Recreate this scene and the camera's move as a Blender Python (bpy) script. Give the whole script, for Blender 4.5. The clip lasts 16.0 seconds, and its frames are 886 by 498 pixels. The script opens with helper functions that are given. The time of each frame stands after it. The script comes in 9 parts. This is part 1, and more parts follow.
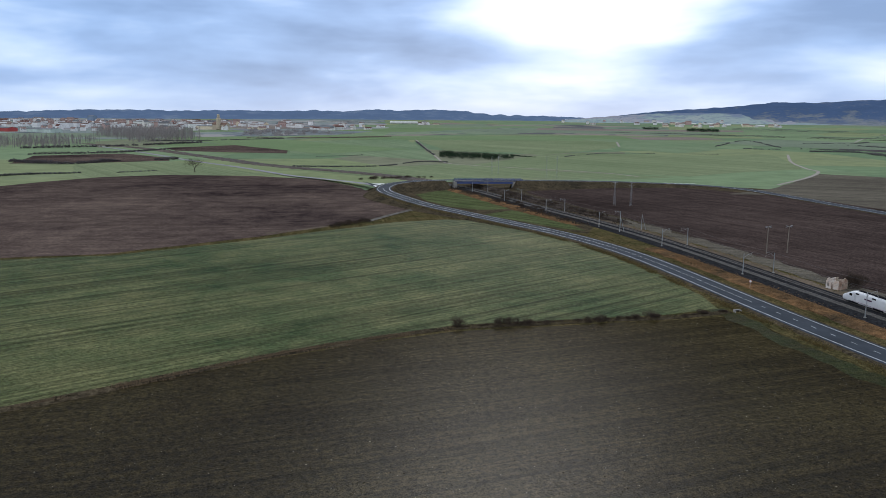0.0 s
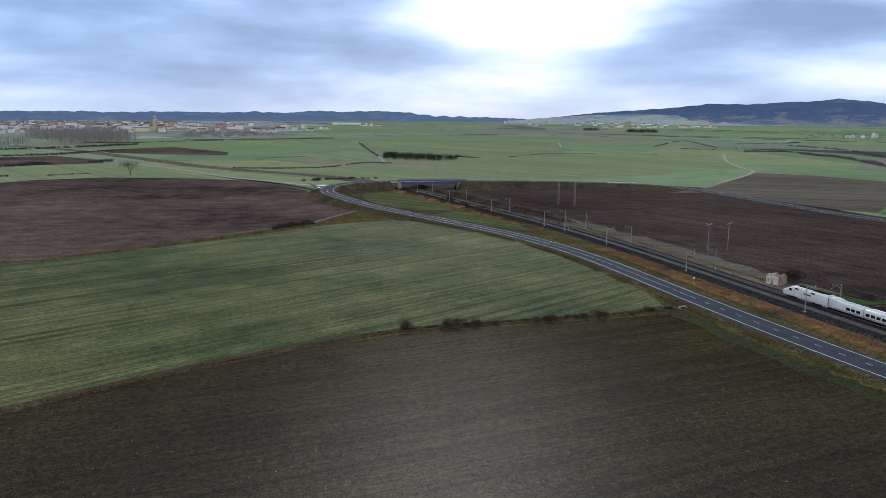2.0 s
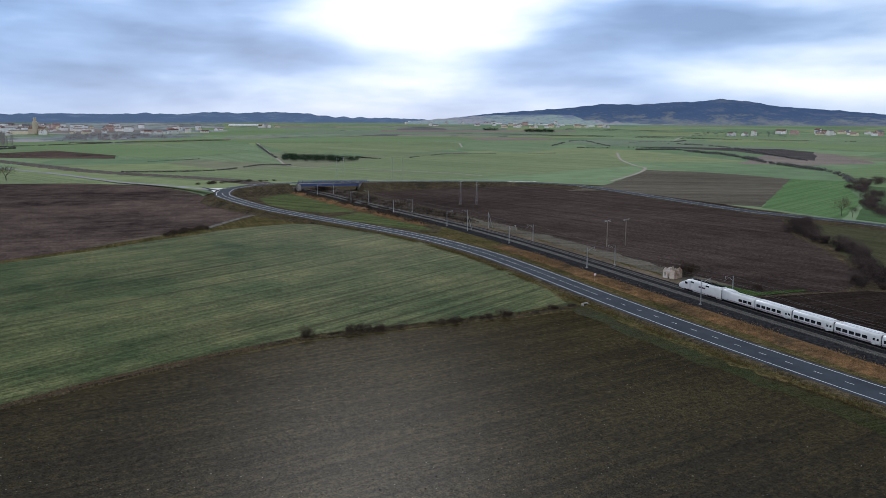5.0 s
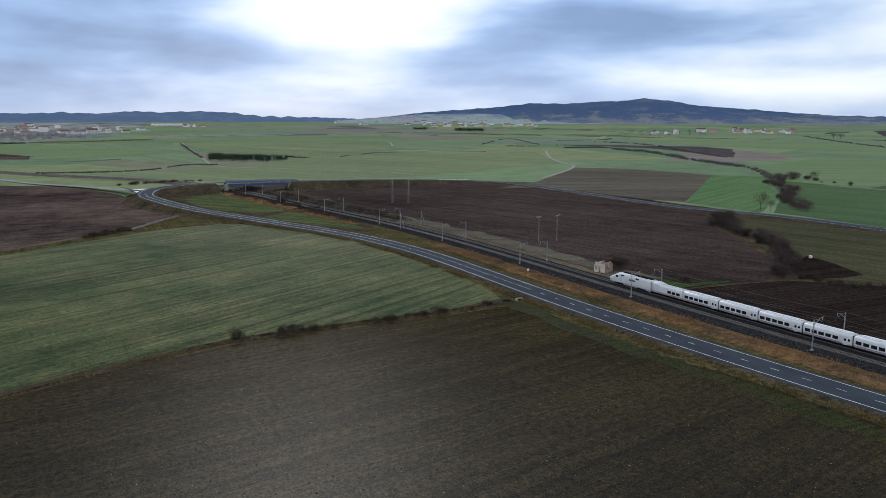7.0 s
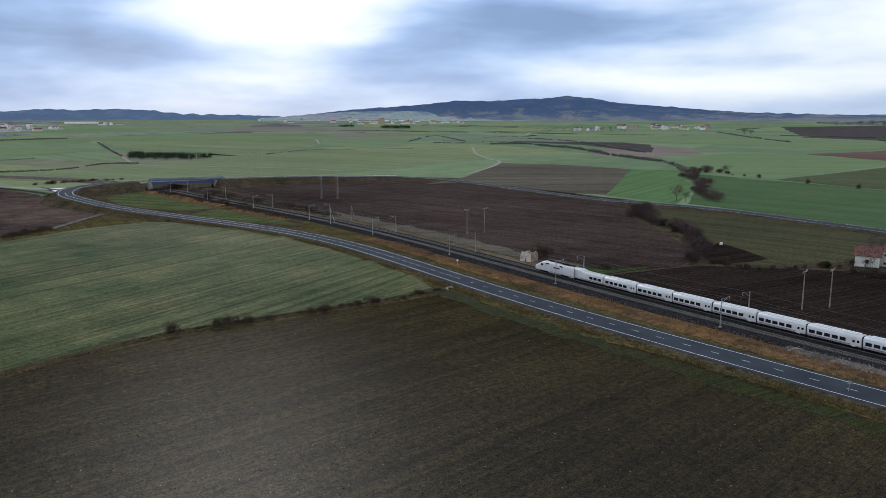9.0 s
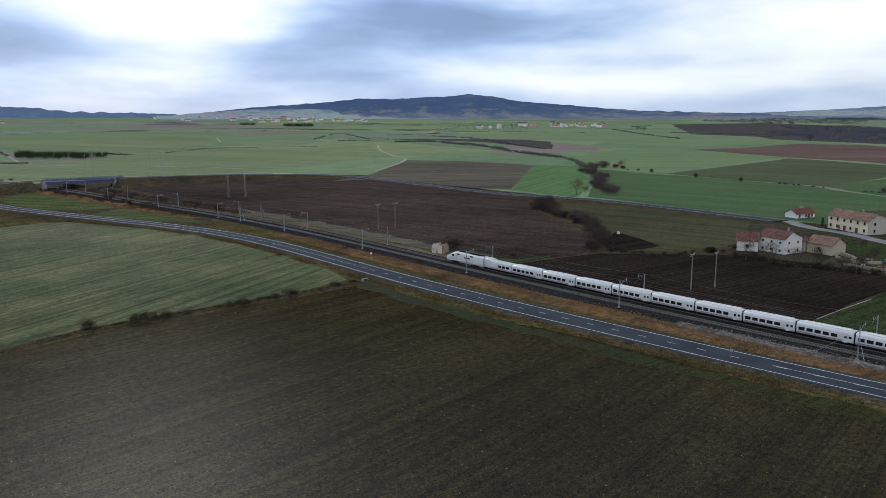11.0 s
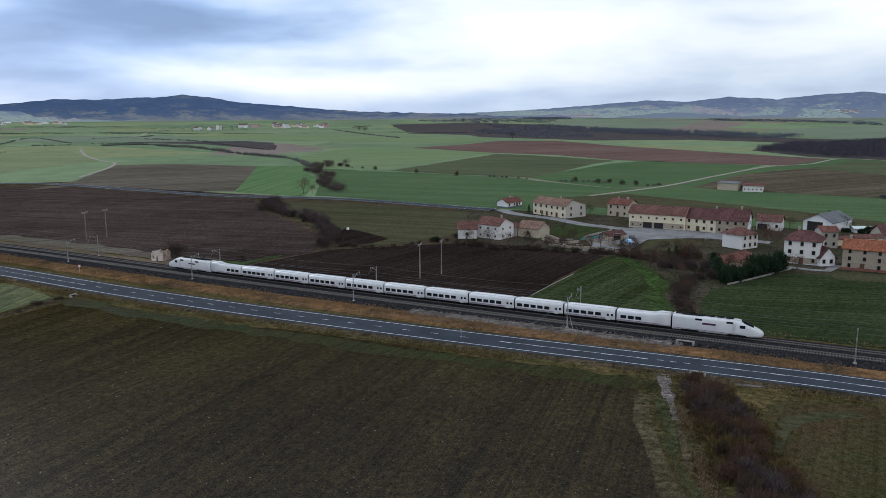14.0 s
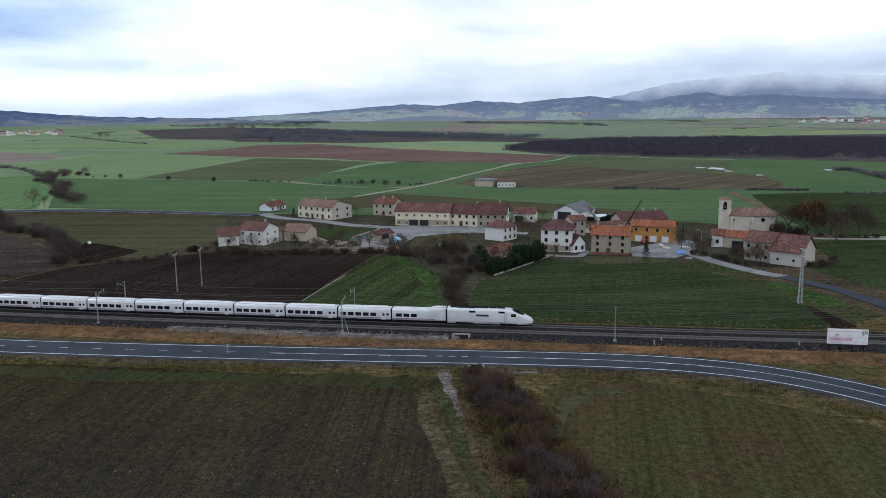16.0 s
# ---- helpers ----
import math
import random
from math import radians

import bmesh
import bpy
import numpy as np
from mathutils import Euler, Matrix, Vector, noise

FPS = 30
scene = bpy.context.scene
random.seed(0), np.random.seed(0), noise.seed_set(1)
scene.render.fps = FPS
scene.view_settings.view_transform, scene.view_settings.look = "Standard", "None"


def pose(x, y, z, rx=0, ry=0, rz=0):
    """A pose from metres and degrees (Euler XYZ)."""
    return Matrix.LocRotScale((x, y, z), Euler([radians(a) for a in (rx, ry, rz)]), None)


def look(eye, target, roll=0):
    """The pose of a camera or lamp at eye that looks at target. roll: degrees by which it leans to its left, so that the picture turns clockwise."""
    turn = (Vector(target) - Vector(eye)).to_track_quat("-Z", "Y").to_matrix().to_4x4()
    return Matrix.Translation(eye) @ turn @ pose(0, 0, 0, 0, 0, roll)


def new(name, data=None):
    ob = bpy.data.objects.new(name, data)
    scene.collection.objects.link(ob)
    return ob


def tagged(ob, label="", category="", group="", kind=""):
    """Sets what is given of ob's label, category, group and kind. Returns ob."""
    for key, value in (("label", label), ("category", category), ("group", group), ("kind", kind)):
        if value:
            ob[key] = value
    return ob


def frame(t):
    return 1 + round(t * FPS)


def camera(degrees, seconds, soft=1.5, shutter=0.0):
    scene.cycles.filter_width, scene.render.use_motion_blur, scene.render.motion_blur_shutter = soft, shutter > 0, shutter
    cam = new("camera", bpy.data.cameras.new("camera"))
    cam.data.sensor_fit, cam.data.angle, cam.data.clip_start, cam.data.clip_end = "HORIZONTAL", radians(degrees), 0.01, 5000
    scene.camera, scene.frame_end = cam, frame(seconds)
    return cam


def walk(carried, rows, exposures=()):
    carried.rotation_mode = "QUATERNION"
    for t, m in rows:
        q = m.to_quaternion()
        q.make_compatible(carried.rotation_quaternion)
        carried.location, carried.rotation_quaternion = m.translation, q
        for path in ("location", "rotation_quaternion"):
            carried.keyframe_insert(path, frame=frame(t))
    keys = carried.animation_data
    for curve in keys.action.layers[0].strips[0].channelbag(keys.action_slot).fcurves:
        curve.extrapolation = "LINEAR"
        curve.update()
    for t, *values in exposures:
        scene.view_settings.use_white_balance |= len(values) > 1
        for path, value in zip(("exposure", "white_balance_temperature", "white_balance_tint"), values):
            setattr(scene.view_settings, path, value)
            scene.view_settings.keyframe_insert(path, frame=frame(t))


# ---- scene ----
from mathutils.geometry import tessellate_polygon

cam = camera(60.29, 16.0, soft=0.5)

# time, eye x y z, yaw, pitch, roll
FLIGHT = [
    (0, 0.00, 0.00, 56.70, -0.501, -10.012, 0.397),
    (0.5, -0.89, 1.44, 56.18, -2.018, -9.932, 0.449),
    (1, -0.72, 2.38, 56.00, -3.232, -9.905, 0.458),
    (1.5, -0.36, 3.00, 55.88, -4.029, -9.898, 0.406),
    (2, -0.30, 3.76, 55.81, -4.698, -9.877, 0.368),
    (2.5, -0.12, 4.30, 55.81, -5.602, -9.873, 0.357),
    (3, -0.09, 4.74, 55.83, -6.820, -9.863, 0.234),
    (3.5, 0.16, 5.40, 55.78, -7.774, -9.855, 0.203),
    (4, 0.33, 6.36, 55.73, -9.044, -9.851, 0.178),
    (6.5, 1.25, 11.09, 54.53, -16.129, -9.771, 0.088),
    (7, 0.79, 10.71, 54.35, -17.184, -9.830, 0.079),
    (7.5, 0.38, 9.59, 54.24, -18.355, -9.870, 0.068),
    (8, -0.39, 8.27, 54.14, -19.930, -9.928, 0.044),
    (8.5, -1.02, 6.40, 53.82, -21.399, -9.966, -0.008),
    (11, -8.41, -2.50, 53.10, -29.800, -10.149, 0.001),
    (11.5, -8.46, -2.95, 52.77, -33.219, -10.147, -0.115),
    (12, -7.28, -2.72, 52.49, -36.548, -10.142, -0.174),
    (12.5, -6.90, -1.93, 52.08, -39.537, -10.152, -0.197),
    (13, -7.29, -1.49, 51.86, -43.333, -10.122, -0.219),
    (13.5, -7.41, -0.52, 51.52, -47.103, -10.095, -0.255),
    (14, -6.82, -0.32, 51.25, -50.134, -10.083, -0.227),
    (14.5, -5.90, 1.19, 50.96, -53.873, -10.062, -0.305),
    (15, -4.15, 2.96, 50.25, -58.465, -10.012, -0.341),
    (15.5, -1.72, 4.44, 49.35, -62.846, -9.927, -0.441),
    (16, 0.43, 5.05, 48.86, -67.811, -9.884, -0.583),
]


def aim(x, y, z, yaw, pitch, roll):
    a, b = radians(yaw), radians(pitch)
    ahead = Vector((-math.sin(a) * math.cos(b), math.cos(a) * math.cos(b), math.sin(b)))
    eye = Vector((x, y, z))
    return look(eye, eye + ahead * 100, roll)


walk(cam, [(t, aim(*row)) for t, *row in FLIGHT], exposures=[(t, e, 6330, 10) for t, e in ((0, 0.0), (5, -0.05), (7.5, -0.13), (13, -0.13), (14.5, 0.02), (16, 0.1))])

# ---- sky, sun ----
SUN_AZ, SUN_EL = 6.0, 29.0
world = bpy.data.worlds.new("overcast_sky")
scene.world = world
world.use_nodes = True
wn, wl = world.node_tree.nodes, world.node_tree.links
wn.clear()


def wmath(op, a, b=None, c=None):
    n = wn.new("ShaderNodeMath")
    n.operation = op
    for i, v in enumerate((a, b, c)):
        if v is None:
            continue
        if isinstance(v, (int, float)):
            n.inputs[i].default_value = v
        else:
            wl.new(v, n.inputs[i])
    return n.outputs[0]


def wramp(fac, stops):
    n = wn.new("ShaderNodeValToRGB")
    while len(n.color_ramp.elements) < len(stops):
        n.color_ramp.elements.new(0.5)
    for e, (p, c) in zip(n.color_ramp.elements, stops):
        e.position, e.color = p, (*c, 1) if len(c) == 3 else c
    wl.new(fac, n.inputs[0])
    return n.outputs[0]


def wmix(fac, a, b, kind="MIX"):
    n = wn.new("ShaderNodeMix")
    n.data_type, n.blend_type = "RGBA", kind
    for i, v in ((0, fac), (6, a), (7, b)):
        if isinstance(v, (int, float)):
            n.inputs[i].default_value = v
        elif isinstance(v, tuple):
            n.inputs[i].default_value = (*v, 1)
        else:
            wl.new(v, n.inputs[i])
    return n.outputs[2]


sky = wn.new("ShaderNodeTexSky")
sky.sky_type, sky.sun_disc = "NISHITA", False
sky.sun_elevation, sky.sun_rotation = radians(SUN_EL), radians(SUN_AZ)
coord = wn.new("ShaderNodeTexCoord")
sep = wn.new("ShaderNodeSeparateXYZ")
wl.new(coord.outputs["Generated"], sep.inputs[0])
DX, DY, DZ = sep.outputs
AZ = wmath("ARCTAN2", DX, DY)
EL = wmath("ARCSINE", DZ)


def wnoise(kx, ky, detail, rough, shift, warp=0.6):
    """Cloud texture over bearing and height, drawn out sideways as decks are near the horizon."""
    v = wn.new("ShaderNodeCombineXYZ")
    wl.new(wmath("MULTIPLY", AZ, kx), v.inputs[0])
    wl.new(wmath("MULTIPLY", EL, ky), v.inputs[1])
    v.inputs[2].default_value = shift
    n = wn.new("ShaderNodeTexNoise")
    n.inputs["Scale"].default_value, n.inputs["Detail"].default_value, n.inputs["Roughness"].default_value = 1.0, detail, rough
    n.inputs["Distortion"].default_value = warp
    wl.new(v.outputs[0], n.inputs["Vector"])
    return n.outputs[0]


def lobe(az, el, sa, se):
    """A soft swelling or thinning of the cloud at a bearing and height, in degrees."""
    u = wmath("DIVIDE", wmath("SUBTRACT", AZ, radians(az)), radians(sa))
    v = wmath("DIVIDE", wmath("SUBTRACT", EL, radians(el)), radians(se))
    q = wmath("ADD", wmath("MULTIPLY", u, u), wmath("MULTIPLY", v, v))
    return wmath("EXPONENT", wmath("MULTIPLY", q, -1.0))


big = wnoise(3.6, 15.0, 4.0, 0.5, 3.7, 0.15)
fine = wnoise(10.0, 22.0, 5.0, 0.5, 9.1, 0.3)
body = wmath("ADD", wmath("MULTIPLY", big, 0.86), wmath("MULTIPLY", fine, 0.17))
for az_, el_, sa_, se_, k_ in ((10.5, 9.5, 8, 4.6, 0.55), (8, 2, 5, 2.4, 0.10), (-8, 4.8, 15, 2.2, -0.24), (-26, 3.2, 9, 1.0, 0.12), (29, 6.0, 13, 2.4, -0.24), (40, 2.2, 12, 1.0, 0.22), (57, 5.5, 22, 4.0, 0.22), (64, 1.2, 16, 0.9, -0.08), (92, 3.4, 12, 1.6, -0.02), (75, 8, 14, 3, 0.1), (97, 9, 16, 5, 0.28), (88, 5.5, 13, 2.4, 0.26), (60, 14, 60, 7, 0.12)):
    body = wmath("ADD", body, wmath("MULTIPLY", lobe(az_, el_, sa_, se_), k_))
# overhead and behind, the deck is thin and bright
body = wmath("ADD", body, wmath("MULTIPLY", wmath("MINIMUM", wmath("MAXIMUM", wmath("MULTIPLY", wmath("SUBTRACT", EL, 0.2), 2.2), 0.0), 1.0), 0.16))
behind = wmath("MAXIMUM", wmath("ADD", wmath("MULTIPLY", DY, -0.75), wmath("MULTIPLY", DX, -0.66)), 0.0)
body = wmath("ADD", body, wmath("MULTIPLY", behind, 0.42))
cloud = wramp(body, [(0.30, (0.21, 0.35, 0.64)), (0.44, (0.34, 0.53, 0.90)), (0.56, (0.57, 0.76, 1.09)), (0.70, (0.90, 1.02, 1.16)), (0.95, (1.38, 1.45, 1.53))])
grey_deck = wramp(body, [(0.30, (0.36, 0.43, 0.54)), (0.44, (0.50, 0.58, 0.70)), (0.56, (0.68, 0.77, 0.89)), (0.70, (0.88, 0.94, 1.02)), (0.95, (1.15, 1.18, 1.22))])
cloud = wmix(wmath("MULTIPLY", wmath("MINIMUM", wmath("MAXIMUM", wmath("DIVIDE", wmath("SUBTRACT", AZ, radians(28)), radians(40)), 0.0), 1.0), 0.75), cloud, grey_deck)
mist = wmath("POWER", wmath("SUBTRACT", 1.0, wmath("MINIMUM", wmath("ABSOLUTE", DZ), 1.0)), 55.0)
cloud = wmix(wmath("MULTIPLY", mist, 0.55), cloud, (0.58, 0.72, 0.94))
b_sky, b_cloud = wn.new("ShaderNodeBackground"), wn.new("ShaderNodeBackground")
wl.new(sky.outputs[0], b_sky.inputs[0])
b_sky.inputs[1].default_value = 0.1
wl.new(cloud, b_cloud.inputs[0])
b_cloud.inputs[1].default_value = 1.0
mixw, outw = wn.new("ShaderNodeMixShader"), wn.new("ShaderNodeOutputWorld")
mixw.inputs[0].default_value = 0.9
wl.new(b_sky.outputs[0], mixw.inputs[1])
wl.new(b_cloud.outputs[0], mixw.inputs[2])
wl.new(mixw.outputs[0], outw.inputs[0])

sun = new("sun", bpy.data.lights.new("sun", "SUN"))
sun.data.energy, sun.data.angle, sun.data.color = 1.1, radians(18), (1.0, 0.95, 0.88)
sun.matrix_world = look((math.sin(radians(SUN_AZ)) * 100, math.cos(radians(SUN_AZ)) * 100, 100 * math.tan(radians(SUN_EL))), (0, 0, 0))


# ---- materials ----
def material(name, rough=0.9, metal=0.0, spec=0.3):
    m = bpy.data.materials.new(name)
    m.use_nodes = True
    b = m.node_tree.nodes["Principled BSDF"]
    b.inputs["Roughness"].default_value, b.inputs["Metallic"].default_value = rough, metal
    b.inputs["Specular IOR Level"].default_value = spec
    return m, m.node_tree.nodes, m.node_tree.links, b


def noise_at(n, l, scale, detail=4.0, rough=0.55, stretch=(1, 1, 1), turn=0.0, obj=False):
    if obj:
        src = n.new("ShaderNodeTexCoord").outputs["Object"]
    else:
        src = n.new("ShaderNodeNewGeometry").outputs["Position"]
    mp = n.new("ShaderNodeMapping")
    mp.vector_type = "TEXTURE"
    mp.inputs["Rotation"].default_value = (0, 0, radians(turn))
    mp.inputs["Scale"].default_value = stretch
    l.new(src, mp.inputs[0])
    t = n.new("ShaderNodeTexNoise")
    t.inputs["Scale"].default_value, t.inputs["Detail"].default_value, t.inputs["Roughness"].default_value = scale, detail, rough
    l.new(mp.outputs[0], t.inputs["Vector"])
    return t.outputs[0]


def ramp(n, l, fac, stops):
    r = n.new("ShaderNodeValToRGB")
    while len(r.color_ramp.elements) < len(stops):
        r.color_ramp.elements.new(0.5)
    for e, (p, c) in zip(r.color_ramp.elements, stops):
        e.position, e.color = p, (*c, 1)
    l.new(fac, r.inputs[0])
    return r.outputs[0]


def mixc(n, l, fac, a, b, kind="MIX"):
    m = n.new("ShaderNodeMix")
    m.data_type, m.blend_type = "RGBA", kind
    for i, v in ((0, fac), (6, a), (7, b)):
        if isinstance(v, (int, float)):
            m.inputs[i].default_value = v
        elif isinstance(v, tuple):
            m.inputs[i].default_value = (*v, 1)
        else:
            l.new(v, m.inputs[i])
    return m.outputs[2]


def mathn(n, l, op, a, b):
    m = n.new("ShaderNodeMath")
    m.operation = op
    for i, v in enumerate((a, b)):
        if isinstance(v, (int, float)):
            m.inputs[i].default_value = v
        else:
            l.new(v, m.inputs[i])
    return m.outputs[0]


def bump(n, l, b, height, strength, distance):
    k = n.new("ShaderNodeBump")
    k.inputs["Strength"].default_value, k.inputs["Distance"].default_value = strength, distance
    l.new(height, k.inputs["Height"])
    l.new(k.outputs[0], b.inputs["Normal"])


def tint(c, k):
    return tuple(min(1.0, v * k) for v in c)


def land(name, c1, c2, turn=0.0, row=1.2, patch_size=90.0, streak=0.5, clod=0.5, specks=None, spec=0.0, rough=0.95, tram=0.0, line=0.05, tram_k=0.9, glare=0.0):
    """Farmland: two tones in wide patches, thin drill rows along one heading, clumps, clods, and a few pale stones."""
    m, n, l, b = material(name, rough, 0, spec)
    wide = noise_at(n, l, 1.0 / patch_size, 5, 0.6)
    mid = noise_at(n, l, 0.09, 6, 0.7)
    rows = noise_at(n, l, 1.0, 2, 0.5, (row * 0.55, row * 130, 1), turn)
    rows2 = noise_at(n, l, 1.0, 3, 0.6, (row * 3.2, row * 260, 1), turn)
    clump = noise_at(n, l, 0.75, 5, 0.72)
    grain = noise_at(n, l, 4.2, 4, 0.72)
    col = mixc(n, l, ramp(n, l, mathn(n, l, "ADD", mathn(n, l, "MULTIPLY", wide, 0.6), mathn(n, l, "MULTIPLY", mid, 0.4)), [(0.38, (0, 0, 0)), (0.62, (1, 1, 1))]), c1, c2)
    col = mixc(n, l, streak, col, ramp(n, l, rows, [(0.40, (0.52, 0.52, 0.52)), (0.52, (1, 1, 1)), (0.66, (1.12, 1.12, 1.12))]), "MULTIPLY")
    col = mixc(n, l, streak, col, ramp(n, l, rows2, [(0.40, (0.62, 0.62, 0.62)), (0.52, (1, 1, 1)), (0.68, (1.14, 1.14, 1.14))]), "MULTIPLY")
    col = mixc(n, l, min(1.0, clod * 1.1), col, ramp(n, l, clump, [(0.36, (0.42, 0.42, 0.42)), (0.50, (0.95, 0.95, 0.95)), (0.64, (1.42, 1.42, 1.42))]), "MULTIPLY")
    col = mixc(n, l, clod, col, ramp(n, l, grain, [(0.36, (0.30, 0.30, 0.30)), (0.50, (0.9, 0.9, 0.9)), (0.66, (1.6, 1.6, 1.6))]), "MULTIPLY")
    fine_g = noise_at(n, l, 9.0, 3, 0.7)
    if tram:
        # wheel tracks at even widths, wandering a little
        mp = n.new("ShaderNodeMapping")
        mp.vector_type = "TEXTURE"
        mp.inputs["Rotation"].default_value = (0, 0, radians(turn))
        l.new(n.new("ShaderNodeNewGeometry").outputs["Position"], mp.inputs[0])
        sx = n.new("ShaderNodeSeparateXYZ")
        l.new(mp.outputs[0], sx.inputs[0])
        u = mathn(n, l, "FRACT", mathn(n, l, "ADD", mathn(n, l, "DIVIDE", sx.outputs[0], tram), mathn(n, l, "MULTIPLY", noise_at(n, l, 0.008, 2, 0.5), 0.3)), 0.0)
        col = mixc(n, l, mathn(n, l, "MULTIPLY", ramp(n, l, u, [(0.0, (1, 1, 1)), (line, (1, 1, 1)), (line * 1.6, (0, 0, 0))]), mathn(n, l, "MULTIPLY", mid, tram_k)), col, tint(c1, 0.45))
    if specks:
        v = n.new("ShaderNodeTexVoronoi")
        v.inputs["Scale"].default_value = 0.35
        l.new(n.new("ShaderNodeNewGeometry").outputs["Position"], v.inputs["Vector"])
        pick = n.new("ShaderNodeSeparateColor")
        l.new(v.outputs["Color"], pick.inputs[0])
        dark = mathn(n, l, "LESS_THAN", pick.outputs[0], 0.05)
        col = mixc(n, l, mathn(n, l, "MULTIPLY", dark, ramp(n, l, v.outputs["Distance"], [(0.06, (1, 1, 1)), (0.09, (0, 0, 0))])), col, tint(c1, 0.3))
        some = mathn(n, l, "GREATER_THAN", pick.outputs[0], 0.55)
        col = mixc(n, l, mathn(n, l, "MULTIPLY", some, ramp(n, l, v.outputs["Distance"], [(0.03, (1, 1, 1)), (0.055, (0, 0, 0))])), col, specks)
    l.new(col, b.inputs["Base Color"])
    if spec:
        b.inputs["Specular Tint"].default_value = (1.0, 0.80, 0.50, 1)
        # gloss is kept to the high spots of the grain
        l.new(mathn(n, l, "MULTIPLY", mathn(n, l, "MULTIPLY", ramp(n, l, grain, [(0.4, (0, 0, 0)), (0.62, (1, 1, 1))]), ramp(n, l, fine_g, [(0.4, (0.1, 0.1, 0.1)), (0.62, (1, 1, 1))])), spec), b.inputs["Specular IOR Level"])
    bump(n, l, b, mathn(n, l, "ADD", rows, grain), 0.6, 0.12)
    if glare:
        # coat fades at a low angle, shaped to imitate sunward glare seen from above
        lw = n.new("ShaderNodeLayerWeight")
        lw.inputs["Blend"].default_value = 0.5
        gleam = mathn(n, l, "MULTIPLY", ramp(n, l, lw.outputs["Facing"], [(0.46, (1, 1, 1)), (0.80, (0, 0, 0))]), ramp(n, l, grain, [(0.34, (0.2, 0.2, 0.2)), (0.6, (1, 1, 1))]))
        l.new(mathn(n, l, "MULTIPLY", gleam, glare), b.inputs["Coat Weight"])
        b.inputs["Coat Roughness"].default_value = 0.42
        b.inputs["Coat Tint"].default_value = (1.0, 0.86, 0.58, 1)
    return m


def plain(name, c, rough=0.8, var=0.25, scale=1.5, metal=0.0, spec=0.3, bumpy=0.0, obj=False, stain=None):
    """A surface of one colour with fine grain, wide stains and a little relief."""
    m, n, l, b = material(name, rough, metal, spec)
    fine_n = noise_at(n, l, scale * 6, 4, 0.6, obj=obj)
    wide_n = noise_at(n, l, scale * 0.5, 4, 0.6, obj=obj)
    col = mixc(n, l, ramp(n, l, wide_n, [(0.35, (0, 0, 0)), (0.65, (1, 1, 1))]), tint(c, 1 - var), stain or tint(c, 1 + var * 0.6))
    col = mixc(n, l, var, col, ramp(n, l, fine_n, [(0.3, (0.5, 0.5, 0.5)), (0.6, (1, 1, 1))]), "MULTIPLY")
    l.new(col, b.inputs["Base Color"])
    if bumpy:
        bump(n, l, b, fine_n, 0.5, bumpy)
    return m


def shrubby(name, c1, c2, rough=0.95):
    """Twigs and leaves: tone varies from island to island and from plant to plant."""
    m, n, l, b = material(name, rough, 0, 0.1)
    g = n.new("ShaderNodeNewGeometry")
    o = n.new("ShaderNodeObjectInfo")
    f = mathn(n, l, "ADD", mathn(n, l, "MULTIPLY", g.outputs["Random Per Island"], 0.75), mathn(n, l, "MULTIPLY", o.outputs["Random"], 0.25))
    l.new(mixc(n, l, f, c1, c2), b.inputs["Base Color"])
    return m


SOIL_TURN = -70
# contrast of the two soil tones stands in for patches of sunlight
SOIL_NEAR = land("till_soil", (0.0200, 0.0136, 0.0050), (0.0395, 0.0302, 0.0115), SOIL_TURN, 0.9, 60, 0.66, 0.9, (0.22, 0.20, 0.16), 0.0, 0.6, glare=0.34)
SOIL_NEAR_E = land("till_soil_east", (0.056, 0.040, 0.022), (0.048, 0.050, 0.022), -80, 1.6, 18, 0.34, 0.6, None, 0.0, 0.6, 2.2, 0.18, 0.12)
# the pale second tone paints in sunlit bands on the ploughland
SOIL_DARK = land("ploughed_dark", (0.025, 0.0178, 0.0190), (0.130, 0.096, 0.080), 95, 0.9, 130, 0.4, 0.6)
SOIL_BROWN = land("ploughed_brown", (0.031, 0.0225, 0.0208), (0.076, 0.0555, 0.049), 25, 1.4, 130, 0.5, 0.65)
SOIL_BLACK = land("ploughed_black", (0.018, 0.0128, 0.0118), (0.034, 0.0245, 0.0215), -84, 1.1, 50, 0.5, 0.7, (0.17, 0.14, 0.10), 0.0, 0.95, 2.6, 0.2, 0.6)
SOIL_RED = land("ploughed_red", (0.115, 0.074, 0.068), (0.150, 0.102, 0.088), 70, 3, 200, 0.4, 0.3)
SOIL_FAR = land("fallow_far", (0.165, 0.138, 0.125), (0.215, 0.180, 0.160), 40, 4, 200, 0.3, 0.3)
CROP_NEAR = land("winter_crop", (0.039, 0.063, 0.026), (0.134, 0.134, 0.062), -52, 0.8, 60, 0.85, 0.6, None, 0.011, 0.45)
CROP_MID = land("crop_mid", (0.060, 0.104, 0.050), (0.086, 0.124, 0.062), 20, 2.4, 120, 0.3, 0.35, None, 0.0, 0.95, 16.0, 0.04, 0.3)
CROP_OLIVE = land("crop_olive", (0.070, 0.084, 0.050), (0.098, 0.110, 0.064), 20, 2, 120, 0.35, 0.35)
CROP_BRIGHT = land("crop_bright", (0.084, 0.148, 0.064), (0.108, 0.172, 0.080), -55, 2.2, 80, 0.3, 0.3, None, 0.0, 0.95, 8.0, 0.12, 0.6)
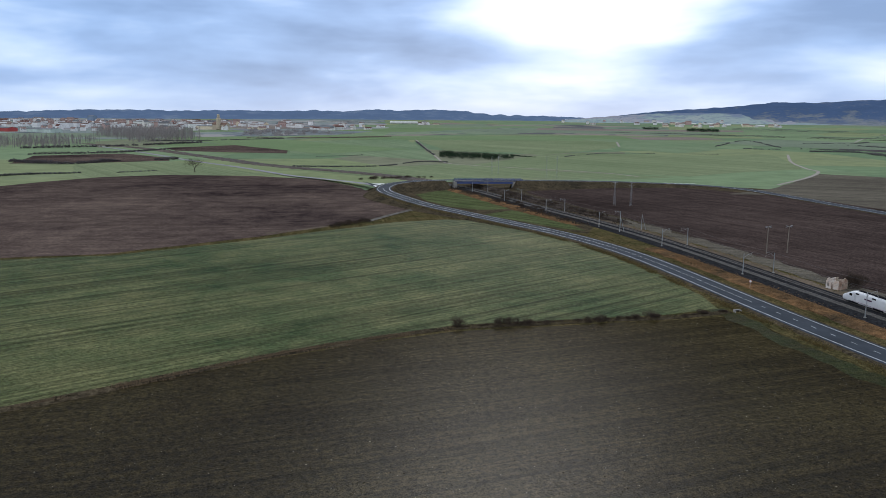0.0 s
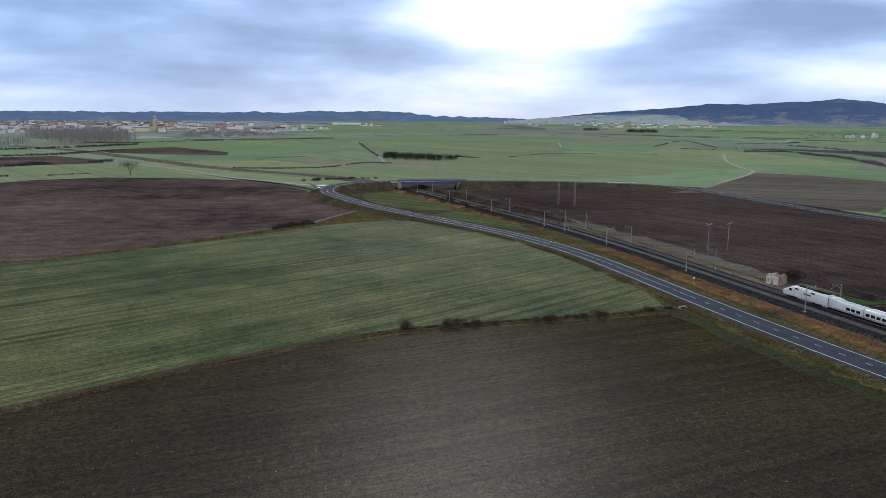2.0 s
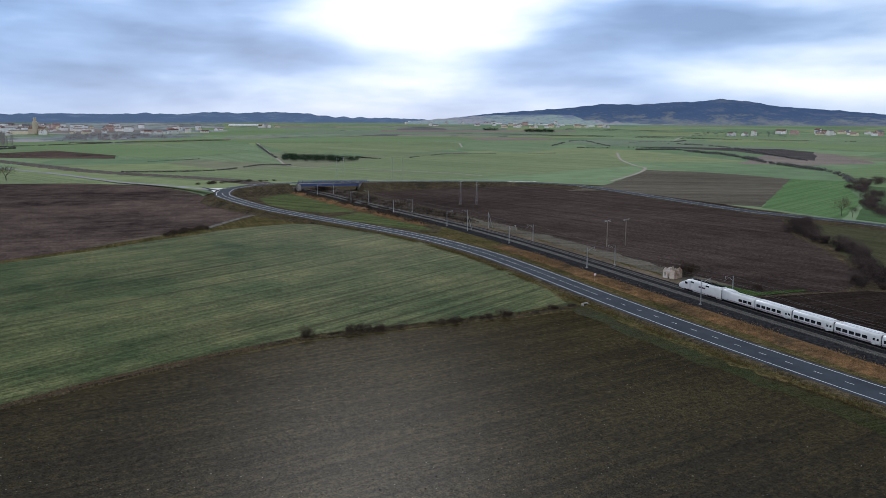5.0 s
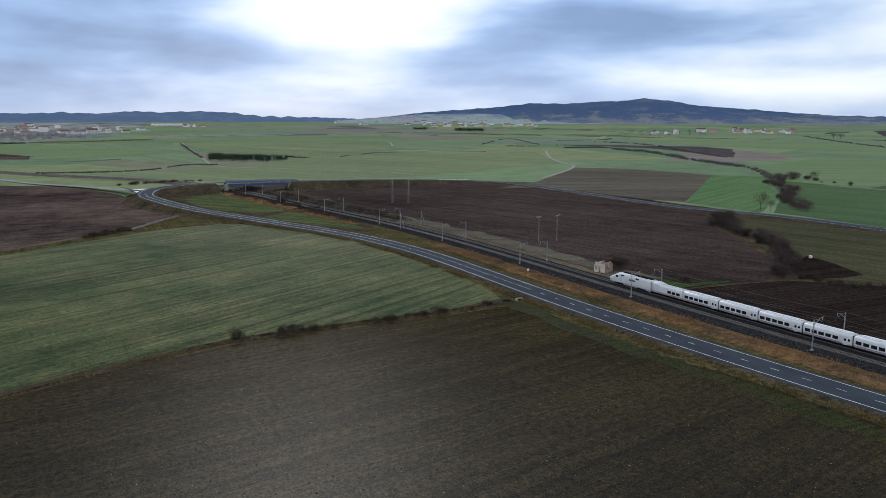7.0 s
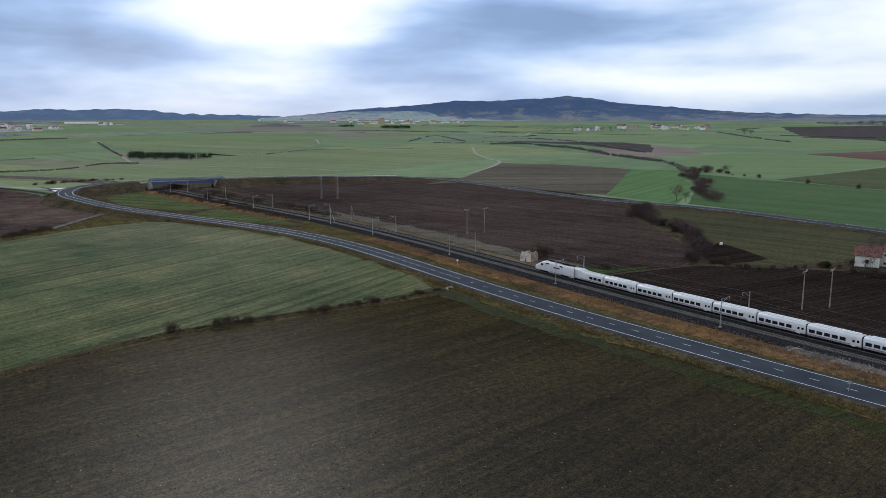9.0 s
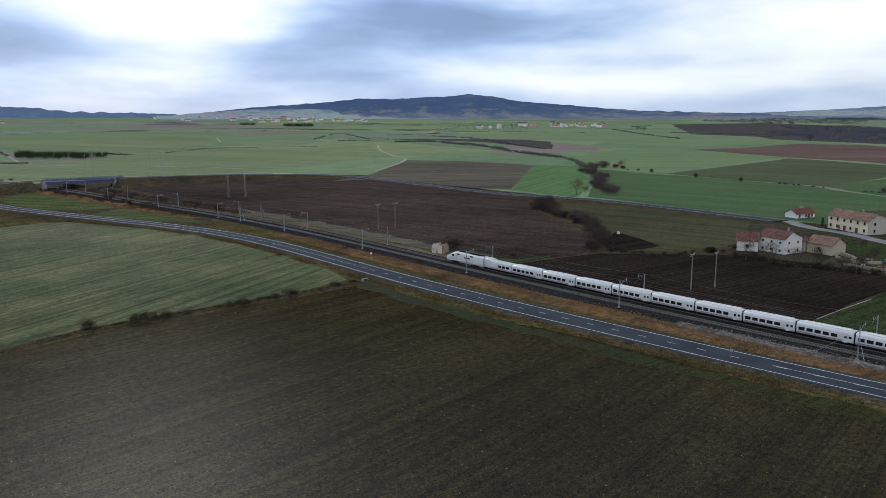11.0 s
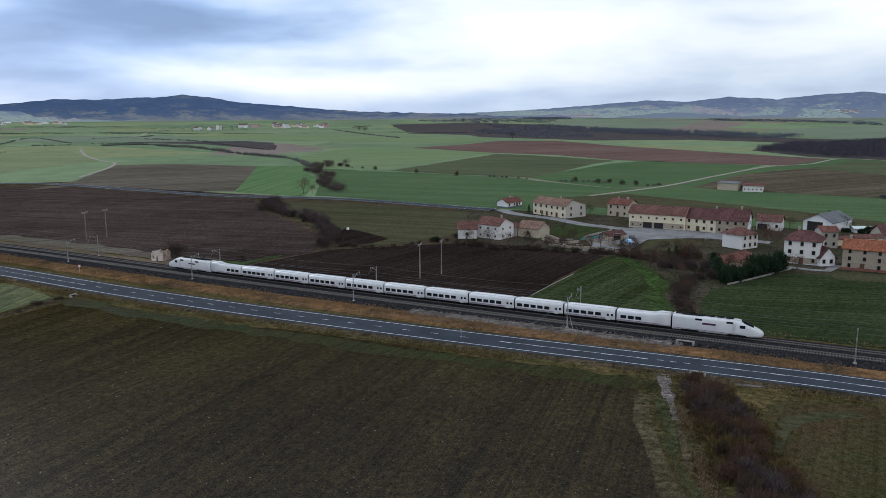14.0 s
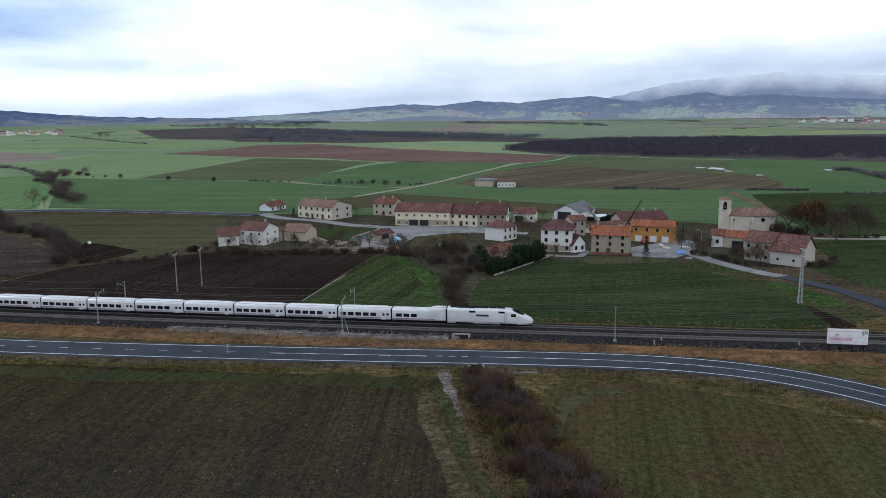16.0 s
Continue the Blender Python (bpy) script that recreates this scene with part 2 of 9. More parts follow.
CROP_GRASS = land("meadow_green", (0.036, 0.046, 0.020), (0.046, 0.062, 0.026), -84, 1.2, 14, 0.6, 0.75, None, 0.0, 0.95, 4.0, 0.22, 0.35)
LOOP_GRASS = land("loop_meadow", (0.064, 0.080, 0.034), (0.096, 0.110, 0.050), 45, 1.2, 40, 0.6, 0.6)
ROUGH_GREEN = land("rough_green", (0.036, 0.043, 0.021), (0.066, 0.066, 0.034), 15, 1.5, 8, 0.4, 0.8)
CROP_LUSH = land("lush_grass", (0.032, 0.054, 0.019), (0.050, 0.079, 0.026), 10, 1.5, 5, 0.5, 0.8)
CROP_DULL = land("crop_dull", (0.050, 0.052, 0.029), (0.078, 0.074, 0.043), 20, 2, 120, 0.4, 0.45)
CROP_DARK = land("crop_dark", (0.025, 0.036, 0.0165), (0.042, 0.056, 0.026), 30, 1.4, 40, 0.4, 0.65, None, 0.0, 0.95, 7.0, 0.05, 0.4)
# far crops: paler, bluer base colours stand in for the haze
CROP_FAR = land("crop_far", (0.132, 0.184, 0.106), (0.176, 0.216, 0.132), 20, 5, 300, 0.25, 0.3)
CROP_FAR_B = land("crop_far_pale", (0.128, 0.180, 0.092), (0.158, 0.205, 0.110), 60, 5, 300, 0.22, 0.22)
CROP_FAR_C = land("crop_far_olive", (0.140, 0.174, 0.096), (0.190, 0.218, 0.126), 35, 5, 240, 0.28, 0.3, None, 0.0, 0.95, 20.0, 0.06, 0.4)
SCRUB = land("scrub_ground", (0.056, 0.052, 0.055), (0.088, 0.078, 0.076), 20, 3, 30, 0.3, 0.6)
VILLAGE = land("village_earth", (0.034, 0.038, 0.020), (0.072, 0.060, 0.046), 20, 2, 14, 0.3, 0.85, (0.2, 0.19, 0.17))
VERGE = land("verge_grass", (0.050, 0.048, 0.021), (0.110, 0.084, 0.039), 10, 1.2, 9, 0.5, 0.9)
RUSH = land("dry_orange_grass", (0.060, 0.044, 0.028), (0.190, 0.105, 0.050), 20, 1.4, 9, 0.3, 0.7)
BANK = land("bank_earth", (0.044, 0.037, 0.026), (0.090, 0.070, 0.044), 20, 1.5, 12, 0.4, 0.85)
MARGIN = land("grass_margin", (0.034, 0.030, 0.0115), (0.029, 0.037, 0.0125), -84, 0.4, 10, 0.7, 0.5, None, 0.018, 0.42)
TAN = land("tan_bank", (0.080, 0.064, 0.048), (0.150, 0.118, 0.088), -35, 1.5, 20, 0.25, 0.45)
BELT = land("weedy_belt", (0.034, 0.036, 0.016), (0.078, 0.058, 0.030), 20, 1.0, 5, 0.4, 0.95)
RUBBLY = land("rubbly_earth", (0.066, 0.058, 0.050), (0.190, 0.168, 0.160), 20, 1.2, 3.5, 0.4, 0.9)
ROCKY = land("rocky_cut", (0.030, 0.024, 0.021), (0.085, 0.068, 0.056), -35, 1.2, 5, 0.6, 0.9)
HARROW = land("harrowed", (0.088, 0.077, 0.062), (0.128, 0.114, 0.090), 70, 2, 120, 0.5, 0.5)


def quilt(name, cell, stops, woody=0.85):
    """Far farmland: small fields of many tones with dark belts of trees between some."""
    m, n, l, b = material(name, 0.95, 0, 0.0)
    mp = n.new("ShaderNodeMapping")
    mp.inputs["Rotation"].default_value = (0, 0, radians(25))
    mp.inputs["Scale"].default_value = (1.0, 0.55, 1.0)
    l.new(n.new("ShaderNodeNewGeometry").outputs["Position"], mp.inputs[0])
    v = n.new("ShaderNodeTexVoronoi")
    v.inputs["Scale"].default_value = 1.0 / cell
    l.new(mp.outputs[0], v.inputs["Vector"])
    pick = n.new("ShaderNodeSeparateColor")
    l.new(v.outputs["Color"], pick.inputs[0])
    r = ramp(n, l, pick.outputs[0], stops)
    grain = noise_at(n, l, 0.03, 5, 0.7)
    col = mixc(n, l, 0.5, r, ramp(n, l, grain, [(0.36, (0.7, 0.7, 0.7)), (0.6, (1.15, 1.15, 1.15))]), "MULTIPLY")
    belt = mathn(n, l, "MULTIPLY", ramp(n, l, noise_at(n, l, 0.012, 5, 0.7), [(0.55, (0, 0, 0)), (0.60, (1, 1, 1))]), woody)
    l.new(mixc(n, l, belt, col, (0.070, 0.080, 0.090)), b.inputs["Base Color"])
    return m


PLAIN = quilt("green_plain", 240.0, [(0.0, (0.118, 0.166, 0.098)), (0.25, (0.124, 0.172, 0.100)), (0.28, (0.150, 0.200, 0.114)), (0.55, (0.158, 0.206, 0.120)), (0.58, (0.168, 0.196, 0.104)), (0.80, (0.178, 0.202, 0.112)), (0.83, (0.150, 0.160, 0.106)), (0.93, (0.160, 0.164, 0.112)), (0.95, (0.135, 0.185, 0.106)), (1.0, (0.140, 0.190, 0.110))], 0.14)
# field tones paled so that the haze sits in the base colour
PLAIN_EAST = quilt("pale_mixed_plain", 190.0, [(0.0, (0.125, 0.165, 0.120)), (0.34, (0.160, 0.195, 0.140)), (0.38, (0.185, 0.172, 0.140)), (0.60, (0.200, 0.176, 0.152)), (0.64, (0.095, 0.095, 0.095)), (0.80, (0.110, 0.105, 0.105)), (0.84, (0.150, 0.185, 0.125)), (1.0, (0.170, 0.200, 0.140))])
BED_FAR = land("pale_earth_bed", (0.075, 0.062, 0.055), (0.140, 0.120, 0.105), 20, 2, 20, 0.3, 0.5)
STUBBLE = land("stubble", (0.074, 0.063, 0.044), (0.108, 0.091, 0.066), 70, 3, 90, 0.5, 0.5)
WORN = plain("worn_gravel", (0.13, 0.12, 0.105), 0.95, 0.5, 0.8, spec=0.0)
# pale base colour stands in for the sky mirrored in the water
PUDDLE = plain("standing_water", (0.30, 0.33, 0.35), 0.4, 0.1, 0.3, spec=0.5)
GRAVEL = plain("grey_rubble", (0.125, 0.112, 0.110), 0.95, 0.5, 1.1, bumpy=0.15)
BALLAST = plain("ballast_stone", (0.026, 0.026, 0.028), 0.95, 0.6, 2.6, bumpy=0.03, spec=0.0)
ASPHALT = plain("asphalt", (0.034, 0.041, 0.053), 0.9, 0.2, 0.25, spec=0.05, bumpy=0.01)
LANE = plain("lane_concrete", (0.165, 0.163, 0.168), 0.85, 0.35, 0.3)
TRACKWAY = plain("dirt_track", (0.23, 0.205, 0.17), 0.95, 0.3, 0.4)
PAINT = plain("road_paint", (0.52, 0.53, 0.55), 0.6, 0.15, 1.0)
STEEL = plain("galvanised_steel", (0.33, 0.345, 0.36), 0.5, 0.2, 2.0, metal=0.5)
RAIL = plain("rail_steel", (0.13, 0.115, 0.105), 0.6, 0.2, 2.0, metal=0.6)
CONCRETE = plain("concrete", (0.25, 0.24, 0.225), 0.9, 0.3, 0.8)
SLEEPER_DARK = plain("sleeper_oiled", (0.034, 0.030, 0.028), 0.9, 0.3, 1.0)
SLEEPER = plain("sleeper_concrete", (0.115, 0.110, 0.102), 0.95, 0.3, 1.0, spec=0.0)
WIRE = plain("wire", (0.10, 0.10, 0.10), 0.6, 0.1, 1.0, metal=0.5)
DARK = plain("painted_shade", (0.015, 0.015, 0.016), 0.8, 0.1)
BLUE_STEEL = plain("blue_steel", (0.045, 0.070, 0.185), 0.5, 0.2, 0.5)
TIMBER = plain("pole_timber", (0.20, 0.17, 0.14), 0.9, 0.3, 1.0)
TWIG = shrubby("bare_twigs", (0.020, 0.0155, 0.013), (0.076, 0.055, 0.041))
# lightened twig tones, with the haze of distance painted in
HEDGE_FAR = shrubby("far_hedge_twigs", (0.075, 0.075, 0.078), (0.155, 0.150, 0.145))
TWIG_DARK = shrubby("dark_twigs", (0.020, 0.015, 0.014), (0.066, 0.049, 0.046))
TWIG_RUSSET = shrubby("russet_twigs", (0.034, 0.020, 0.016), (0.115, 0.068, 0.048))
TWIG_OLIVE = shrubby("olive_twigs", (0.034, 0.028, 0.012), (0.115, 0.080, 0.030))
TWIG_PALE = shrubby("pale_twigs", (0.11, 0.09, 0.075), (0.28, 0.23, 0.19))
THICKET = shrubby("thicket_twigs", (0.030, 0.023, 0.023), (0.104, 0.076, 0.072))
TWIG_PURPLE = shrubby("purple_twigs", (0.026, 0.019, 0.019), (0.088, 0.062, 0.060))
LEAF_DARK = shrubby("dark_conifer", (0.008, 0.018, 0.010), (0.026, 0.046, 0.023))
LEAF_RUST = shrubby("rust_leaves", (0.050, 0.029, 0.015), (0.112, 0.062, 0.030))
TUFT = shrubby("dry_tufts", (0.056, 0.050, 0.021), (0.180, 0.138, 0.062))
STRAW = shrubby("straw_blades", (0.085, 0.062, 0.040), (0.235, 0.170, 0.110))
BARK = plain("bark", (0.075, 0.06, 0.05), 0.95, 0.4, 2.0)
# pale grey-blue tones paint the haze over the town's surroundings
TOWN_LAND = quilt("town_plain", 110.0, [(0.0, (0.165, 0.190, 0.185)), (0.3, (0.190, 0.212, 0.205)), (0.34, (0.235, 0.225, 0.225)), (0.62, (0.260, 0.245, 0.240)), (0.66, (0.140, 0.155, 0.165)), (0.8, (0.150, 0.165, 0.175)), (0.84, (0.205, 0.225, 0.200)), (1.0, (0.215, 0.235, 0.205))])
# thicket and poplar twigs paled to carry the haze in their colour
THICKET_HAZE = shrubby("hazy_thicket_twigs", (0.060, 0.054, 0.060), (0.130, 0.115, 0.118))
POPLAR_HAZE = shrubby("hazy_poplar_twigs", (0.165, 0.150, 0.156), (0.275, 0.250, 0.245))
# distance haze mixed straight into the crop's base colour
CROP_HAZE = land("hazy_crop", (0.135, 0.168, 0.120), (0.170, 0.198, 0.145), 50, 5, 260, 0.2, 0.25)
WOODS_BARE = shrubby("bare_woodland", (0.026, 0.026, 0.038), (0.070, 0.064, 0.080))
# distance haze put into the twigs as a bluer tone
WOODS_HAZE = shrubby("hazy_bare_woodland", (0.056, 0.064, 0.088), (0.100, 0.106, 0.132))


# ---- mesh helpers ----
def terrain(x, y):
    """The plain is level to 1.1 km and then rises gently to the hills."""
    r = math.hypot(x, y)
    return 27.0 * min(1.3, max(0.0, (r - 1100.0) / 3200.0)) ** 1.6


def mesh_of(name, bm, *mats):
    me = bpy.data.meshes.new(name)
    bm.to_mesh(me)
    bm.free()
    for m in mats:
        me.materials.append(m)
    return me


def raw_mesh(name, verts, faces, *mats):
    me = bpy.data.meshes.new(name)
    me.from_pydata(verts, [], faces)
    for m in mats:
        me.materials.append(m)
    return me


def part(name, me, parent, label="", m=None):
    ob = new(name, me)
    ob.parent = parent
    if m is not None:
        ob.matrix_local = m
    if label:
        ob["label"] = label
    return ob


def box(bm, x0, x1, y0, y1, z0, z1, mi=0, m=None):
    vs = [bm.verts.new((x, y, z)) for x in (x0, x1) for y in (y0, y1) for z in (z0, z1)]
    if m is not None:
        for v in vs:
            v.co = m @ v.co
    for q in ((0, 1, 3, 2), (4, 6, 7, 5), (0, 4, 5, 1), (2, 3, 7, 6), (0, 2, 6, 4), (1, 5, 7, 3)):
        f = bm.faces.new([vs[i] for i in q])
        f.material_index = mi
    return vs


def rod(bm, a, b, r0, r1=None, sides=6, mi=0):
    """A tapered rod from a to b."""
    a, b = Vector(a), Vector(b)
    r1 = r0 if r1 is None else r1
    q = (b - a).to_track_quat("Z", "Y")
    rings = []
    for p, r in ((a, r0), (b, r1)):
        rings.append([bm.verts.new(p + q @ Vector((r * math.cos(k * 6.28319 / sides), r * math.sin(k * 6.28319 / sides), 0))) for k in range(sides)])
    for k in range(sides):
        f = bm.faces.new((rings[0][k], rings[0][(k + 1) % sides], rings[1][(k + 1) % sides], rings[1][k]))
        f.material_index = mi
    bm.faces.new(rings[1]).material_index = mi
    bm.faces.new(rings[0][::-1]).material_index = mi


def spline(pts, step):
    """Points at even steps along a smooth line through pts (x, y[, z])."""
    p = np.array([(*q, 0.0) if len(q) == 2 else q for q in pts], float)
    p = np.vstack([2 * p[0] - p[1], p, 2 * p[-1] - p[-2]])
    out = []
    for i in range(1, len(p) - 2):
        for u in np.linspace(0, 1, 24, endpoint=False):
            a, b, c, d = p[i - 1 : i + 3]
            out.append(0.5 * (2 * b + (c - a) * u + (2 * a - 5 * b + 4 * c - d) * u * u + (3 * b - a - 3 * c + d) * u**3))
    out.append(p[-2])
    out = np.array(out)
    s = np.r_[0, np.cumsum(np.linalg.norm(np.diff(out[:, :2], axis=0), axis=1))]
    at = np.linspace(0, s[-1], max(2, int(s[-1] / step) + 1))
    return np.stack([np.interp(at, s, out[:, i]) for i in range(3)], 1)


def sides_of(line):
    d = np.gradient(line[:, :2], axis=0)
    d /= np.linalg.norm(d, axis=1)[:, None]
    return np.stack([d[:, 1], -d[:, 0]], 1)  # to the right of the way


def ribbon(name, pts, profile, mat, step=6.0, rough_edge=0.0, smooth_line=True):
    """A strip along pts with a cross-section of (offset to the right, height)."""
    line = spline(pts, step) if smooth_line else np.array(pts, float)
    nrm = sides_of(line)
    rng = random.Random(len(name) * 7 + len(pts))
    verts, faces, k = [], [], len(profile)
    for (x, y, z), (nx, ny) in zip(line, nrm):
        for j, (o, h) in enumerate(profile):
            if rough_edge and j in (0, k - 1):
                o += rng.uniform(-rough_edge, rough_edge)
            px_, py_ = x + nx * o, y + ny * o
            verts.append((px_, py_, z + h + terrain(px_, py_)))
    for i in range(len(line) - 1):
        for j in range(k - 1):
            a = i * k + j
            faces.append((a, a + 1, a + k + 1, a + k))
    return raw_mesh(name, verts, faces, mat)


def patch(name, pts, mat, layer, label, category="field", jag=0.8, cell=None):
    """A field: a closed outline laid on the plain, its edge a little uneven."""
    rng = random.Random(int(layer * 1000) + len(pts))
    out = []
    n = len(pts)
    for i in range(n):
        a, b = Vector(pts[i][:2]), Vector(pts[(i + 1) % n][:2])
        k = max(1, min(30, int((b - a).length / (12 if a.length < 900 else 60))))
        for j in range(k):
            p = a.lerp(b, j / k)
            w = jag * (1 if p.length < 900 else 4)
            out.append(p + Vector((rng.uniform(-w, w), rng.uniform(-w, w))) if j else p)
    bm = bmesh.new()
    vs = [bm.verts.new((p.x, p.y, 0)) for p in out]
    for tri in tessellate_polygon([[Vector((p.x, p.y, 0)) for p in out]]):
        i, j, k = tri
        if (out[j] - out[i]).cross(out[k] - out[i]) < 0:
            j, k = k, j
        try:
            bm.faces.new((vs[i], vs[j], vs[k]))
        except ValueError:
            pass
    xs, ys = [p.x for p in out], [p.y for p in out]
    if max(math.hypot(p.x, p.y) for p in out) > 1050:
        s = cell or 110.0
        for ax, lo, hi in ((0, min(xs), max(xs)), (1, min(ys), max(ys))):
            v = math.ceil(lo / s) * s
            while v < hi:
                co, no = ((v, 0, 0), (1, 0, 0)) if ax == 0 else ((0, v, 0), (0, 1, 0))
                bmesh.ops.bisect_plane(bm, geom=bm.verts[:] + bm.edges[:] + bm.faces[:], plane_co=co, plane_no=no)
                v += s
    for v in bm.verts:
        v.co.z = terrain(v.co.x, v.co.y) + layer
    ob = new(name, mesh_of(name, bm, mat))
    return tagged(ob, label, category, kind="structure")


# ---- the ground ----
def ground_sheet():
    rings = [0, 30, 80, 160, 260, 400, 560, 740, 920] + [1100 + 65 * i for i in range(60)]
    seg = 200
    verts = [(0, 0, 0)]
    for r in rings[1:]:
        for k in range(seg):
            a = 2 * math.pi * k / seg
            verts.append((r * math.sin(a), r * math.cos(a), terrain(0, r)))
    faces = [(0, 1 + (k + 1) % seg, 1 + k) for k in range(seg)]
    for i in range(len(rings) - 2):
        for k in range(seg):
            a, b = 1 + i * seg + k, 1 + i * seg + (k + 1) % seg
            faces.append((a, b, b + seg, a + seg))
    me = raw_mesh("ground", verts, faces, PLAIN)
    return tagged(new("ground", me), "wide green farmland plain reaching to the hills", "ground", kind="structure")


ground_sheet()

# ---- fields ----
patch("corridor_land", [(200, -60), (150, -60), (60, 300), (20, 420), (-60, 540), (-40, 640), (60, 640), (200, 640), (268, 600), (285, 440), (330, 240), (250, 190), (160, 160), (185, 40)], BANK, 0.015, "brown rough land along road and railway", "field margin")
patch("verge_land", [(-460, 30), (-460, -320), (260, -320), (215, -60), (190, 30), (165, 120), (140, 220), (124, 310), (108, 400), (85, 480), (40, 540), (-70, 560), (-80, 470), (-460, 420)], VERGE, 0.03, "rough grass verge beside road and railway", "verge")
patch("rough_land", [(186.1, -37.6), (190.4, -24.3), (175.3, 45.0), (158.8, 109.2), (154.4, 147.3), (147.1, 188.8), (139.6, 248.8), (128.6, 337.2), (99.4, 462.1), (66.1, 567.7), (126.3, 596.2), (204.6, 579.1), (265.0, 486.3), (292.6, 412.3), (303.9, 331.9), (313.8, 249.2), (321.2, 222.5), (351.5, 113.8), (365.9, 11.9), (341.0, -18.9), (335.5, -68.4)], BANK, 0.025, "rough brown field margins", "field margin")
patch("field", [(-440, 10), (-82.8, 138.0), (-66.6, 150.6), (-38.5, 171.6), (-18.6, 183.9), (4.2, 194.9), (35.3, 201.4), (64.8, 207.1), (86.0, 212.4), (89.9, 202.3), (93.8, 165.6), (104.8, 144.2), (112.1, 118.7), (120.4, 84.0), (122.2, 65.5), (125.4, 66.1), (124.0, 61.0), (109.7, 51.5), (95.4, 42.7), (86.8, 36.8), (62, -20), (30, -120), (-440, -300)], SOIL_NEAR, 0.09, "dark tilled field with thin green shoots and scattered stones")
patch("field", [(129.0, 37.5), (133.6, 35.3), (139.5, 23.8), (137.8, 10.7), (135.0, -2.9), (130.0, -16.2), (140, -60), (120, -110), (70, -110), (78, -40), (91.1, 26.4), (103.4, 32.0)], SOIL_NEAR_E, 0.09, "tilled field with faint rows of green shoots")
patch("field", [(-480, 60), (-84.6, 141.1), (-67.9, 153.5), (-39.3, 175.4), (4.4, 200.9), (36.2, 207.2), (66.7, 213.3), (84.1, 220.7), (85.0, 238.1), (79.2, 276.5), (67.9, 324.6), (55.3, 355.0), (37.3, 391.3), (23.6, 407.7), (5.4, 413.6), (-21.8, 401.5), (-48.6, 376.2), (-78.3, 345.4), (-129.5, 301.4), (-168.6, 290.7), (-480, 395)], CROP_NEAR, 0.12, "green winter crop field with pale mown streaks")
patch("field", [(-480, 399), (-173.2, 293.9), (-133.2, 304.7), (-81.2, 352.2), (-56.4, 386.7), (-37.9, 411.1), (-23.5, 433.8), (-12.8, 455.3), (-30.2, 489.9), (-46.0, 549.4), (-57.8, 586.9), (-80.6, 629.2), (-104.9, 666.2), (-166.6, 698.4), (-246.1, 705.2), (-295.6, 675.8), (-321.2, 628.2), (-335.2, 587.4), (-480, 560)], SOIL_DARK, 0.15, "freshly ploughed dark brown field")
patch("bank_land", [(-28.0, 516.7), (-35.9, 583.8), (-24.7, 627.9), (13.0, 651.9), (59.7, 633.6), (76.3, 548.6), (86.9, 403.7), (73.5, 366.0), (51.5, 387.8), (25.2, 436.0), (-4.7, 491.2)], BANK, 0.06, "brown earth banks inside the road loop", "bank")
patch("field", [(-15.3, 543.3), (-1.2, 568.5), (16.0, 582.6), (28.0, 561.9), (40.7, 510.0), (48.3, 472.4), (42.0, 460.7), (26.3, 457.1), (9.5, 470.5), (-6.7, 504.1)], LOOP_GRASS, 0.12, "small green meadow inside the road loop")
patch("field", [(26.6, 433.6), (44.9, 455.3), (58.6, 442.6), (69.7, 409.6), (74.1, 375.1), (64.9, 380.5), (47.6, 404.3)], LOOP_GRASS, 0.12, "narrow green meadow between road and railway")
patch("field", [(68.2, 582.5), (124.2, 586.8), (201.3, 569.7), (237.7, 522.6), (261.1, 479.3), (280.1, 437.7), (288.8, 407.0), (238.9, 324.8), (225.3, 286.3), (208.2, 248.9), (193.5, 228.2), (177.1, 217.8), (160.9, 219.2), (141.1, 216.0), (139.6, 248.8), (135.0, 289.0), (127.2, 333.8), (116.1, 384.6), (97.3, 453.4), (81.2, 504.9), (66.7, 558.4)], SOIL_BROWN, 0.08, "ploughed brown field between railway and road")
patch("field", [(275.7, 368.1), (296.3, 323.7), (304.1, 269.3), (307.1, 243.9), (253.0, 206.5), (228.3, 202.3), (205.4, 209.8), (195.4, 222.6), (211.6, 246.9), (232.6, 291.0)], CROP_DULL, 0.08, "dull green meadow behind the hedge")
patch("field", [(144.2, 215.3), (169.5, 216.8), (185.9, 216.8), (210.4, 200.1), (232.6, 184.7), (239.6, 159.5), (239.0, 128.8), (207.9, 123.8), (171.8, 116.3), (158.8, 115.6), (157.5, 125.2), (153.7, 144.7), (153.9, 146.8), (149.7, 165.2), (144.9, 186.1), (141.7, 203.3)], SOIL_BLACK, 0.11, "black freshly ploughed field")
patch("field", [(161.3, 114.2), (175.9, 116.6), (206.9, 122.2), (232.9, 127.8), (241.7, 126.7), (237.5, 113.6), (220.0, 98.5), (209.8, 91.3), (195.1, 86.4), (174.3, 73.1), (170.9, 73.2), (166.4, 88.2), (163.1, 103.1)], CROP_GRASS, 0.14, "bright green grass field with mower lines")
tagged(new("grass_margin", ribbon("grass_margin", [(240.0, 122.5, 0.16), (231.0, 112.5, 0.16), (217.0, 100.5, 0.16), (206.0, 93.2, 0.16), (194.0, 89.3, 0.16), (181.0, 81.5, 0.16), (172.5, 77.0, 0.16)], [(-2.4, 0.0), (-1.0, 0.03), (1.0, 0.03), (2.4, 0.0)], CROP_LUSH, rough_edge=1.2)), "lush bright grass edge along the stream", "grass margin", kind="structure")
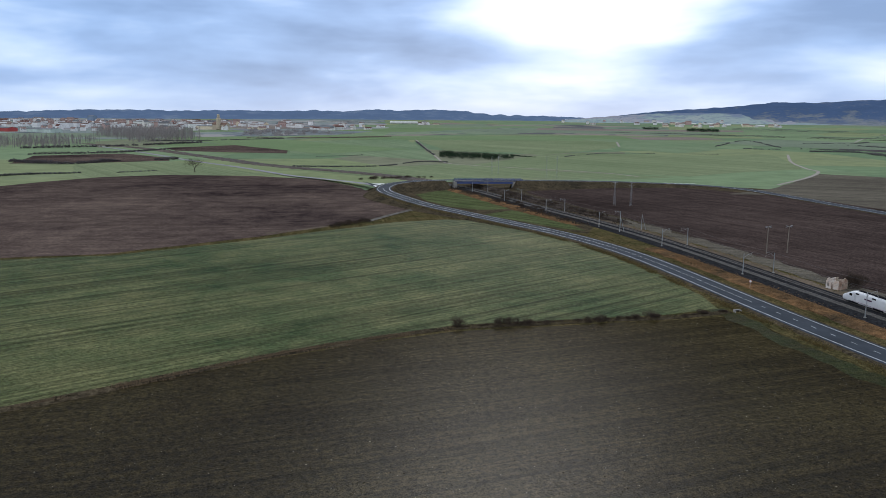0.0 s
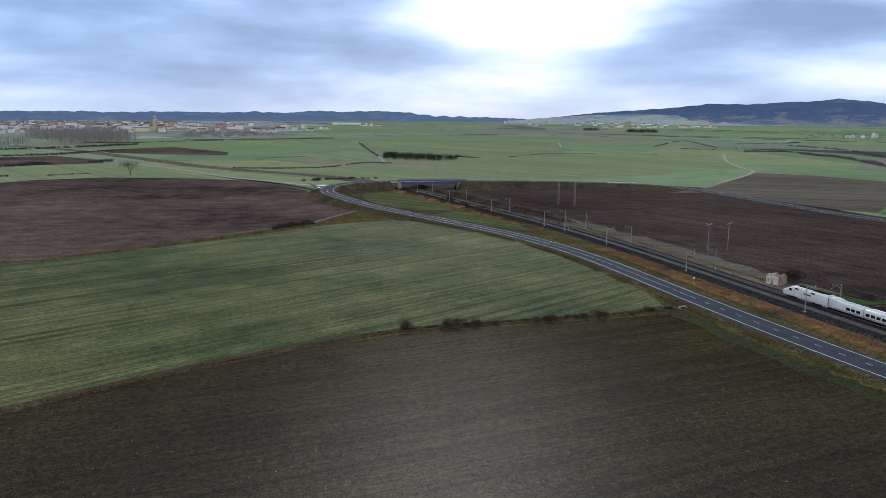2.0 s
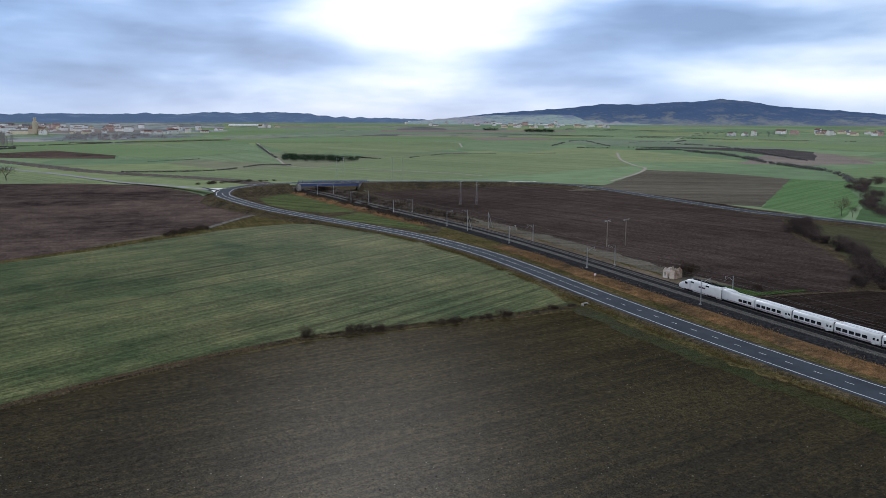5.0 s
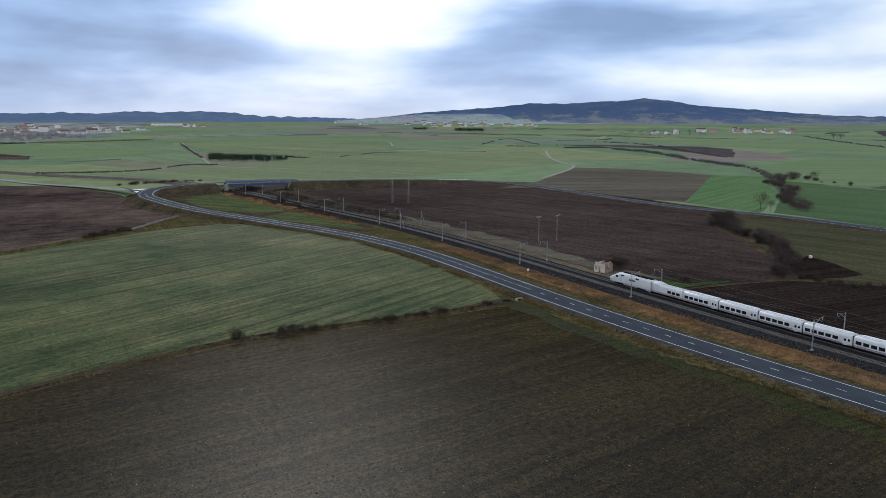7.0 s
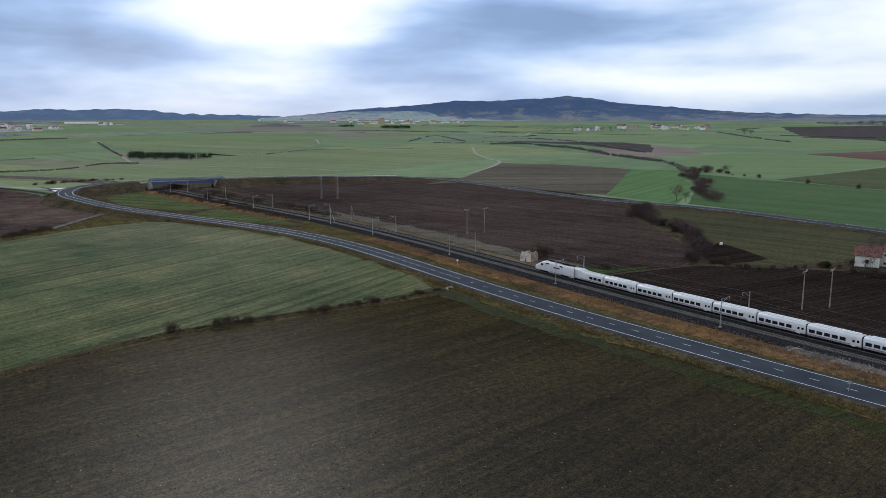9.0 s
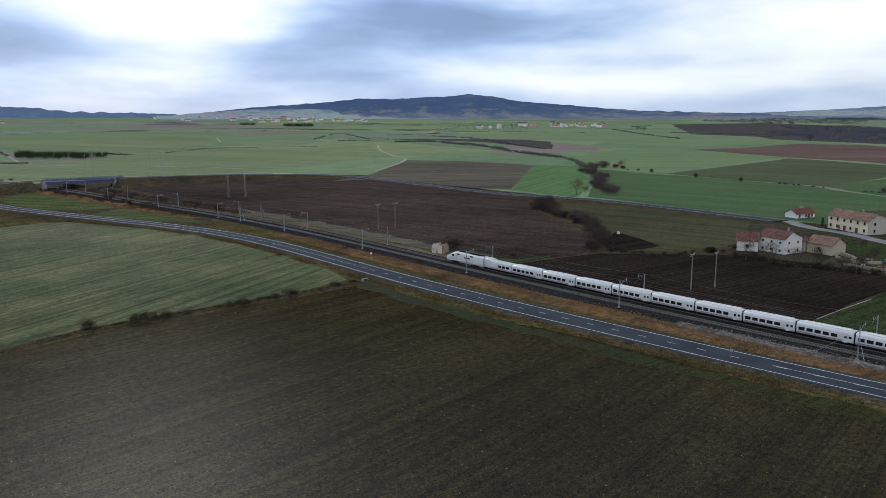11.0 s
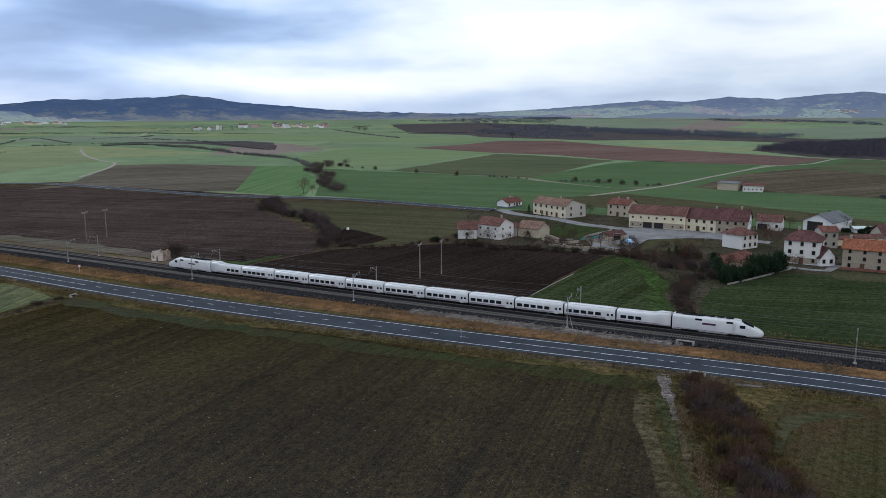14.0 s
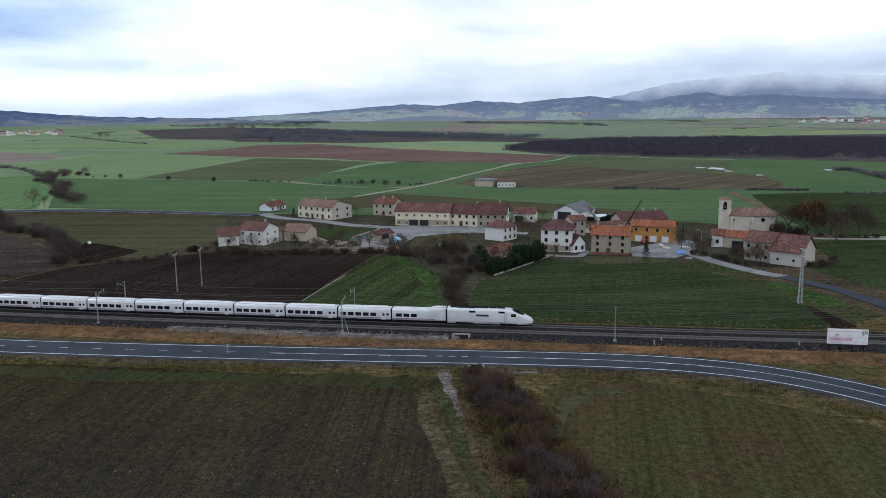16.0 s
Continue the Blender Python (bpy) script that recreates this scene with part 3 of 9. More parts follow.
patch("field", [(176.7, 69.4), (195.5, 75.9), (210.0, 79.0), (218.7, 76.2), (248.2, 69.8), (255.2, 55.8), (263.0, 27.0), (252.9, 20.8), (239.9, 8.6), (222.4, -3.3), (208.2, -9.5), (198.8, -15.1), (192.7, -15.7), (188.4, -9.6), (180.8, 19.5), (174.8, 44.9), (168.2, 66.0)], CROP_DARK, 0.11, "dark green winter crop beside the village")
patch("field", [(320.5, -15.7), (334.2, -43.7), (430, -170), (300, -170), (237.2, -30.6), (251.5, -19.5), (265.6, -12.7), (272.2, -20.5), (293.6, -19.6)], CROP_DARK, 0.08, "dark green field past the village")
patch("village_ground", [(321.9, 264.7), (339.5, 194.1), (347.6, 112.6), (363.9, 36.2), (359.4, 14.1), (345.2, -17.0), (270.2, -14.6), (252.3, 9.0), (264.1, 27.1), (251.7, 62.8), (210.7, 77.1), (189.5, 73.1), (195.8, 85.6), (224.8, 101.4), (241.3, 126.0), (228.0, 189.9)], VILLAGE, 0.05, "rough village ground of mud and winter grass", "ground")
patch("bare_soil", [(227.2, 252.9), (224.7, 237.2), (218.6, 217.0), (207.0, 214.9), (192.0, 217.2), (202.1, 233.7)], SOIL_BLACK, 0.17, "dark bare soil beside a tall hedge", "bare soil", jag=1.2)
patch("rough_grass", [(143.5, 236.0), (146.5, 230.5), (150.0, 222.0), (167.0, 222.6), (167.0, 220.6), (146.0, 217.5), (139.5, 218.0), (138.5, 226.0)], CROP_LUSH, 0.18, "bright green grass beside the railway", "verge", jag=1.0)
patch("rough_grass", [(263.8, 24.9), (246.8, 8.8), (237.9, -4.5), (218.7, -19.4), (206.4, -25.5), (192.7, -15.7), (208.2, -9.5), (222.4, -3.3), (239.9, 8.6), (252.9, 20.8)], ROUGH_GREEN, 0.13, "rough green verge beside the lane", "verge", jag=1.2)
patch("bare_soil", [(211.8, -9.1), (203.5, -14.3), (193.5, -19.3), (190.6, -14.2), (202.7, -10.5)], SOIL_BLACK, 0.16, "bare dark soil beside the pole", "bare soil", jag=1.5)
# past the far road
patch("field", [(312.0, 372.0), (322.0, 330.0), (345.0, 380.0), (480.0, 506.0), (500.0, 560.0), (462.0, 545.0), (416.0, 486.0), (364.0, 428.0)], CROP_MID, 0.07, "green crop beside the thicket")
patch("field", [(452.7, 222.8), (466.3, 112.9), (502.6, -66.3), (516.0, -111.1), (1083.8, -234.0), (1182.5, -41.3), (1090.0, 102.4), (917.6, 218.2), (670.2, 234.6)], CROP_MID, 0.035, "green winter crop below the woods")
patch("field", [(82.4, 610.0), (129.1, 628.0), (173.9, 620.9), (211.1, 594.8), (240.0, 558.1), (280.2, 515.9), (295.5, 496.9), (267.3, 399.8), (234.4, 483.4), (104.6, 427.2), (88.4, 523.1)], SOIL_BROWN, 0.06, "ploughed brown headland below the road bank")
patch("field", [(410.1, 397.3), (451.7, 282.4), (497.0, 200.3), (528.7, 88.3), (539.5, 5.9), (529.3, -39.8), (326.9, -22.0), (355.1, 4.7), (363.9, 36.2), (347.6, 112.6), (337.5, 193.0), (331.0, 236.0), (321.8, 313.8)], CROP_MID, 0.045, "green crop running up to the village gardens")
patch("field", [(214.4, 559.7), (271.8, 610.7), (385.8, 767.8), (424.8, 733.7), (447.0, 687.4), (459.4, 628.9), (375.6, 523.4), (297.0, 435.5), (282.9, 452.9), (269.0, 511.6), (247.8, 558.3)], HARROW, 0.08, "brown harrowed field behind the road")
patch("field", [(459.4, 628.9), (501.9, 595.0), (424.1, 509.3), (388.2, 454.5), (304.3, 373.4), (300.2, 403.3), (294.8, 432.3)], CROP_BRIGHT, 0.12, "bright green strip of young crop")
patch("field", [(353.7, 394.1), (476.9, 508.0), (490.6, 464.4), (496.0, 410.2), (503.3, 346.0), (488.4, 320.7), (460.5, 206.0), (420.8, 234.4), (394.9, 243.7), (346.8, 252.1), (324.7, 275.5), (317.2, 350.3)], CROP_MID, 0.08, "even green crop field behind the village")
patch("field", [(496.1, 483.3), (623.1, 522.2), (790.6, 576.4), (790.2, 524.3), (750.8, 387.5), (687.7, 380.9), (510.4, 334.9), (498.7, 407.0)], CROP_OLIVE, 0.08, "olive green field of thin crop")
patch("field", [(508.0, 338.8), (609.0, 355.4), (704.7, 370.4), (766.5, 361.3), (764.5, 238.5), (631.7, 230.5), (501.9, 222.2), (472.3, 244.8), (489.3, 301.0)], CROP_MID, 0.1, "green crop field beside the farm track")
patch("field", [(560.5, 703.3), (735.4, 821.3), (836.3, 856.3), (843.6, 769.6), (811.8, 596.3), (511.6, 498.1), (484.6, 514.7), (474.1, 572.3)], CROP_FAR_B, 0.1, "pale green field of winter cereal")
patch("field", [(857.4, 782.0), (990.3, 789.5), (1160.0, 830.1), (1209.3, 737.7), (1091.7, 562.1), (976.7, 340.9), (916.3, 215.7), (775.9, 219.8), (767.1, 267.9), (760.0, 392.2), (807.8, 494.2), (810.0, 599.6)], SOIL_RED, 0.1, "reddish brown ploughed field")
patch("field", [(512.0, 206.0), (640.0, 216.0), (757.0, 194.0), (681.0, 94.0), (668.0, 30.0), (659.0, 0.0), (600.0, -12.0), (540.0, -15.0), (513.0, 81.0), (507.0, 156.0)], STUBBLE, 0.13, "brown stubble field beside a farm shed")
patch("field", [(762.0, 193.0), (896.0, 184.0), (872.0, 33.0), (763.0, 24.0), (672.0, 16.0), (684.0, 94.0)], CROP_OLIVE, 0.16, "dull green strip along the woodland")
patch("field", [(448.3, 224.8), (488.4, 184.5), (501.0, 83.8), (502.9, 25.2), (428.7, 5.2), (367.1, 39.0), (376.4, 77.7), (401.0, 129.2), (426.6, 198.8)], CROP_MID, 0.1, "long green crop strip behind the houses")
patch("field", [(786.4, 22.6), (824.8, -67.9), (752.2, -99.9), (730.5, -149.8), (539.2, -110.4), (534.7, -70.7), (536.2, -24.2), (612.8, -9.1), (663.8, 36.8)], CROP_MID, 0.1, "green meadow with standing water")
patch("field", [(498.0, 5.6), (521.8, -26.7), (531.8, -108.8), (350.8, -71.6), (336.9, -20.7), (421.0, -2.9)], CROP_DARK, 0.09, "dark green crop behind the church")
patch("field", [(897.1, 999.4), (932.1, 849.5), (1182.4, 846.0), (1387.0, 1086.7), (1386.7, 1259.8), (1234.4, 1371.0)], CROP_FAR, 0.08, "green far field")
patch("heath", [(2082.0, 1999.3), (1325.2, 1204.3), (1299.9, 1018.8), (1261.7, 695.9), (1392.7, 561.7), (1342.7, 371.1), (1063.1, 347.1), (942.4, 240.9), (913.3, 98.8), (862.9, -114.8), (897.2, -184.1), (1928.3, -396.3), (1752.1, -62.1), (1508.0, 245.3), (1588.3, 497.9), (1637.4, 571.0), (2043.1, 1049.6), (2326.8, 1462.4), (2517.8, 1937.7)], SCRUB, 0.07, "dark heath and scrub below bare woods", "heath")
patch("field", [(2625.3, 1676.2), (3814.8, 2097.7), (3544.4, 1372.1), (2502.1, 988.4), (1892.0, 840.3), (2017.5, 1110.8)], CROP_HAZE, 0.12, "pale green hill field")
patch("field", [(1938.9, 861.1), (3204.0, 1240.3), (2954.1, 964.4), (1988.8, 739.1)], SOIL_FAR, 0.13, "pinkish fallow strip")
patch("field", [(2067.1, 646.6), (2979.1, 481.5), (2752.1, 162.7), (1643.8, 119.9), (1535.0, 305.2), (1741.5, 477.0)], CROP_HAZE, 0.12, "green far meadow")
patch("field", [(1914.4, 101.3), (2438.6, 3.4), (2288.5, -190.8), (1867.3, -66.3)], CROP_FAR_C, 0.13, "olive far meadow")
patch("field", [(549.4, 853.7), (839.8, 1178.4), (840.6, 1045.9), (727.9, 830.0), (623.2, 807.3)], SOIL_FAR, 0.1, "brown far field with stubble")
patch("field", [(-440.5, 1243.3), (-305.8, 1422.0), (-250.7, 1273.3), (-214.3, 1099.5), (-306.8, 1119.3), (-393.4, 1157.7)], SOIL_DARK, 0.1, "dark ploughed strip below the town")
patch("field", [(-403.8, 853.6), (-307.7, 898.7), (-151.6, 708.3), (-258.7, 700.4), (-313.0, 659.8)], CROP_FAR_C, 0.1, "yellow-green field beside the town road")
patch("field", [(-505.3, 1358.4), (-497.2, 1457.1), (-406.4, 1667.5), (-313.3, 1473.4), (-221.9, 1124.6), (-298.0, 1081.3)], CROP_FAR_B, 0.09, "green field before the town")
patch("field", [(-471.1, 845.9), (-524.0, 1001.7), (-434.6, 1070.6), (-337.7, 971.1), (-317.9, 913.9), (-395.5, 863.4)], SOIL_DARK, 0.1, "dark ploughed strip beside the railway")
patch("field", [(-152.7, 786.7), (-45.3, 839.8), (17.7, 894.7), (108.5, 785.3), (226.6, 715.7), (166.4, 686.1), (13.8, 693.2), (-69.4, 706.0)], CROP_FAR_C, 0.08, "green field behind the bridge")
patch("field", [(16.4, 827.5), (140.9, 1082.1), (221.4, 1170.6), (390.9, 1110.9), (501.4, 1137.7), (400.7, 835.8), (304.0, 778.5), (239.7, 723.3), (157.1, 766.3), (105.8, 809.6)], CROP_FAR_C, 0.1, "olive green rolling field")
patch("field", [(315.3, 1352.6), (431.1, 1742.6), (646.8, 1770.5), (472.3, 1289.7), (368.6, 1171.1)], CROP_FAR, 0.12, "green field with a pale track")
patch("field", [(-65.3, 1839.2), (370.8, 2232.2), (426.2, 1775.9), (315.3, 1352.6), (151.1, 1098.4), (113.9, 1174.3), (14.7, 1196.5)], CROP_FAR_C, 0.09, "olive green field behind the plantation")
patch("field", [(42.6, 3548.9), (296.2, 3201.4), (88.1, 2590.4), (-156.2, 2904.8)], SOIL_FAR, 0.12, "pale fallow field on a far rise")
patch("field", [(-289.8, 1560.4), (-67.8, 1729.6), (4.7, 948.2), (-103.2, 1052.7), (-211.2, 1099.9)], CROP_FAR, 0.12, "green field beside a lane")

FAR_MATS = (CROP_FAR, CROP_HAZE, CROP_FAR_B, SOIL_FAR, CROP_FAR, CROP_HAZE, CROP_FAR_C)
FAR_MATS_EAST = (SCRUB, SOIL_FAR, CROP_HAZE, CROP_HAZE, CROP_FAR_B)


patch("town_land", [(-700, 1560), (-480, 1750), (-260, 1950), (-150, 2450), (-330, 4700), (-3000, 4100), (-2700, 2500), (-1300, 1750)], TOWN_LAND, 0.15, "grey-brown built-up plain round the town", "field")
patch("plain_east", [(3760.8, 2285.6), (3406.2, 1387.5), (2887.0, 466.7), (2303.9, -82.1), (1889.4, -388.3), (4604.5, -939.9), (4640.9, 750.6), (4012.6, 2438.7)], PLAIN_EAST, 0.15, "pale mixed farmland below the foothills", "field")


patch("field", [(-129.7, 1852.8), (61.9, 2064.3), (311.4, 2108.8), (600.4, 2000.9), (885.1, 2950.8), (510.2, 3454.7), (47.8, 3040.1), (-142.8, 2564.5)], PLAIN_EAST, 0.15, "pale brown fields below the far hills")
patch("field", [(698.5, 1331.3), (744.7, 1159.8), (690.1, 895.6), (856.9, 1112.8), (915.8, 1466.0), (861.5, 1592.6)], SCRUB, 0.15, "brown scrub land round a far village")


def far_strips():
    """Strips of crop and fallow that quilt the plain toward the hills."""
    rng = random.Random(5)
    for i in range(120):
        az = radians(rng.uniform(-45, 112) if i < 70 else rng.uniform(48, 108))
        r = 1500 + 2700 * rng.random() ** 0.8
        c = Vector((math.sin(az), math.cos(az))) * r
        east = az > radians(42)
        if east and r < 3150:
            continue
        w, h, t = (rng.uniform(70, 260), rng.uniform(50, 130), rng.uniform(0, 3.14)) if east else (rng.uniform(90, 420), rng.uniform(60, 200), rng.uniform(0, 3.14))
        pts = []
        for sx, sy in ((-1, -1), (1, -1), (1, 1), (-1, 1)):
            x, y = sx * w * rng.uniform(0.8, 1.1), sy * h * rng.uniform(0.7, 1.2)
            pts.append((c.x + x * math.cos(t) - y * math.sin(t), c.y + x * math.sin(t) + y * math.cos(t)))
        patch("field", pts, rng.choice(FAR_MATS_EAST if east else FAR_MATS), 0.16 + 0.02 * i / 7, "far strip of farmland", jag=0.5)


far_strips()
for q_ in (((728.8, 36.9), 9), ((718.0, 32.0), 6), ((695.3, 24.9), 5), ((733.3, 50.2), 6), ((656.0, 0.5), 4), ((729.0, -55.0), 6)):
    patch("puddle", [(q_[0][0] + q_[1] * math.cos(a_) * (1 + 0.3 * math.sin(a_ * 3)), q_[0][1] + q_[1] * 0.8 * math.sin(a_)) for a_ in np.linspace(0, 6.0, 11)], PUDDLE, 0.3, "pool of standing water in a wet meadow", "puddle")
patch("field", [(389.7, 244.6), (407.6, 239.5), (441.6, 221.5), (427.5, 151.4), (412.8, 100.4), (399.0, 67.5), (371.2, 65.7), (376.9, 121.7), (363.7, 180.2), (367.3, 202.4)], CROP_DULL, 0.13, "dark olive plot behind the village")

# ---- road ----
ROAD_LINE = [(143.6, -20.6, 0.5), (147.2, -15.0, 0.5), (149.9, -8.2, 0.5), (151.2, -3.0, 0.5), (152.1, 6.5, 0.5), (151.5, 16.0, 0.5), (149.0, 27.0, 0.5), (145.4, 40.0, 0.5), (141.0, 55.0, 0.5), (136.4, 70.0, 0.5), (131.9, 85.0, 0.5), (127.4, 100.0, 0.5), (123.1, 115.0, 0.5), (119.0, 130.0, 0.5), (115.0, 145.0, 0.5), (111.1, 160.0, 0.5), (106.3, 180.0, 0.5), (102.0, 200.0, 0.5), (98.1, 220.0, 0.5), (94.6, 240.0, 0.5), (91.2, 260.0, 0.5), (87.6, 280.0, 0.5), (83.4, 300.0, 0.5), (77.4, 320.0, 0.6), (60.5, 360.4, 0.8), (24.0, 415.7, 1.7), (-7.8, 462.0, 3.0), (-31.4, 510.1, 4.5), (-37.1, 532.1, 5.0), (-36.2, 555.7, 5.4), (-30.8, 570.1, 5.8), (-18.6, 583.4, 6.2), (-1.3, 590.3, 6.5), (20.7, 595.0, 6.5), (66.9, 593.7, 6.5), (130.6, 613.8, 4.5), (187.3, 619.7, 2.5), (214.2, 617.3, 1.5), (236.0, 601.9, 0.8), (246.8, 574.3, 0.5), (265.0, 462.0, 0.5), (275.9, 407.7, 0.5), (295.2, 373.4, 0.5), (308.8, 337.3, 0.5), (321.8, 239.0, 0.4)]


def lateral(line, off, lift=0.0):
    nrm = sides_of(line)
    return np.c_[line[:, 0] + nrm[:, 0] * off, line[:, 1] + nrm[:, 1] * off, line[:, 2] + lift]


def eased(line, width, keep):
    """The line with its small kinks ironed out, but where keep(point) says that it bends truly."""
    k = np.hanning(width + 2)[1:-1]
    pad = np.vstack([line[0] + (line[0] - line[1]) * np.arange(width // 2, 0, -1)[:, None], line, line[-1] + (line[-1] - line[-2]) * np.arange(1, width // 2 + 1)[:, None]])
    soft = np.stack([np.convolve(pad[:, i], k / k.sum(), "valid") for i in range(3)], 1)
    w = np.array([0.0 if keep(p) else 1.0 for p in line])
    w = np.convolve(np.pad(w, 6, "edge"), np.ones(13) / 13, "valid")[:, None]
    return soft * w + line * (1 - w)


road_axis = eased(spline(ROAD_LINE, 4.0), 15, lambda p: p[1] > 430 and p[0] < 150)
road = tagged(new("road", ribbon("road", road_axis, [(-5.25, -0.02), (-5.05, 0.0), (0, 0.06), (5.05, 0.0), (5.25, -0.02)], ASPHALT, smooth_line=False)), "two-lane grey asphalt road with white lines", "road", kind="structure")


def bank_profile():
    line, nrm = road_axis, sides_of(road_axis)
    verts, faces = [], []
    for (x, y, z), (nx, ny) in zip(line, nrm):
        over_rail = abs(x - 33) < 25 and y > 585
        for s in (-1, 1):
            for o, h in ((5.2, z - 0.06), (6.4, z - 0.15), (6.4 + max(0.6, z * 1.6), 0.0)):
                if over_rail:
                    h = -0.3
                verts.append((x + s * nx * o, y + s * ny * o, h))
    for i in range(len(line) - 1):
        for b in (0, 3):
            for j in (0, 1):
                a = i * 6 + b + j
                faces.append((a, a + 1, a + 7, a + 6))
    return raw_mesh("embankment", verts, faces, BANK)


tagged(new("embankment", bank_profile()), "grassy brown earth embankment carrying the road", "embankment", kind="structure")
for off in (-4.1, 4.1):
    part("edge_line", ribbon("edge_line", lateral(road_axis, off, 0.05), [(-0.11, 0), (0.11, 0)], PAINT, smooth_line=False), road, "white edge line")
road_s = np.r_[0, np.cumsum(np.linalg.norm(np.diff(road_axis[:, :2], axis=0), axis=1))]


def on_road(u, off=0.0):
    """Place and heading at u metres along the road, off metres to its right."""
    p = np.array([np.interp(u, road_s, road_axis[:, i]) for i in range(3)])
    q = np.array([np.interp(u + 1.0, road_s, road_axis[:, i]) for i in range(3)])
    d = (q - p)[:2] / np.linalg.norm((q - p)[:2])
    return (p[0] + d[1] * off, p[1] - d[0] * off, p[2]), math.degrees(math.atan2(d[1], d[0])) - 90


def road_at(y):
    """The distance along the near stretch of road at which it passes y."""
    return float(np.interp(y, road_axis[:110, 1], road_s[:110]))


def dash_mesh(length, half):
    return raw_mesh("lane_dash", [(-half, -length / 2, 0), (half, -length / 2, 0), (half, length / 2, 0), (-half, length / 2, 0)], [(0, 1, 2, 3)], PAINT)


def dashes(u0, u1, step, me, off=0.0):
    u = u0
    while u < u1:
        (x, y, z), a = on_road(u, off)
        part("lane_dash", me, road, m=pose(x, y, z + 0.10, 0, 0, a))
        u += step


def line_along(u0, u1, off, half):
    pts = [on_road(u, off)[0] for u in np.arange(u0, u1, 3.0)]
    part("centre_line", ribbon("centre_line", pts, [(-half, 0.095), (half, 0.095)], PAINT, smooth_line=False), road, "white centre line")


U_DASH = road_at(155.2)
dashes(U_DASH - 7.5 * 7, U_DASH + 7.5 * 9.5, 7.5, dash_mesh(2.1, 0.08))
dashes(road_at(229.0), road_at(330.0), 5.0, dash_mesh(4.0, 0.07))
line_along(road_at(330.0), road_at(330.0) + 240.0, 0.0, 0.11)
line_along(road_at(65.0), road_at(97.5), 0.0, 0.07)
line_along(road_at(-18.0), road_at(56.5), 0.0, 0.07)
dashes(road_at(66.0), road_at(96.0), 7.5, dash_mesh(2.3, 0.08), -0.22)
dashes(road_at(4.0), road_at(55.0), 7.5, dash_mesh(2.3, 0.08), -0.22)
dashes(road_at(57.5), road_at(64.5), 2.6, dash_mesh(1.3, 0.09), 0.0)

# ---- railway ----
RAIL_LINE = [(188.3, -44.3, 0.6), (184.0, -29.3, 0.6), (180.0, -14.4, 0.6), (176.1, 0.6, 0.6), (171.2, 20.6, 0.6), (166.4, 40.6, 0.6), (161.7, 60.6, 0.6), (156.9, 80.6, 0.6), (152.2, 100.6, 0.6), (147.5, 120.6, 0.6), (143.0, 140.6, 0.6), (138.6, 160.5, 0.6), (134.4, 180.5, 0.6), (130.4, 200.5, 0.6), (125.6, 225.5, 0.6), (121.0, 250.5, 0.6), (116.4, 275.5, 0.6), (111.7, 300.5, 0.6), (106.5, 325.5, 0.6), (100.7, 350.6, 0.6), (94.0, 375.7, 0.6), (86.0, 402.0, 0.6), (76.5, 430.0, 0.6), (65.5, 461.0, 0.6), (56.0, 490.0, 0.6), (45.8, 521.0, 0.6), (37.0, 550.5, 0.6), (30.4, 570.0, 0.6), (20.0, 596.0, 0.6), (-4.0, 645.0, 0.6), (-37.9, 700.9, 0.6), (-86.2, 752.8, 0.6), (-144.1, 804.0, 0.6), (-207.7, 872.8, 0.6), (-320.0, 1029.4, 0.6), (-469.9, 1225.3, 0.6), (-625.8, 1372.0, 0.6)]
rail_axis = eased(spline(RAIL_LINE, 5.0), 23, lambda p: p[1] > 700)
HALF = 2.6  # half the distance between the two tracks
railway = tagged(new("railway_bed", ribbon("railway_bed", rail_axis[rail_axis[:, 1] < 655], [(-8.3, -0.60), (-6.6, -0.22), (-5.2, 0.0), (0, 0.02), (5.2, 0.0), (6.2, -0.22), (7.8, -0.60)], BALLAST, smooth_line=False)), "dark grey ballast bed of a double-track railway", "railway", kind="structure")
tagged(new("railway_bed", ribbon("railway_bed", rail_axis[rail_axis[:, 1] > 640], [(-11.0, -0.62), (-6.5, -0.2), (-4.6, -0.02), (4.6, -0.02), (6.5, -0.2), (14.0, -0.62)], BED_FAR, smooth_line=False, rough_edge=2.0)), "brown earth bed of the railway past the bridge", "railway", kind="structure")
rail_s = np.r_[0, np.cumsum(np.linalg.norm(np.diff(rail_axis[:, :2], axis=0), axis=1))]


def on_rail(s, off=0.0):
    """Place and heading at s metres along the railway, off metres to its east."""
    p = np.array([np.interp(s, rail_s, rail_axis[:, i]) for i in range(3)])
    q = np.array([np.interp(s + 1.0, rail_s, rail_axis[:, i]) for i in range(3)])
    d = (q - p)[:2] / np.linalg.norm((q - p)[:2])
    return Vector((p[0] + d[1] * off, p[1] - d[0] * off, p[2] + terrain(p[0], p[1]))), math.degrees(math.atan2(d[1], d[0]))


def rail_at(x, y):
    """The distance along the railway that is nearest to a place."""
    return float(rail_s[np.argmin(np.hypot(rail_axis[:, 0] - x, rail_axis[:, 1] - y))])


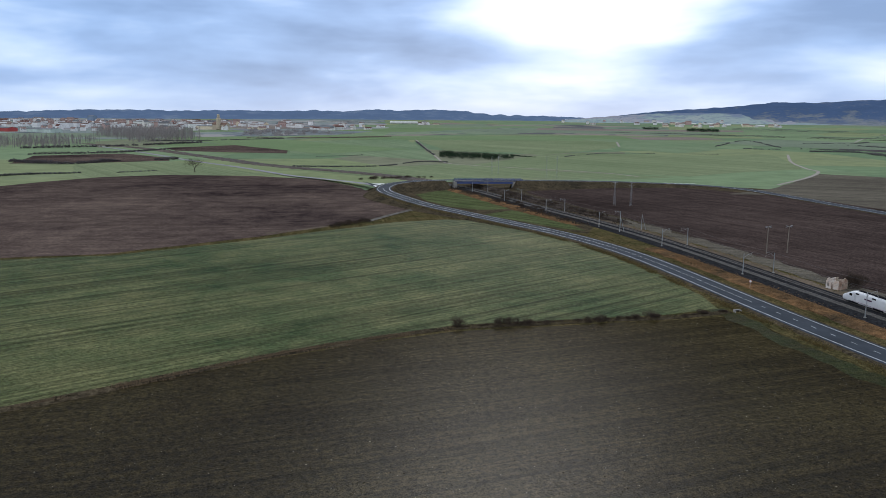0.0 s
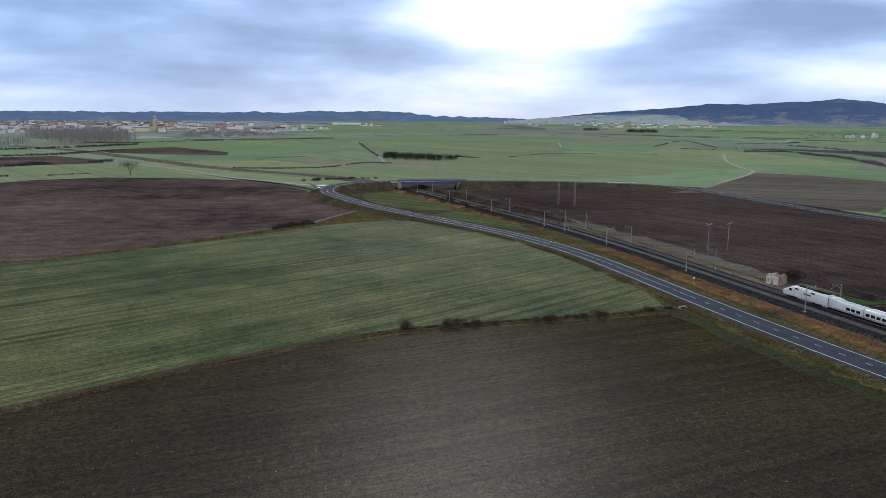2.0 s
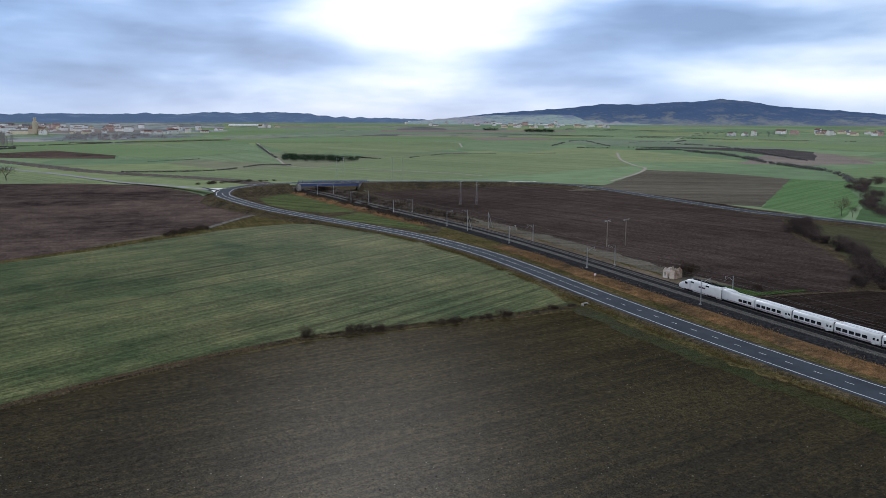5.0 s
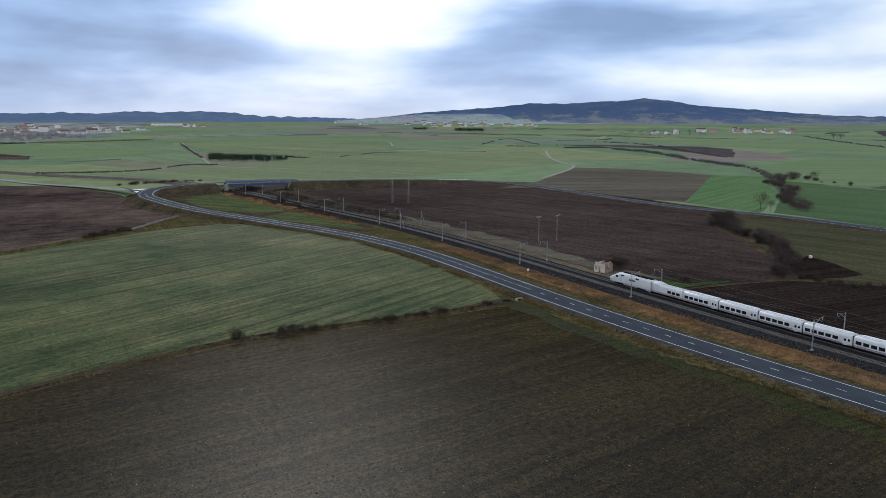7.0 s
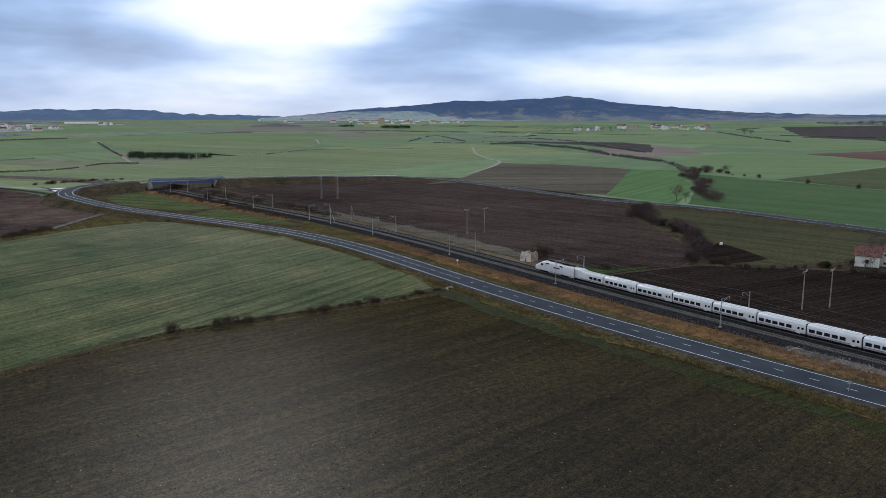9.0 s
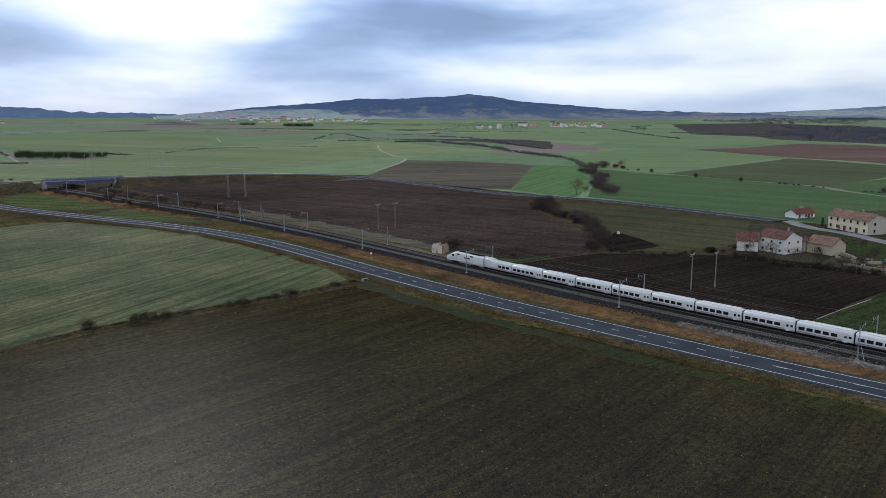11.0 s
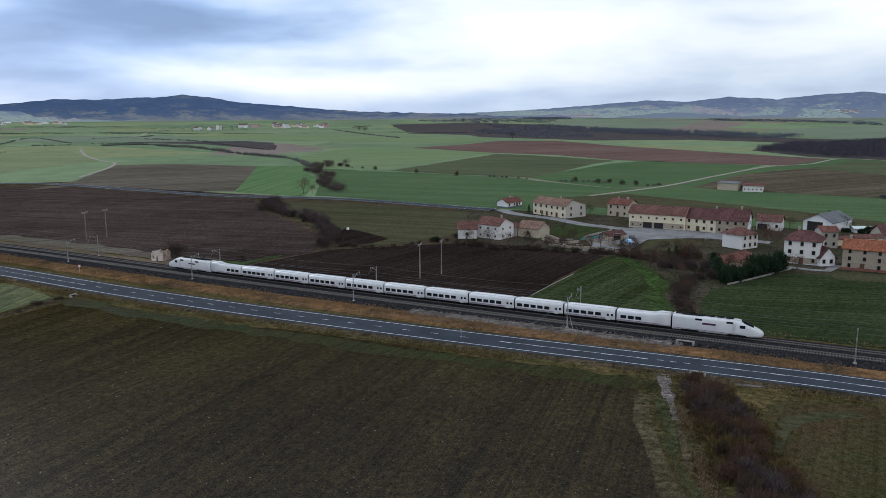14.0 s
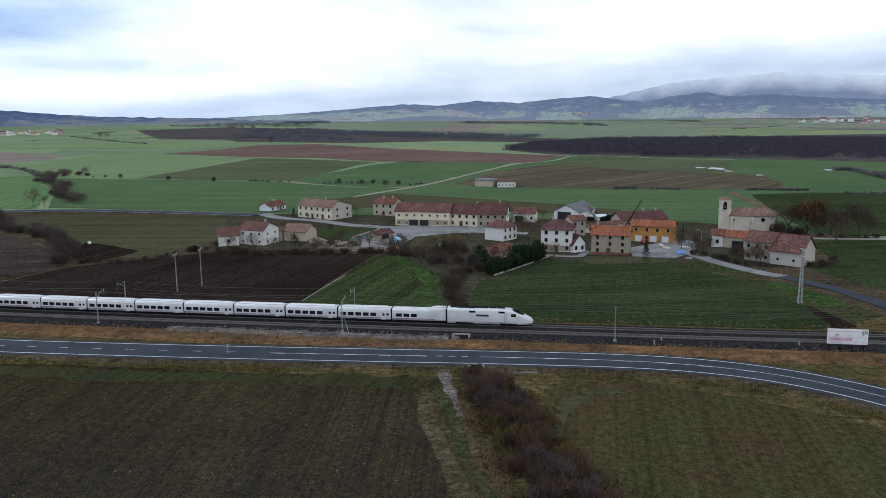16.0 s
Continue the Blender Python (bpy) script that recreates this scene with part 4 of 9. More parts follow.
def track(off, sleeper):
    line = rail_axis[:260]
    for g in (-0.87, 0.87):
        part("rail", ribbon("rail", lateral(line, off + g), [(-0.09, 0.06), (-0.05, 0.22), (0.05, 0.22), (0.09, 0.06)], RAIL, smooth_line=False), railway, "rust-brown steel rail")
    verts, faces = [], []
    s = 2.0
    while s < 640:
        p, a = on_rail(s, off)
        u, v = Vector((math.cos(radians(a)), math.sin(radians(a)), 0)), Vector((-math.sin(radians(a)), math.cos(radians(a)), 0))
        b = len(verts)
        for sx, sy, z in ((-1, -1, -0.1), (1, -1, -0.1), (1, 1, -0.1), (-1, 1, -0.1), (-0.9, -1, 0.1), (0.9, -1, 0.1), (0.9, 1, 0.1), (-0.9, 1, 0.1)):
            verts.append(p + u * sx * 0.14 + v * sy * 1.3 + Vector((0, 0, z)))
        faces += [tuple(b + i for i in q) for q in ((4, 5, 6, 7), (0, 1, 5, 4), (1, 2, 6, 5), (2, 3, 7, 6), (3, 0, 4, 7))]
        s += 0.62
    tagged(part("sleepers", raw_mesh("sleepers", verts, faces, sleeper), railway, "rows of concrete sleepers"), kind="stuff")


track(-HALF, SLEEPER)
track(HALF, SLEEPER_DARK)


# ---- overhead line ----
def mast_meshes():
    bm = bmesh.new()
    box(bm, -0.35, 0.35, -0.35, 0.35, -0.6, 0.35)
    foot = mesh_of("mast_footing", bm, CONCRETE)
    bm = bmesh.new()
    for sx in (-0.10, 0.10):
        for sy in (-0.09, 0.09):
            rod(bm, (sx, sy, 0.3), (sx * 0.7, sy * 0.7, 7.6), 0.035, 0.035, 4)
    for k in range(9):
        z = 0.6 + k * 0.8
        rod(bm, (-0.09, -0.08, z), (0.09, -0.08, z + 0.75), 0.02, 0.02, 3)
        rod(bm, (-0.09, 0.08, z + 0.75), (0.09, 0.08, z), 0.02, 0.02, 3)
    post = mesh_of("mast_post", bm, STEEL)
    bm = bmesh.new()
    rod(bm, (0.05, 0, 6.3), (1.9, 0, 7.5), 0.05, 0.045, 5)
    rod(bm, (1.9, 0, 7.5), (3.3, 0, 7.95), 0.045, 0.03, 5)
    rod(bm, (1.7, 0, 7.35), (3.4, 0, 6.5), 0.022, 0.02, 4)
    rod(bm, (0.0, 0, 7.5), (1.9, 0, 7.5), 0.018, 0.018, 4)
    rod(bm, (3.4, 0, 6.5), (3.9, 0, 6.1), 0.02, 0.02, 4)
    rod(bm, (3.1, 0, 7.2), (3.1, 0, 7.85), 0.07, 0.07, 6)
    arm = mesh_of("cantilever_arm", bm, STEEL)
    return foot, post, arm


FOOT_ME, POST_ME, ARM_ME = mast_meshes()
bm_ = bmesh.new()
rod(bm_, (-0.2, -1.6, -0.3), (0, -0.1, 5.0), 0.06, 0.06, 5)
rod(bm_, (0, 9.0, -0.2), (0, 0.1, 6.8), 0.02, 0.02, 4)
box(bm_, -0.5, 0.5, 8.2, 9.8, -0.4, 0.15)
STRUT_ME = mesh_of("strut", bm_, STEEL)
S_MAST = rail_at(148.4, 90.2)
for k in range(-2, 9):
    for side in (-1, 1):
        s = S_MAST + 61.0 * k + (0.5 if side > 0 else 0)
        if s < 6 or s > 640 or (side > 0 and k == -1):
            continue
        p, a = on_rail(s, side * 6.3)
        mast = tagged(new("catenary_mast"), "galvanised steel railway mast on a concrete footing", "mast", "masts along the railway")
        mast.matrix_world = pose(p.x, p.y, 0.25, 0, 0, a - 90 + (0 if side < 0 else 180))
        part("footing", FOOT_ME, mast)
        part("post", POST_ME, mast)
        if not (side < 0 and k == -1):
            part("arm", ARM_ME, mast)
        if side < 0 and k == 0:
            part("strut", STRUT_ME, mast, "slanting steel strut")


def wire(name, s0, s1, off, z, sag, r):
    verts, faces, n = [], [], 0
    s = s0
    while s < s1:
        p, _ = on_rail(s, off)
        u = ((s - S_MAST) / 61.0) % 1.0
        zz = z - sag * 4 * u * (1 - u)
        for dz in (-r, r):
            verts.append((p.x, p.y, zz + dz))
        verts.append((p.x - r, p.y, zz))
        n += 1
        s += 5.0
    for i in range(n - 1):
        a = i * 3
        faces += [(a, a + 1, a + 4, a + 3), (a + 1, a + 2, a + 5, a + 4), (a + 2, a, a + 3, a + 5)]
    return raw_mesh(name, verts, faces, WIRE)


for off in (-HALF, HALF):
    line = tagged(new("overhead_line"), "thin dark overhead wires above the track", "overhead line", "overhead lines")
    line.location = (0, 0, 0)
    part("contact_wire", wire("contact_wire", 6, 620, off, 5.9, 0.05, 0.02), line)
    part("carrier_wire", wire("carrier_wire", 6, 620, off, 7.1, 0.9, 0.02), line)
tagged(new("feeder_wire", wire("feeder_wire", 6, 620, 6.4, 7.9, 0.8, 0.02)), "thin dark wire slung between the masts", "wire")


# ---- the train ----
WHITE_PAINT = plain("train_white", (0.56, 0.565, 0.58), 0.35, 0.08, 0.8, spec=0.5, obj=True)
TRAIN_STRIPE = plain("train_purple", (0.20, 0.07, 0.13), 0.4, 0.1, 1.0)
TRAIN_DARK = plain("train_underframe", (0.014, 0.014, 0.016), 0.9, 0.3, 2.0, spec=0.0)
GLASS_DARK = plain("dark_glass", (0.012, 0.014, 0.018), 0.12, 0.1, 1.0, spec=0.6)
ROOF_GREY = plain("train_roof", (0.50, 0.51, 0.53), 0.5, 0.25, 0.7, obj=True)


def hull_section(w, z0, z1, top):
    """Half-rounded cross-section from sill to sill."""
    pts = [(-w * 0.9, z0), (-w, z0 + 0.35), (-w, z1 - top * 1.5), (-w * 0.93, z1 - top * 0.6), (-w * 0.72, z1 - top * 0.15), (-w * 0.35, z1)]
    return pts + [(-x, z) for x, z in reversed(pts)]


def loft(name, stations, mat, split=None):
    """A skin along x through cross-sections (x, half width, sill, roof, roof round)."""
    bm = bmesh.new()
    rings = []
    for x, w, z0, z1, top in stations:
        rings.append([bm.verts.new((x, y, z)) for y, z in hull_section(w, z0, z1, top)])
    n = len(rings[0])
    for a, b in zip(rings, rings[1:]):
        for k in range(n - 1):
            f = bm.faces.new((a[k], b[k], b[k + 1], a[k + 1]))
            f.smooth = True
            if split and 4 <= k <= 6:
                f.material_index = 1
        bm.faces.new((a[n - 1], b[n - 1], b[0], a[0]))
    bm.faces.new(rings[0][::-1])
    bm.faces.new(rings[-1])
    bmesh.ops.recalc_face_normals(bm, faces=bm.faces[:])
    return mesh_of(name, bm, mat, *((split,) if split else ()))


COACH_LEN = 13.14
COACH_ME = loft("coach_body", [(0.18, 1.40, 0.80, 3.40, 0.4), (0.3, 1.46, 0.75, 3.48, 0.45), (12.84, 1.46, 0.75, 3.48, 0.45), (12.96, 1.40, 0.80, 3.40, 0.4)], WHITE_PAINT, ROOF_GREY)
TECH_ME = loft("end_coach_body", [(0.18, 1.40, 0.80, 3.9, 0.4), (2.6, 1.46, 0.75, 3.95, 0.45), (4.6, 1.46, 0.75, 3.5, 0.45), (12.84, 1.46, 0.75, 3.48, 0.45), (12.96, 1.40, 0.80, 3.40, 0.4)], WHITE_PAINT, ROOF_GREY)
LOCO_ME = loft("power_car_body", [(0.0, 0.42, 0.85, 1.30, 0.15), (0.35, 0.85, 0.62, 1.72, 0.25), (1.1, 1.16, 0.5, 2.15, 0.35), (2.2, 1.34, 0.42, 2.62, 0.45), (3.4, 1.43, 0.4, 3.2, 0.55), (4.5, 1.47, 0.4, 3.72, 0.6), (5.6, 1.48, 0.4, 3.96, 0.55), (7.0, 1.48, 0.4, 4.0, 0.5), (19.7, 1.48, 0.4, 4.0, 0.5), (19.9, 1.42, 0.45, 3.95, 0.5)], WHITE_PAINT, ROOF_GREY)


def slab(name, x0, x1, y0, y1, z0, z1, mat):
    bm = bmesh.new()
    vs = box(bm, x0, x1, y0, y1, z0, z1)
    bmesh.ops.bevel(bm, geom=bm.edges[:], offset=min(x1 - x0, y1 - y0, z1 - z0) * 0.2, segments=1, affect="EDGES")
    return mesh_of(name, bm, mat)


UNDER_ME = slab("underframe", 0.6, 12.4, -1.1, 1.1, 0.2, 0.95, TRAIN_DARK)
LOCO_UNDER_ME = slab("power_underframe", 2.2, 19.0, -1.15, 1.15, 0.2, 0.6, TRAIN_DARK)
UNIT_ME = slab("roof_unit", -5.4, 5.4, -0.9, 0.9, 3.40, 3.58, WHITE_PAINT)
GANG_ME = slab("gangway", -0.25, 0.25, -1.2, 1.2, 0.6, 3.3, TRAIN_DARK)
PANTO_ME = slab("pantograph_well", -2.2, 2.2, -0.8, 0.8, 3.96, 4.12, TRAIN_DARK)


def plate(name, x0, x1, y, z0, z1, mat):
    """A flush pane on both flanks of the hull."""
    bm = bmesh.new()
    box(bm, x0, x1, -y, y, z0, z1)
    return mesh_of(name, bm, mat)


WIN_ME = plate("coach_window", -0.70, 0.70, 1.485, 0, 0.80, GLASS_DARK)
SLOT_ME = plate("coach_slot", -0.28, 0.28, 1.483, 0, 0.55, GLASS_DARK)
STRIPE_ME = plate("coach_stripe", 2.6, 12.84, 1.475, 1.08, 1.20, TRAIN_STRIPE)
LOCO_STRIPE_ME = plate("power_car_stripe", 5.2, 19.6, 1.495, 0.80, 0.90, TRAIN_STRIPE)
DOOR_ME = plate("coach_door", -0.46, 0.46, 1.478, 0.7, 2.75, plain("door_pale", (0.52, 0.53, 0.55), 0.4, 0.1, 1.0))
# near-black flank plates paint the shade of the openings round the bogies
BOGIE_ME = plate("bogie_gap", -2.0, 2.0, 1.492, 0.2, 0.70, TRAIN_DARK)
CAB_WIN_ME = plate("cab_window", -0.75, 0.55, 1.475, 0, 0.72, GLASS_DARK)
CAB_DOOR_ME = plate("cab_door", -0.4, 0.4, 1.493, 0.95, 2.95, plain("cab_door_pale", (0.47, 0.48, 0.50), 0.4, 0.1, 1.0))
ROOFGEAR_ME = slab("roof_gear", -0.9, 0.9, -0.55, 0.55, 3.95, 4.20, TRAIN_DARK)
bm_ = bmesh.new()
for y_ in (-0.5, 0.5):
    rod(bm_, (-1.3, y_, 4.15), (0.2, y_, 4.55), 0.05, 0.05, 5)
    rod(bm_, (0.2, y_, 4.55), (-1.0, y_ * 1.5, 4.75), 0.04, 0.04, 5)
rod(bm_, (-1.0, -0.9, 4.76), (-1.0, 0.9, 4.76), 0.05, 0.05, 5)
FOLDED_ME = mesh_of("pantograph", bm_, TRAIN_DARK)
LOGO_ME = plate("wordmark_bar", -1.5, 1.5, 1.5, 0, 0.46, plain("wordmark_purple", (0.060, 0.022, 0.055), 0.5, 0.1, 1.0))
GRILLE_ME = plate("grille", -0.75, 0.75, 1.492, 0, 0.45, TRAIN_DARK)


def wheel_mesh():
    bm = bmesh.new()
    for y in (-0.86, 0.86):
        rod(bm, (0, y - 0.07, 0.42), (0, y + 0.07, 0.42), 0.42, 0.42, 14)
    rod(bm, (0, -0.86, 0.42), (0, 0.86, 0.42), 0.08, 0.08, 8)
    return mesh_of("wheelset", bm, TRAIN_DARK)


WHEEL_ME = wheel_mesh()


def screen_mesh():
    bm = bmesh.new()
    # wraps over the slope of the nose
    rows = []
    for x, w, z in ((2.2, 0.80, 2.64), (3.2, 1.12, 3.13), (4.2, 1.18, 3.60), (4.8, 1.10, 3.82)):
        rows.append([bm.verts.new((x - 0.04, y, z - 0.20 * (abs(y) / w) ** 3 * w + 0.07)) for y in (-w, -w * 0.6, 0, w * 0.6, w)])
    for a, b in zip(rows, rows[1:]):
        for k in range(4):
            bm.faces.new((a[k], a[k + 1], b[k + 1], b[k])).smooth = True
    bmesh.ops.solidify(bm, geom=bm.faces[:], thickness=0.06)
    return mesh_of("windscreen", bm, GLASS_DARK)


SCREEN_ME = screen_mesh()


def lamp_mesh():
    bm = bmesh.new()
    bmesh.ops.create_icosphere(bm, subdivisions=2, radius=1.0, matrix=Matrix.Diagonal((0.22, 0.14, 0.13, 1)))
    return mesh_of("headlamp", bm, plain("lamp_glass", (0.7, 0.7, 0.66), 0.15, 0.05, 1.0))


HEADLAMP_ME = lamp_mesh()


def build_train(s_nose):
    base, a = on_rail(s_nose, HALF)
    train = tagged(new("train"), "long white high-speed train with dark windows on the track", "train")
    train.matrix_world = Matrix.Translation((base.x, base.y, base.z + 0.2))
    inv = train.matrix_world.inverted()

    def seat(s0, length, flip=False):
        p, _ = on_rail(s0, HALF)
        q, _ = on_rail(s0 + length, HALF)
        d = q - p
        m = pose(p.x, p.y, base.z + 0.2, 0, 0, math.degrees(math.atan2(d.y, d.x)))
        if flip:
            m = m @ pose(length, 0, 0, 0, 0, 180)
        return inv @ m

    def loco(s0, flip):
        car = part("power_car", LOCO_ME, train, "white power car with a sloping nose", seat(s0, 20.0, flip))
        part("windscreen", SCREEN_ME, car)
        part("stripe", LOCO_STRIPE_ME, car)
        part("underframe", LOCO_UNDER_ME, car)
        for y in (-0.72, 0.72):
            part("headlamp", HEADLAMP_ME, car, m=pose(0.62, y, 1.28))
        part("pantograph_well", PANTO_ME, car, m=pose(15.5, 0, 0))
        part("pantograph", FOLDED_ME, car, "folded dark pantograph", pose(16.0, 0, 0))
        for x in (7.4, 9.4, 11.4, 13.2, 18.4):
            part("roof_gear", ROOFGEAR_ME, car, m=pose(x, 0, 0))
        for x in (5.6, 15.9):
            part("bogie_gap", BOGIE_ME, car, m=pose(x, 0, 0))
        part("cab_door", CAB_DOOR_ME, car, m=pose(6.3, 0, 0))
        part("cab_window", CAB_WIN_ME, car, m=pose(4.6, 0, 2.25))
        part("wordmark_bar", LOGO_ME, car, "dark purple wordmark bar", pose(11.7, 0, 2.2))
        for x in (7.2, 14.0):
            part("grille", GRILLE_ME, car, m=pose(x, 0, 3.05))
        for x in (4.2, 6.9, 14.6, 17.3):
            part("wheelset", WHEEL_ME, car, m=pose(x, 0, 0.0))

    def coach(s0, tech, flip):
        car = part("coach", TECH_ME if tech else COACH_ME, train, "", seat(s0, COACH_LEN, flip))
        part("stripe", STRIPE_ME, car)
        part("underframe", UNDER_ME, car)
        part("gangway", GANG_ME, car)
        part("wheelset", WHEEL_ME, car, m=pose(0.2, 0, 0.0))
        for x in ((11.3, 9.5, 7.7) if tech else (11.7, 9.87, 8.04, 6.21, 4.38)):
            part("window", WIN_ME, car, m=pose(x, 0, 1.55))
        if not tech:
            part("door", DOOR_ME, car, m=pose(1.9, 0, 0))
            part("door_window", SLOT_ME, car, m=pose(1.9, 0, 1.7))
            part("window", SLOT_ME, car, m=pose(0.9, 0, 1.75))
        if not tech:
            part("roof_unit", UNIT_ME, car, m=pose(6.6, 0, 0))

    loco(s_nose, False)
    s = s_nose + 20.1
    for i in range(11):
        coach(s, i in (0, 10), i == 10)
        s += COACH_LEN
    loco(s + 0.1, True)


build_train(rail_at(163.0, 67.5) - 18.0)


# ---- bridge over the railway ----
def bridge():
    a, b = Vector((14.0, 593.2, 6.5)), Vector((66.0, 593.7, 6.5))
    d, mid = b - a, (a + b) / 2
    half = d.length / 2
    thing = tagged(new("road_bridge"), "blue steel girder road bridge with railings over the railway", "bridge")
    thing.matrix_world = pose(mid.x, mid.y, 0, 0, 0, math.degrees(math.atan2(d.y, d.x)))
    part("deck", slab("deck", -half, half, -5.6, 5.6, 5.9, 6.42, CONCRETE), thing)
    for y in (-5.2, 5.2):
        bm = bmesh.new()
        box(bm, -half, half, y - 0.12, y + 0.12, 4.2, 5.9)
        box(bm, -half, half, y - 0.3, y + 0.3, 4.2, 4.3)
        for k in range(15):
            x = -half + (k + 0.5) * 2 * half / 15
            box(bm, x - 0.06, x + 0.06, y - 0.28, y + 0.28, 4.3, 5.9)
        part("girder", mesh_of("girder", bm, BLUE_STEEL), thing, "deep blue steel girder")
    post = slab("railing_post", -0.16, 0.16, -0.12, 0.12, 0, 1.5, BLUE_STEEL)
    for y in (-5.5, 5.5):
        for k in range(19):
            part("railing_post", post, thing, m=pose(-half + k * 2 * half / 18, y, 6.4))
        for z in (6.85, 7.2, 7.6):
            part("railing_bar", slab("railing_bar", -half, half, y - 0.06, y + 0.06, z - 0.08, z + 0.08, BLUE_STEEL), thing)
    for bx in (-half, half - 6.0):
        part("abutment", slab("abutment", bx - 1.6, bx + 1.6, -5.8, 5.8, 0, 5.88, CONCRETE), thing, "grey concrete abutment")


bridge()


# ---- lanes and tracks ----
def lane(pts, width, mat, label, category="lane", lift=0.2, name="lane"):
    h = width / 2
    return tagged(new(name, ribbon(name, pts, [(-h, lift - 0.05), (-h * 0.9, lift), (h * 0.9, lift), (h, lift - 0.05)], mat, 6.0, width * 0.05)), label, category, kind="structure")


lane([(-39.6, 550.7, 4.0), (-51.4, 587.9, 3.0), (-67.7, 618.0, 2.0), (-93.5, 655.1, 1.0), (-130.1, 696.2, 0.4), (-168.3, 752.6, 0.1), (-212.1, 815.2, 0.0), (-292.0, 916.6, 0.0), (-423.5, 1103.3, 0.0), (-593.7, 1322.3, 0.0)], 7.5, LANE, "pale worn asphalt side road toward the town", "road", 0.25, "road")
def paint_patch(pts, z, mat, label, name="road_marking"):
    bm = bmesh.new()
    bm.faces.new([bm.verts.new((p[0], p[1], z)) for p in pts])
    bmesh.ops.recalc_face_normals(bm, faces=bm.faces[:])
    for f in bm.faces:
        if f.normal.z < 0:
            f.normal_flip()
    return part(name, mesh_of(name, bm, mat), road, label)


paint_patch([(-59.1, 599.9, 3.2), (-44.4, 571.0, 5.0), (-37.4, 566.9, 5.2), (-39.6, 528.9, 4.9), (-50.2, 574.2, 3.4)], 4.6, ASPHALT, "grey asphalt mouth of the side road", "junction_apron")
paint_patch([(-49.5, 576.8, 4.7), (-39.5, 579.4, 4.7), (-42.5, 567.5, 4.7)], 4.75, PAINT, "white hatched junction island")
paint_patch([(-47.3, 564.8, 4.7), (-42.7, 559.3, 4.7), (-42.8, 545.3, 4.7)], 4.75, PAINT, "white hatched junction island")
for k_ in range(5):
    paint_patch([(186 + 5 * k_, 624.0 - 0.8 * k_), (187.5 + 5 * k_, 624.0 - 0.8 * k_), (190 + 5 * k_, 617.0 - 0.4 * k_), (188.5 + 5 * k_, 617.0 - 0.4 * k_)], 2.7, PAINT, "white hatched junction island")
lane([(-36.9, 403.0), (-26.5, 428.8), (-14.5, 455.2), (-5.6, 472.7)], 3.6, WORN, "grey gravel service lane beside the road", lift=0.35)
lane([(-81.6, 360.4), (-69.9, 369.8), (-56.1, 385.6)], 4.0, TAN, "straw-coloured field track", "track", name="track")
lane([(-47.9, 1699.4), (-20.8, 1328.6), (-1.0, 1036.5), (11.2, 904.5), (48.7, 858.0), (111.9, 810.2), (162.8, 766.7), (190.4, 719.5)], 3.0, TRACKWAY, "pale dirt track across green fields", "track", name="track")
lane([(527.9, 1151.3), (448.7, 966.4), (409.7, 844.9), (399.3, 797.1), (351.6, 720.7), (287.4, 639.6)], 3.6, TRACKWAY, "bending pale farm track", "track", name="track")
lane([(416.9, 234.2), (444.4, 230.6), (511.1, 224.1), (625.8, 228.3), (750.7, 228.7), (814.2, 208.0), (922.0, 206.2), (921.6, 163.9), (882.6, 95.4), (873.0, 24.8)], 3.8, TRACKWAY, "pale straight farm lane", "track", name="track")
lane([(396.8, 1705.1), (332.2, 1398.9)], 4.0, TRACKWAY, "pale farm track", "track", name="track")
lane([(837.6, 1552.6), (1048.8, 1882.2), (1254.4, 2144.8)], 5.0, TRACKWAY, "pale farm track", "track", name="track")
lane([(326.2, 237.5), (315.7, 218.8), (313.7, 198.2), (305.1, 175.0), (303.5, 156.9), (303.5, 135.0), (305.0, 109.4), (306.1, 91.1)], 7.0, LANE, "pale concrete village street", "street", 0.22, "street")
lane([(259.4, 71.5), (259.6, 60.7), (266.0, 59.6), (273.3, 59.1)], 3.0, LANE, "pale concrete path before a white house", "lane", 0.2)
lane([(308.4, 33.2), (284.0, 26.0), (267.7, 16.5), (255.3, 5.7), (247.2, -4.7)], 5.5, LANE, "pale concrete lane past the church", "lane", 0.22)
lane([(247.1, -4.4), (238.9, -14.1), (227.3, -22.9), (218.0, -28.1), (209.2, -33.1)], 5.0, ASPHALT, "dark asphalt lane", "lane", 0.22)
patch("track_belt", [(127.0, 61.8), (131.4, 53.8), (117.1, 46.1), (103.0, 38.4), (89.3, 30.1), (70, -40), (62, -20), (86.8, 36.8), (95.4, 42.7), (109.7, 51.5)], BELT, 0.1, "rough grass and weeds beside a cart track", "track verge", jag=1.2)
TRODDEN = land("trodden_soil", (0.062, 0.052, 0.031), (0.088, 0.073, 0.045), 40, 0.8, 6, 0.4, 0.8)
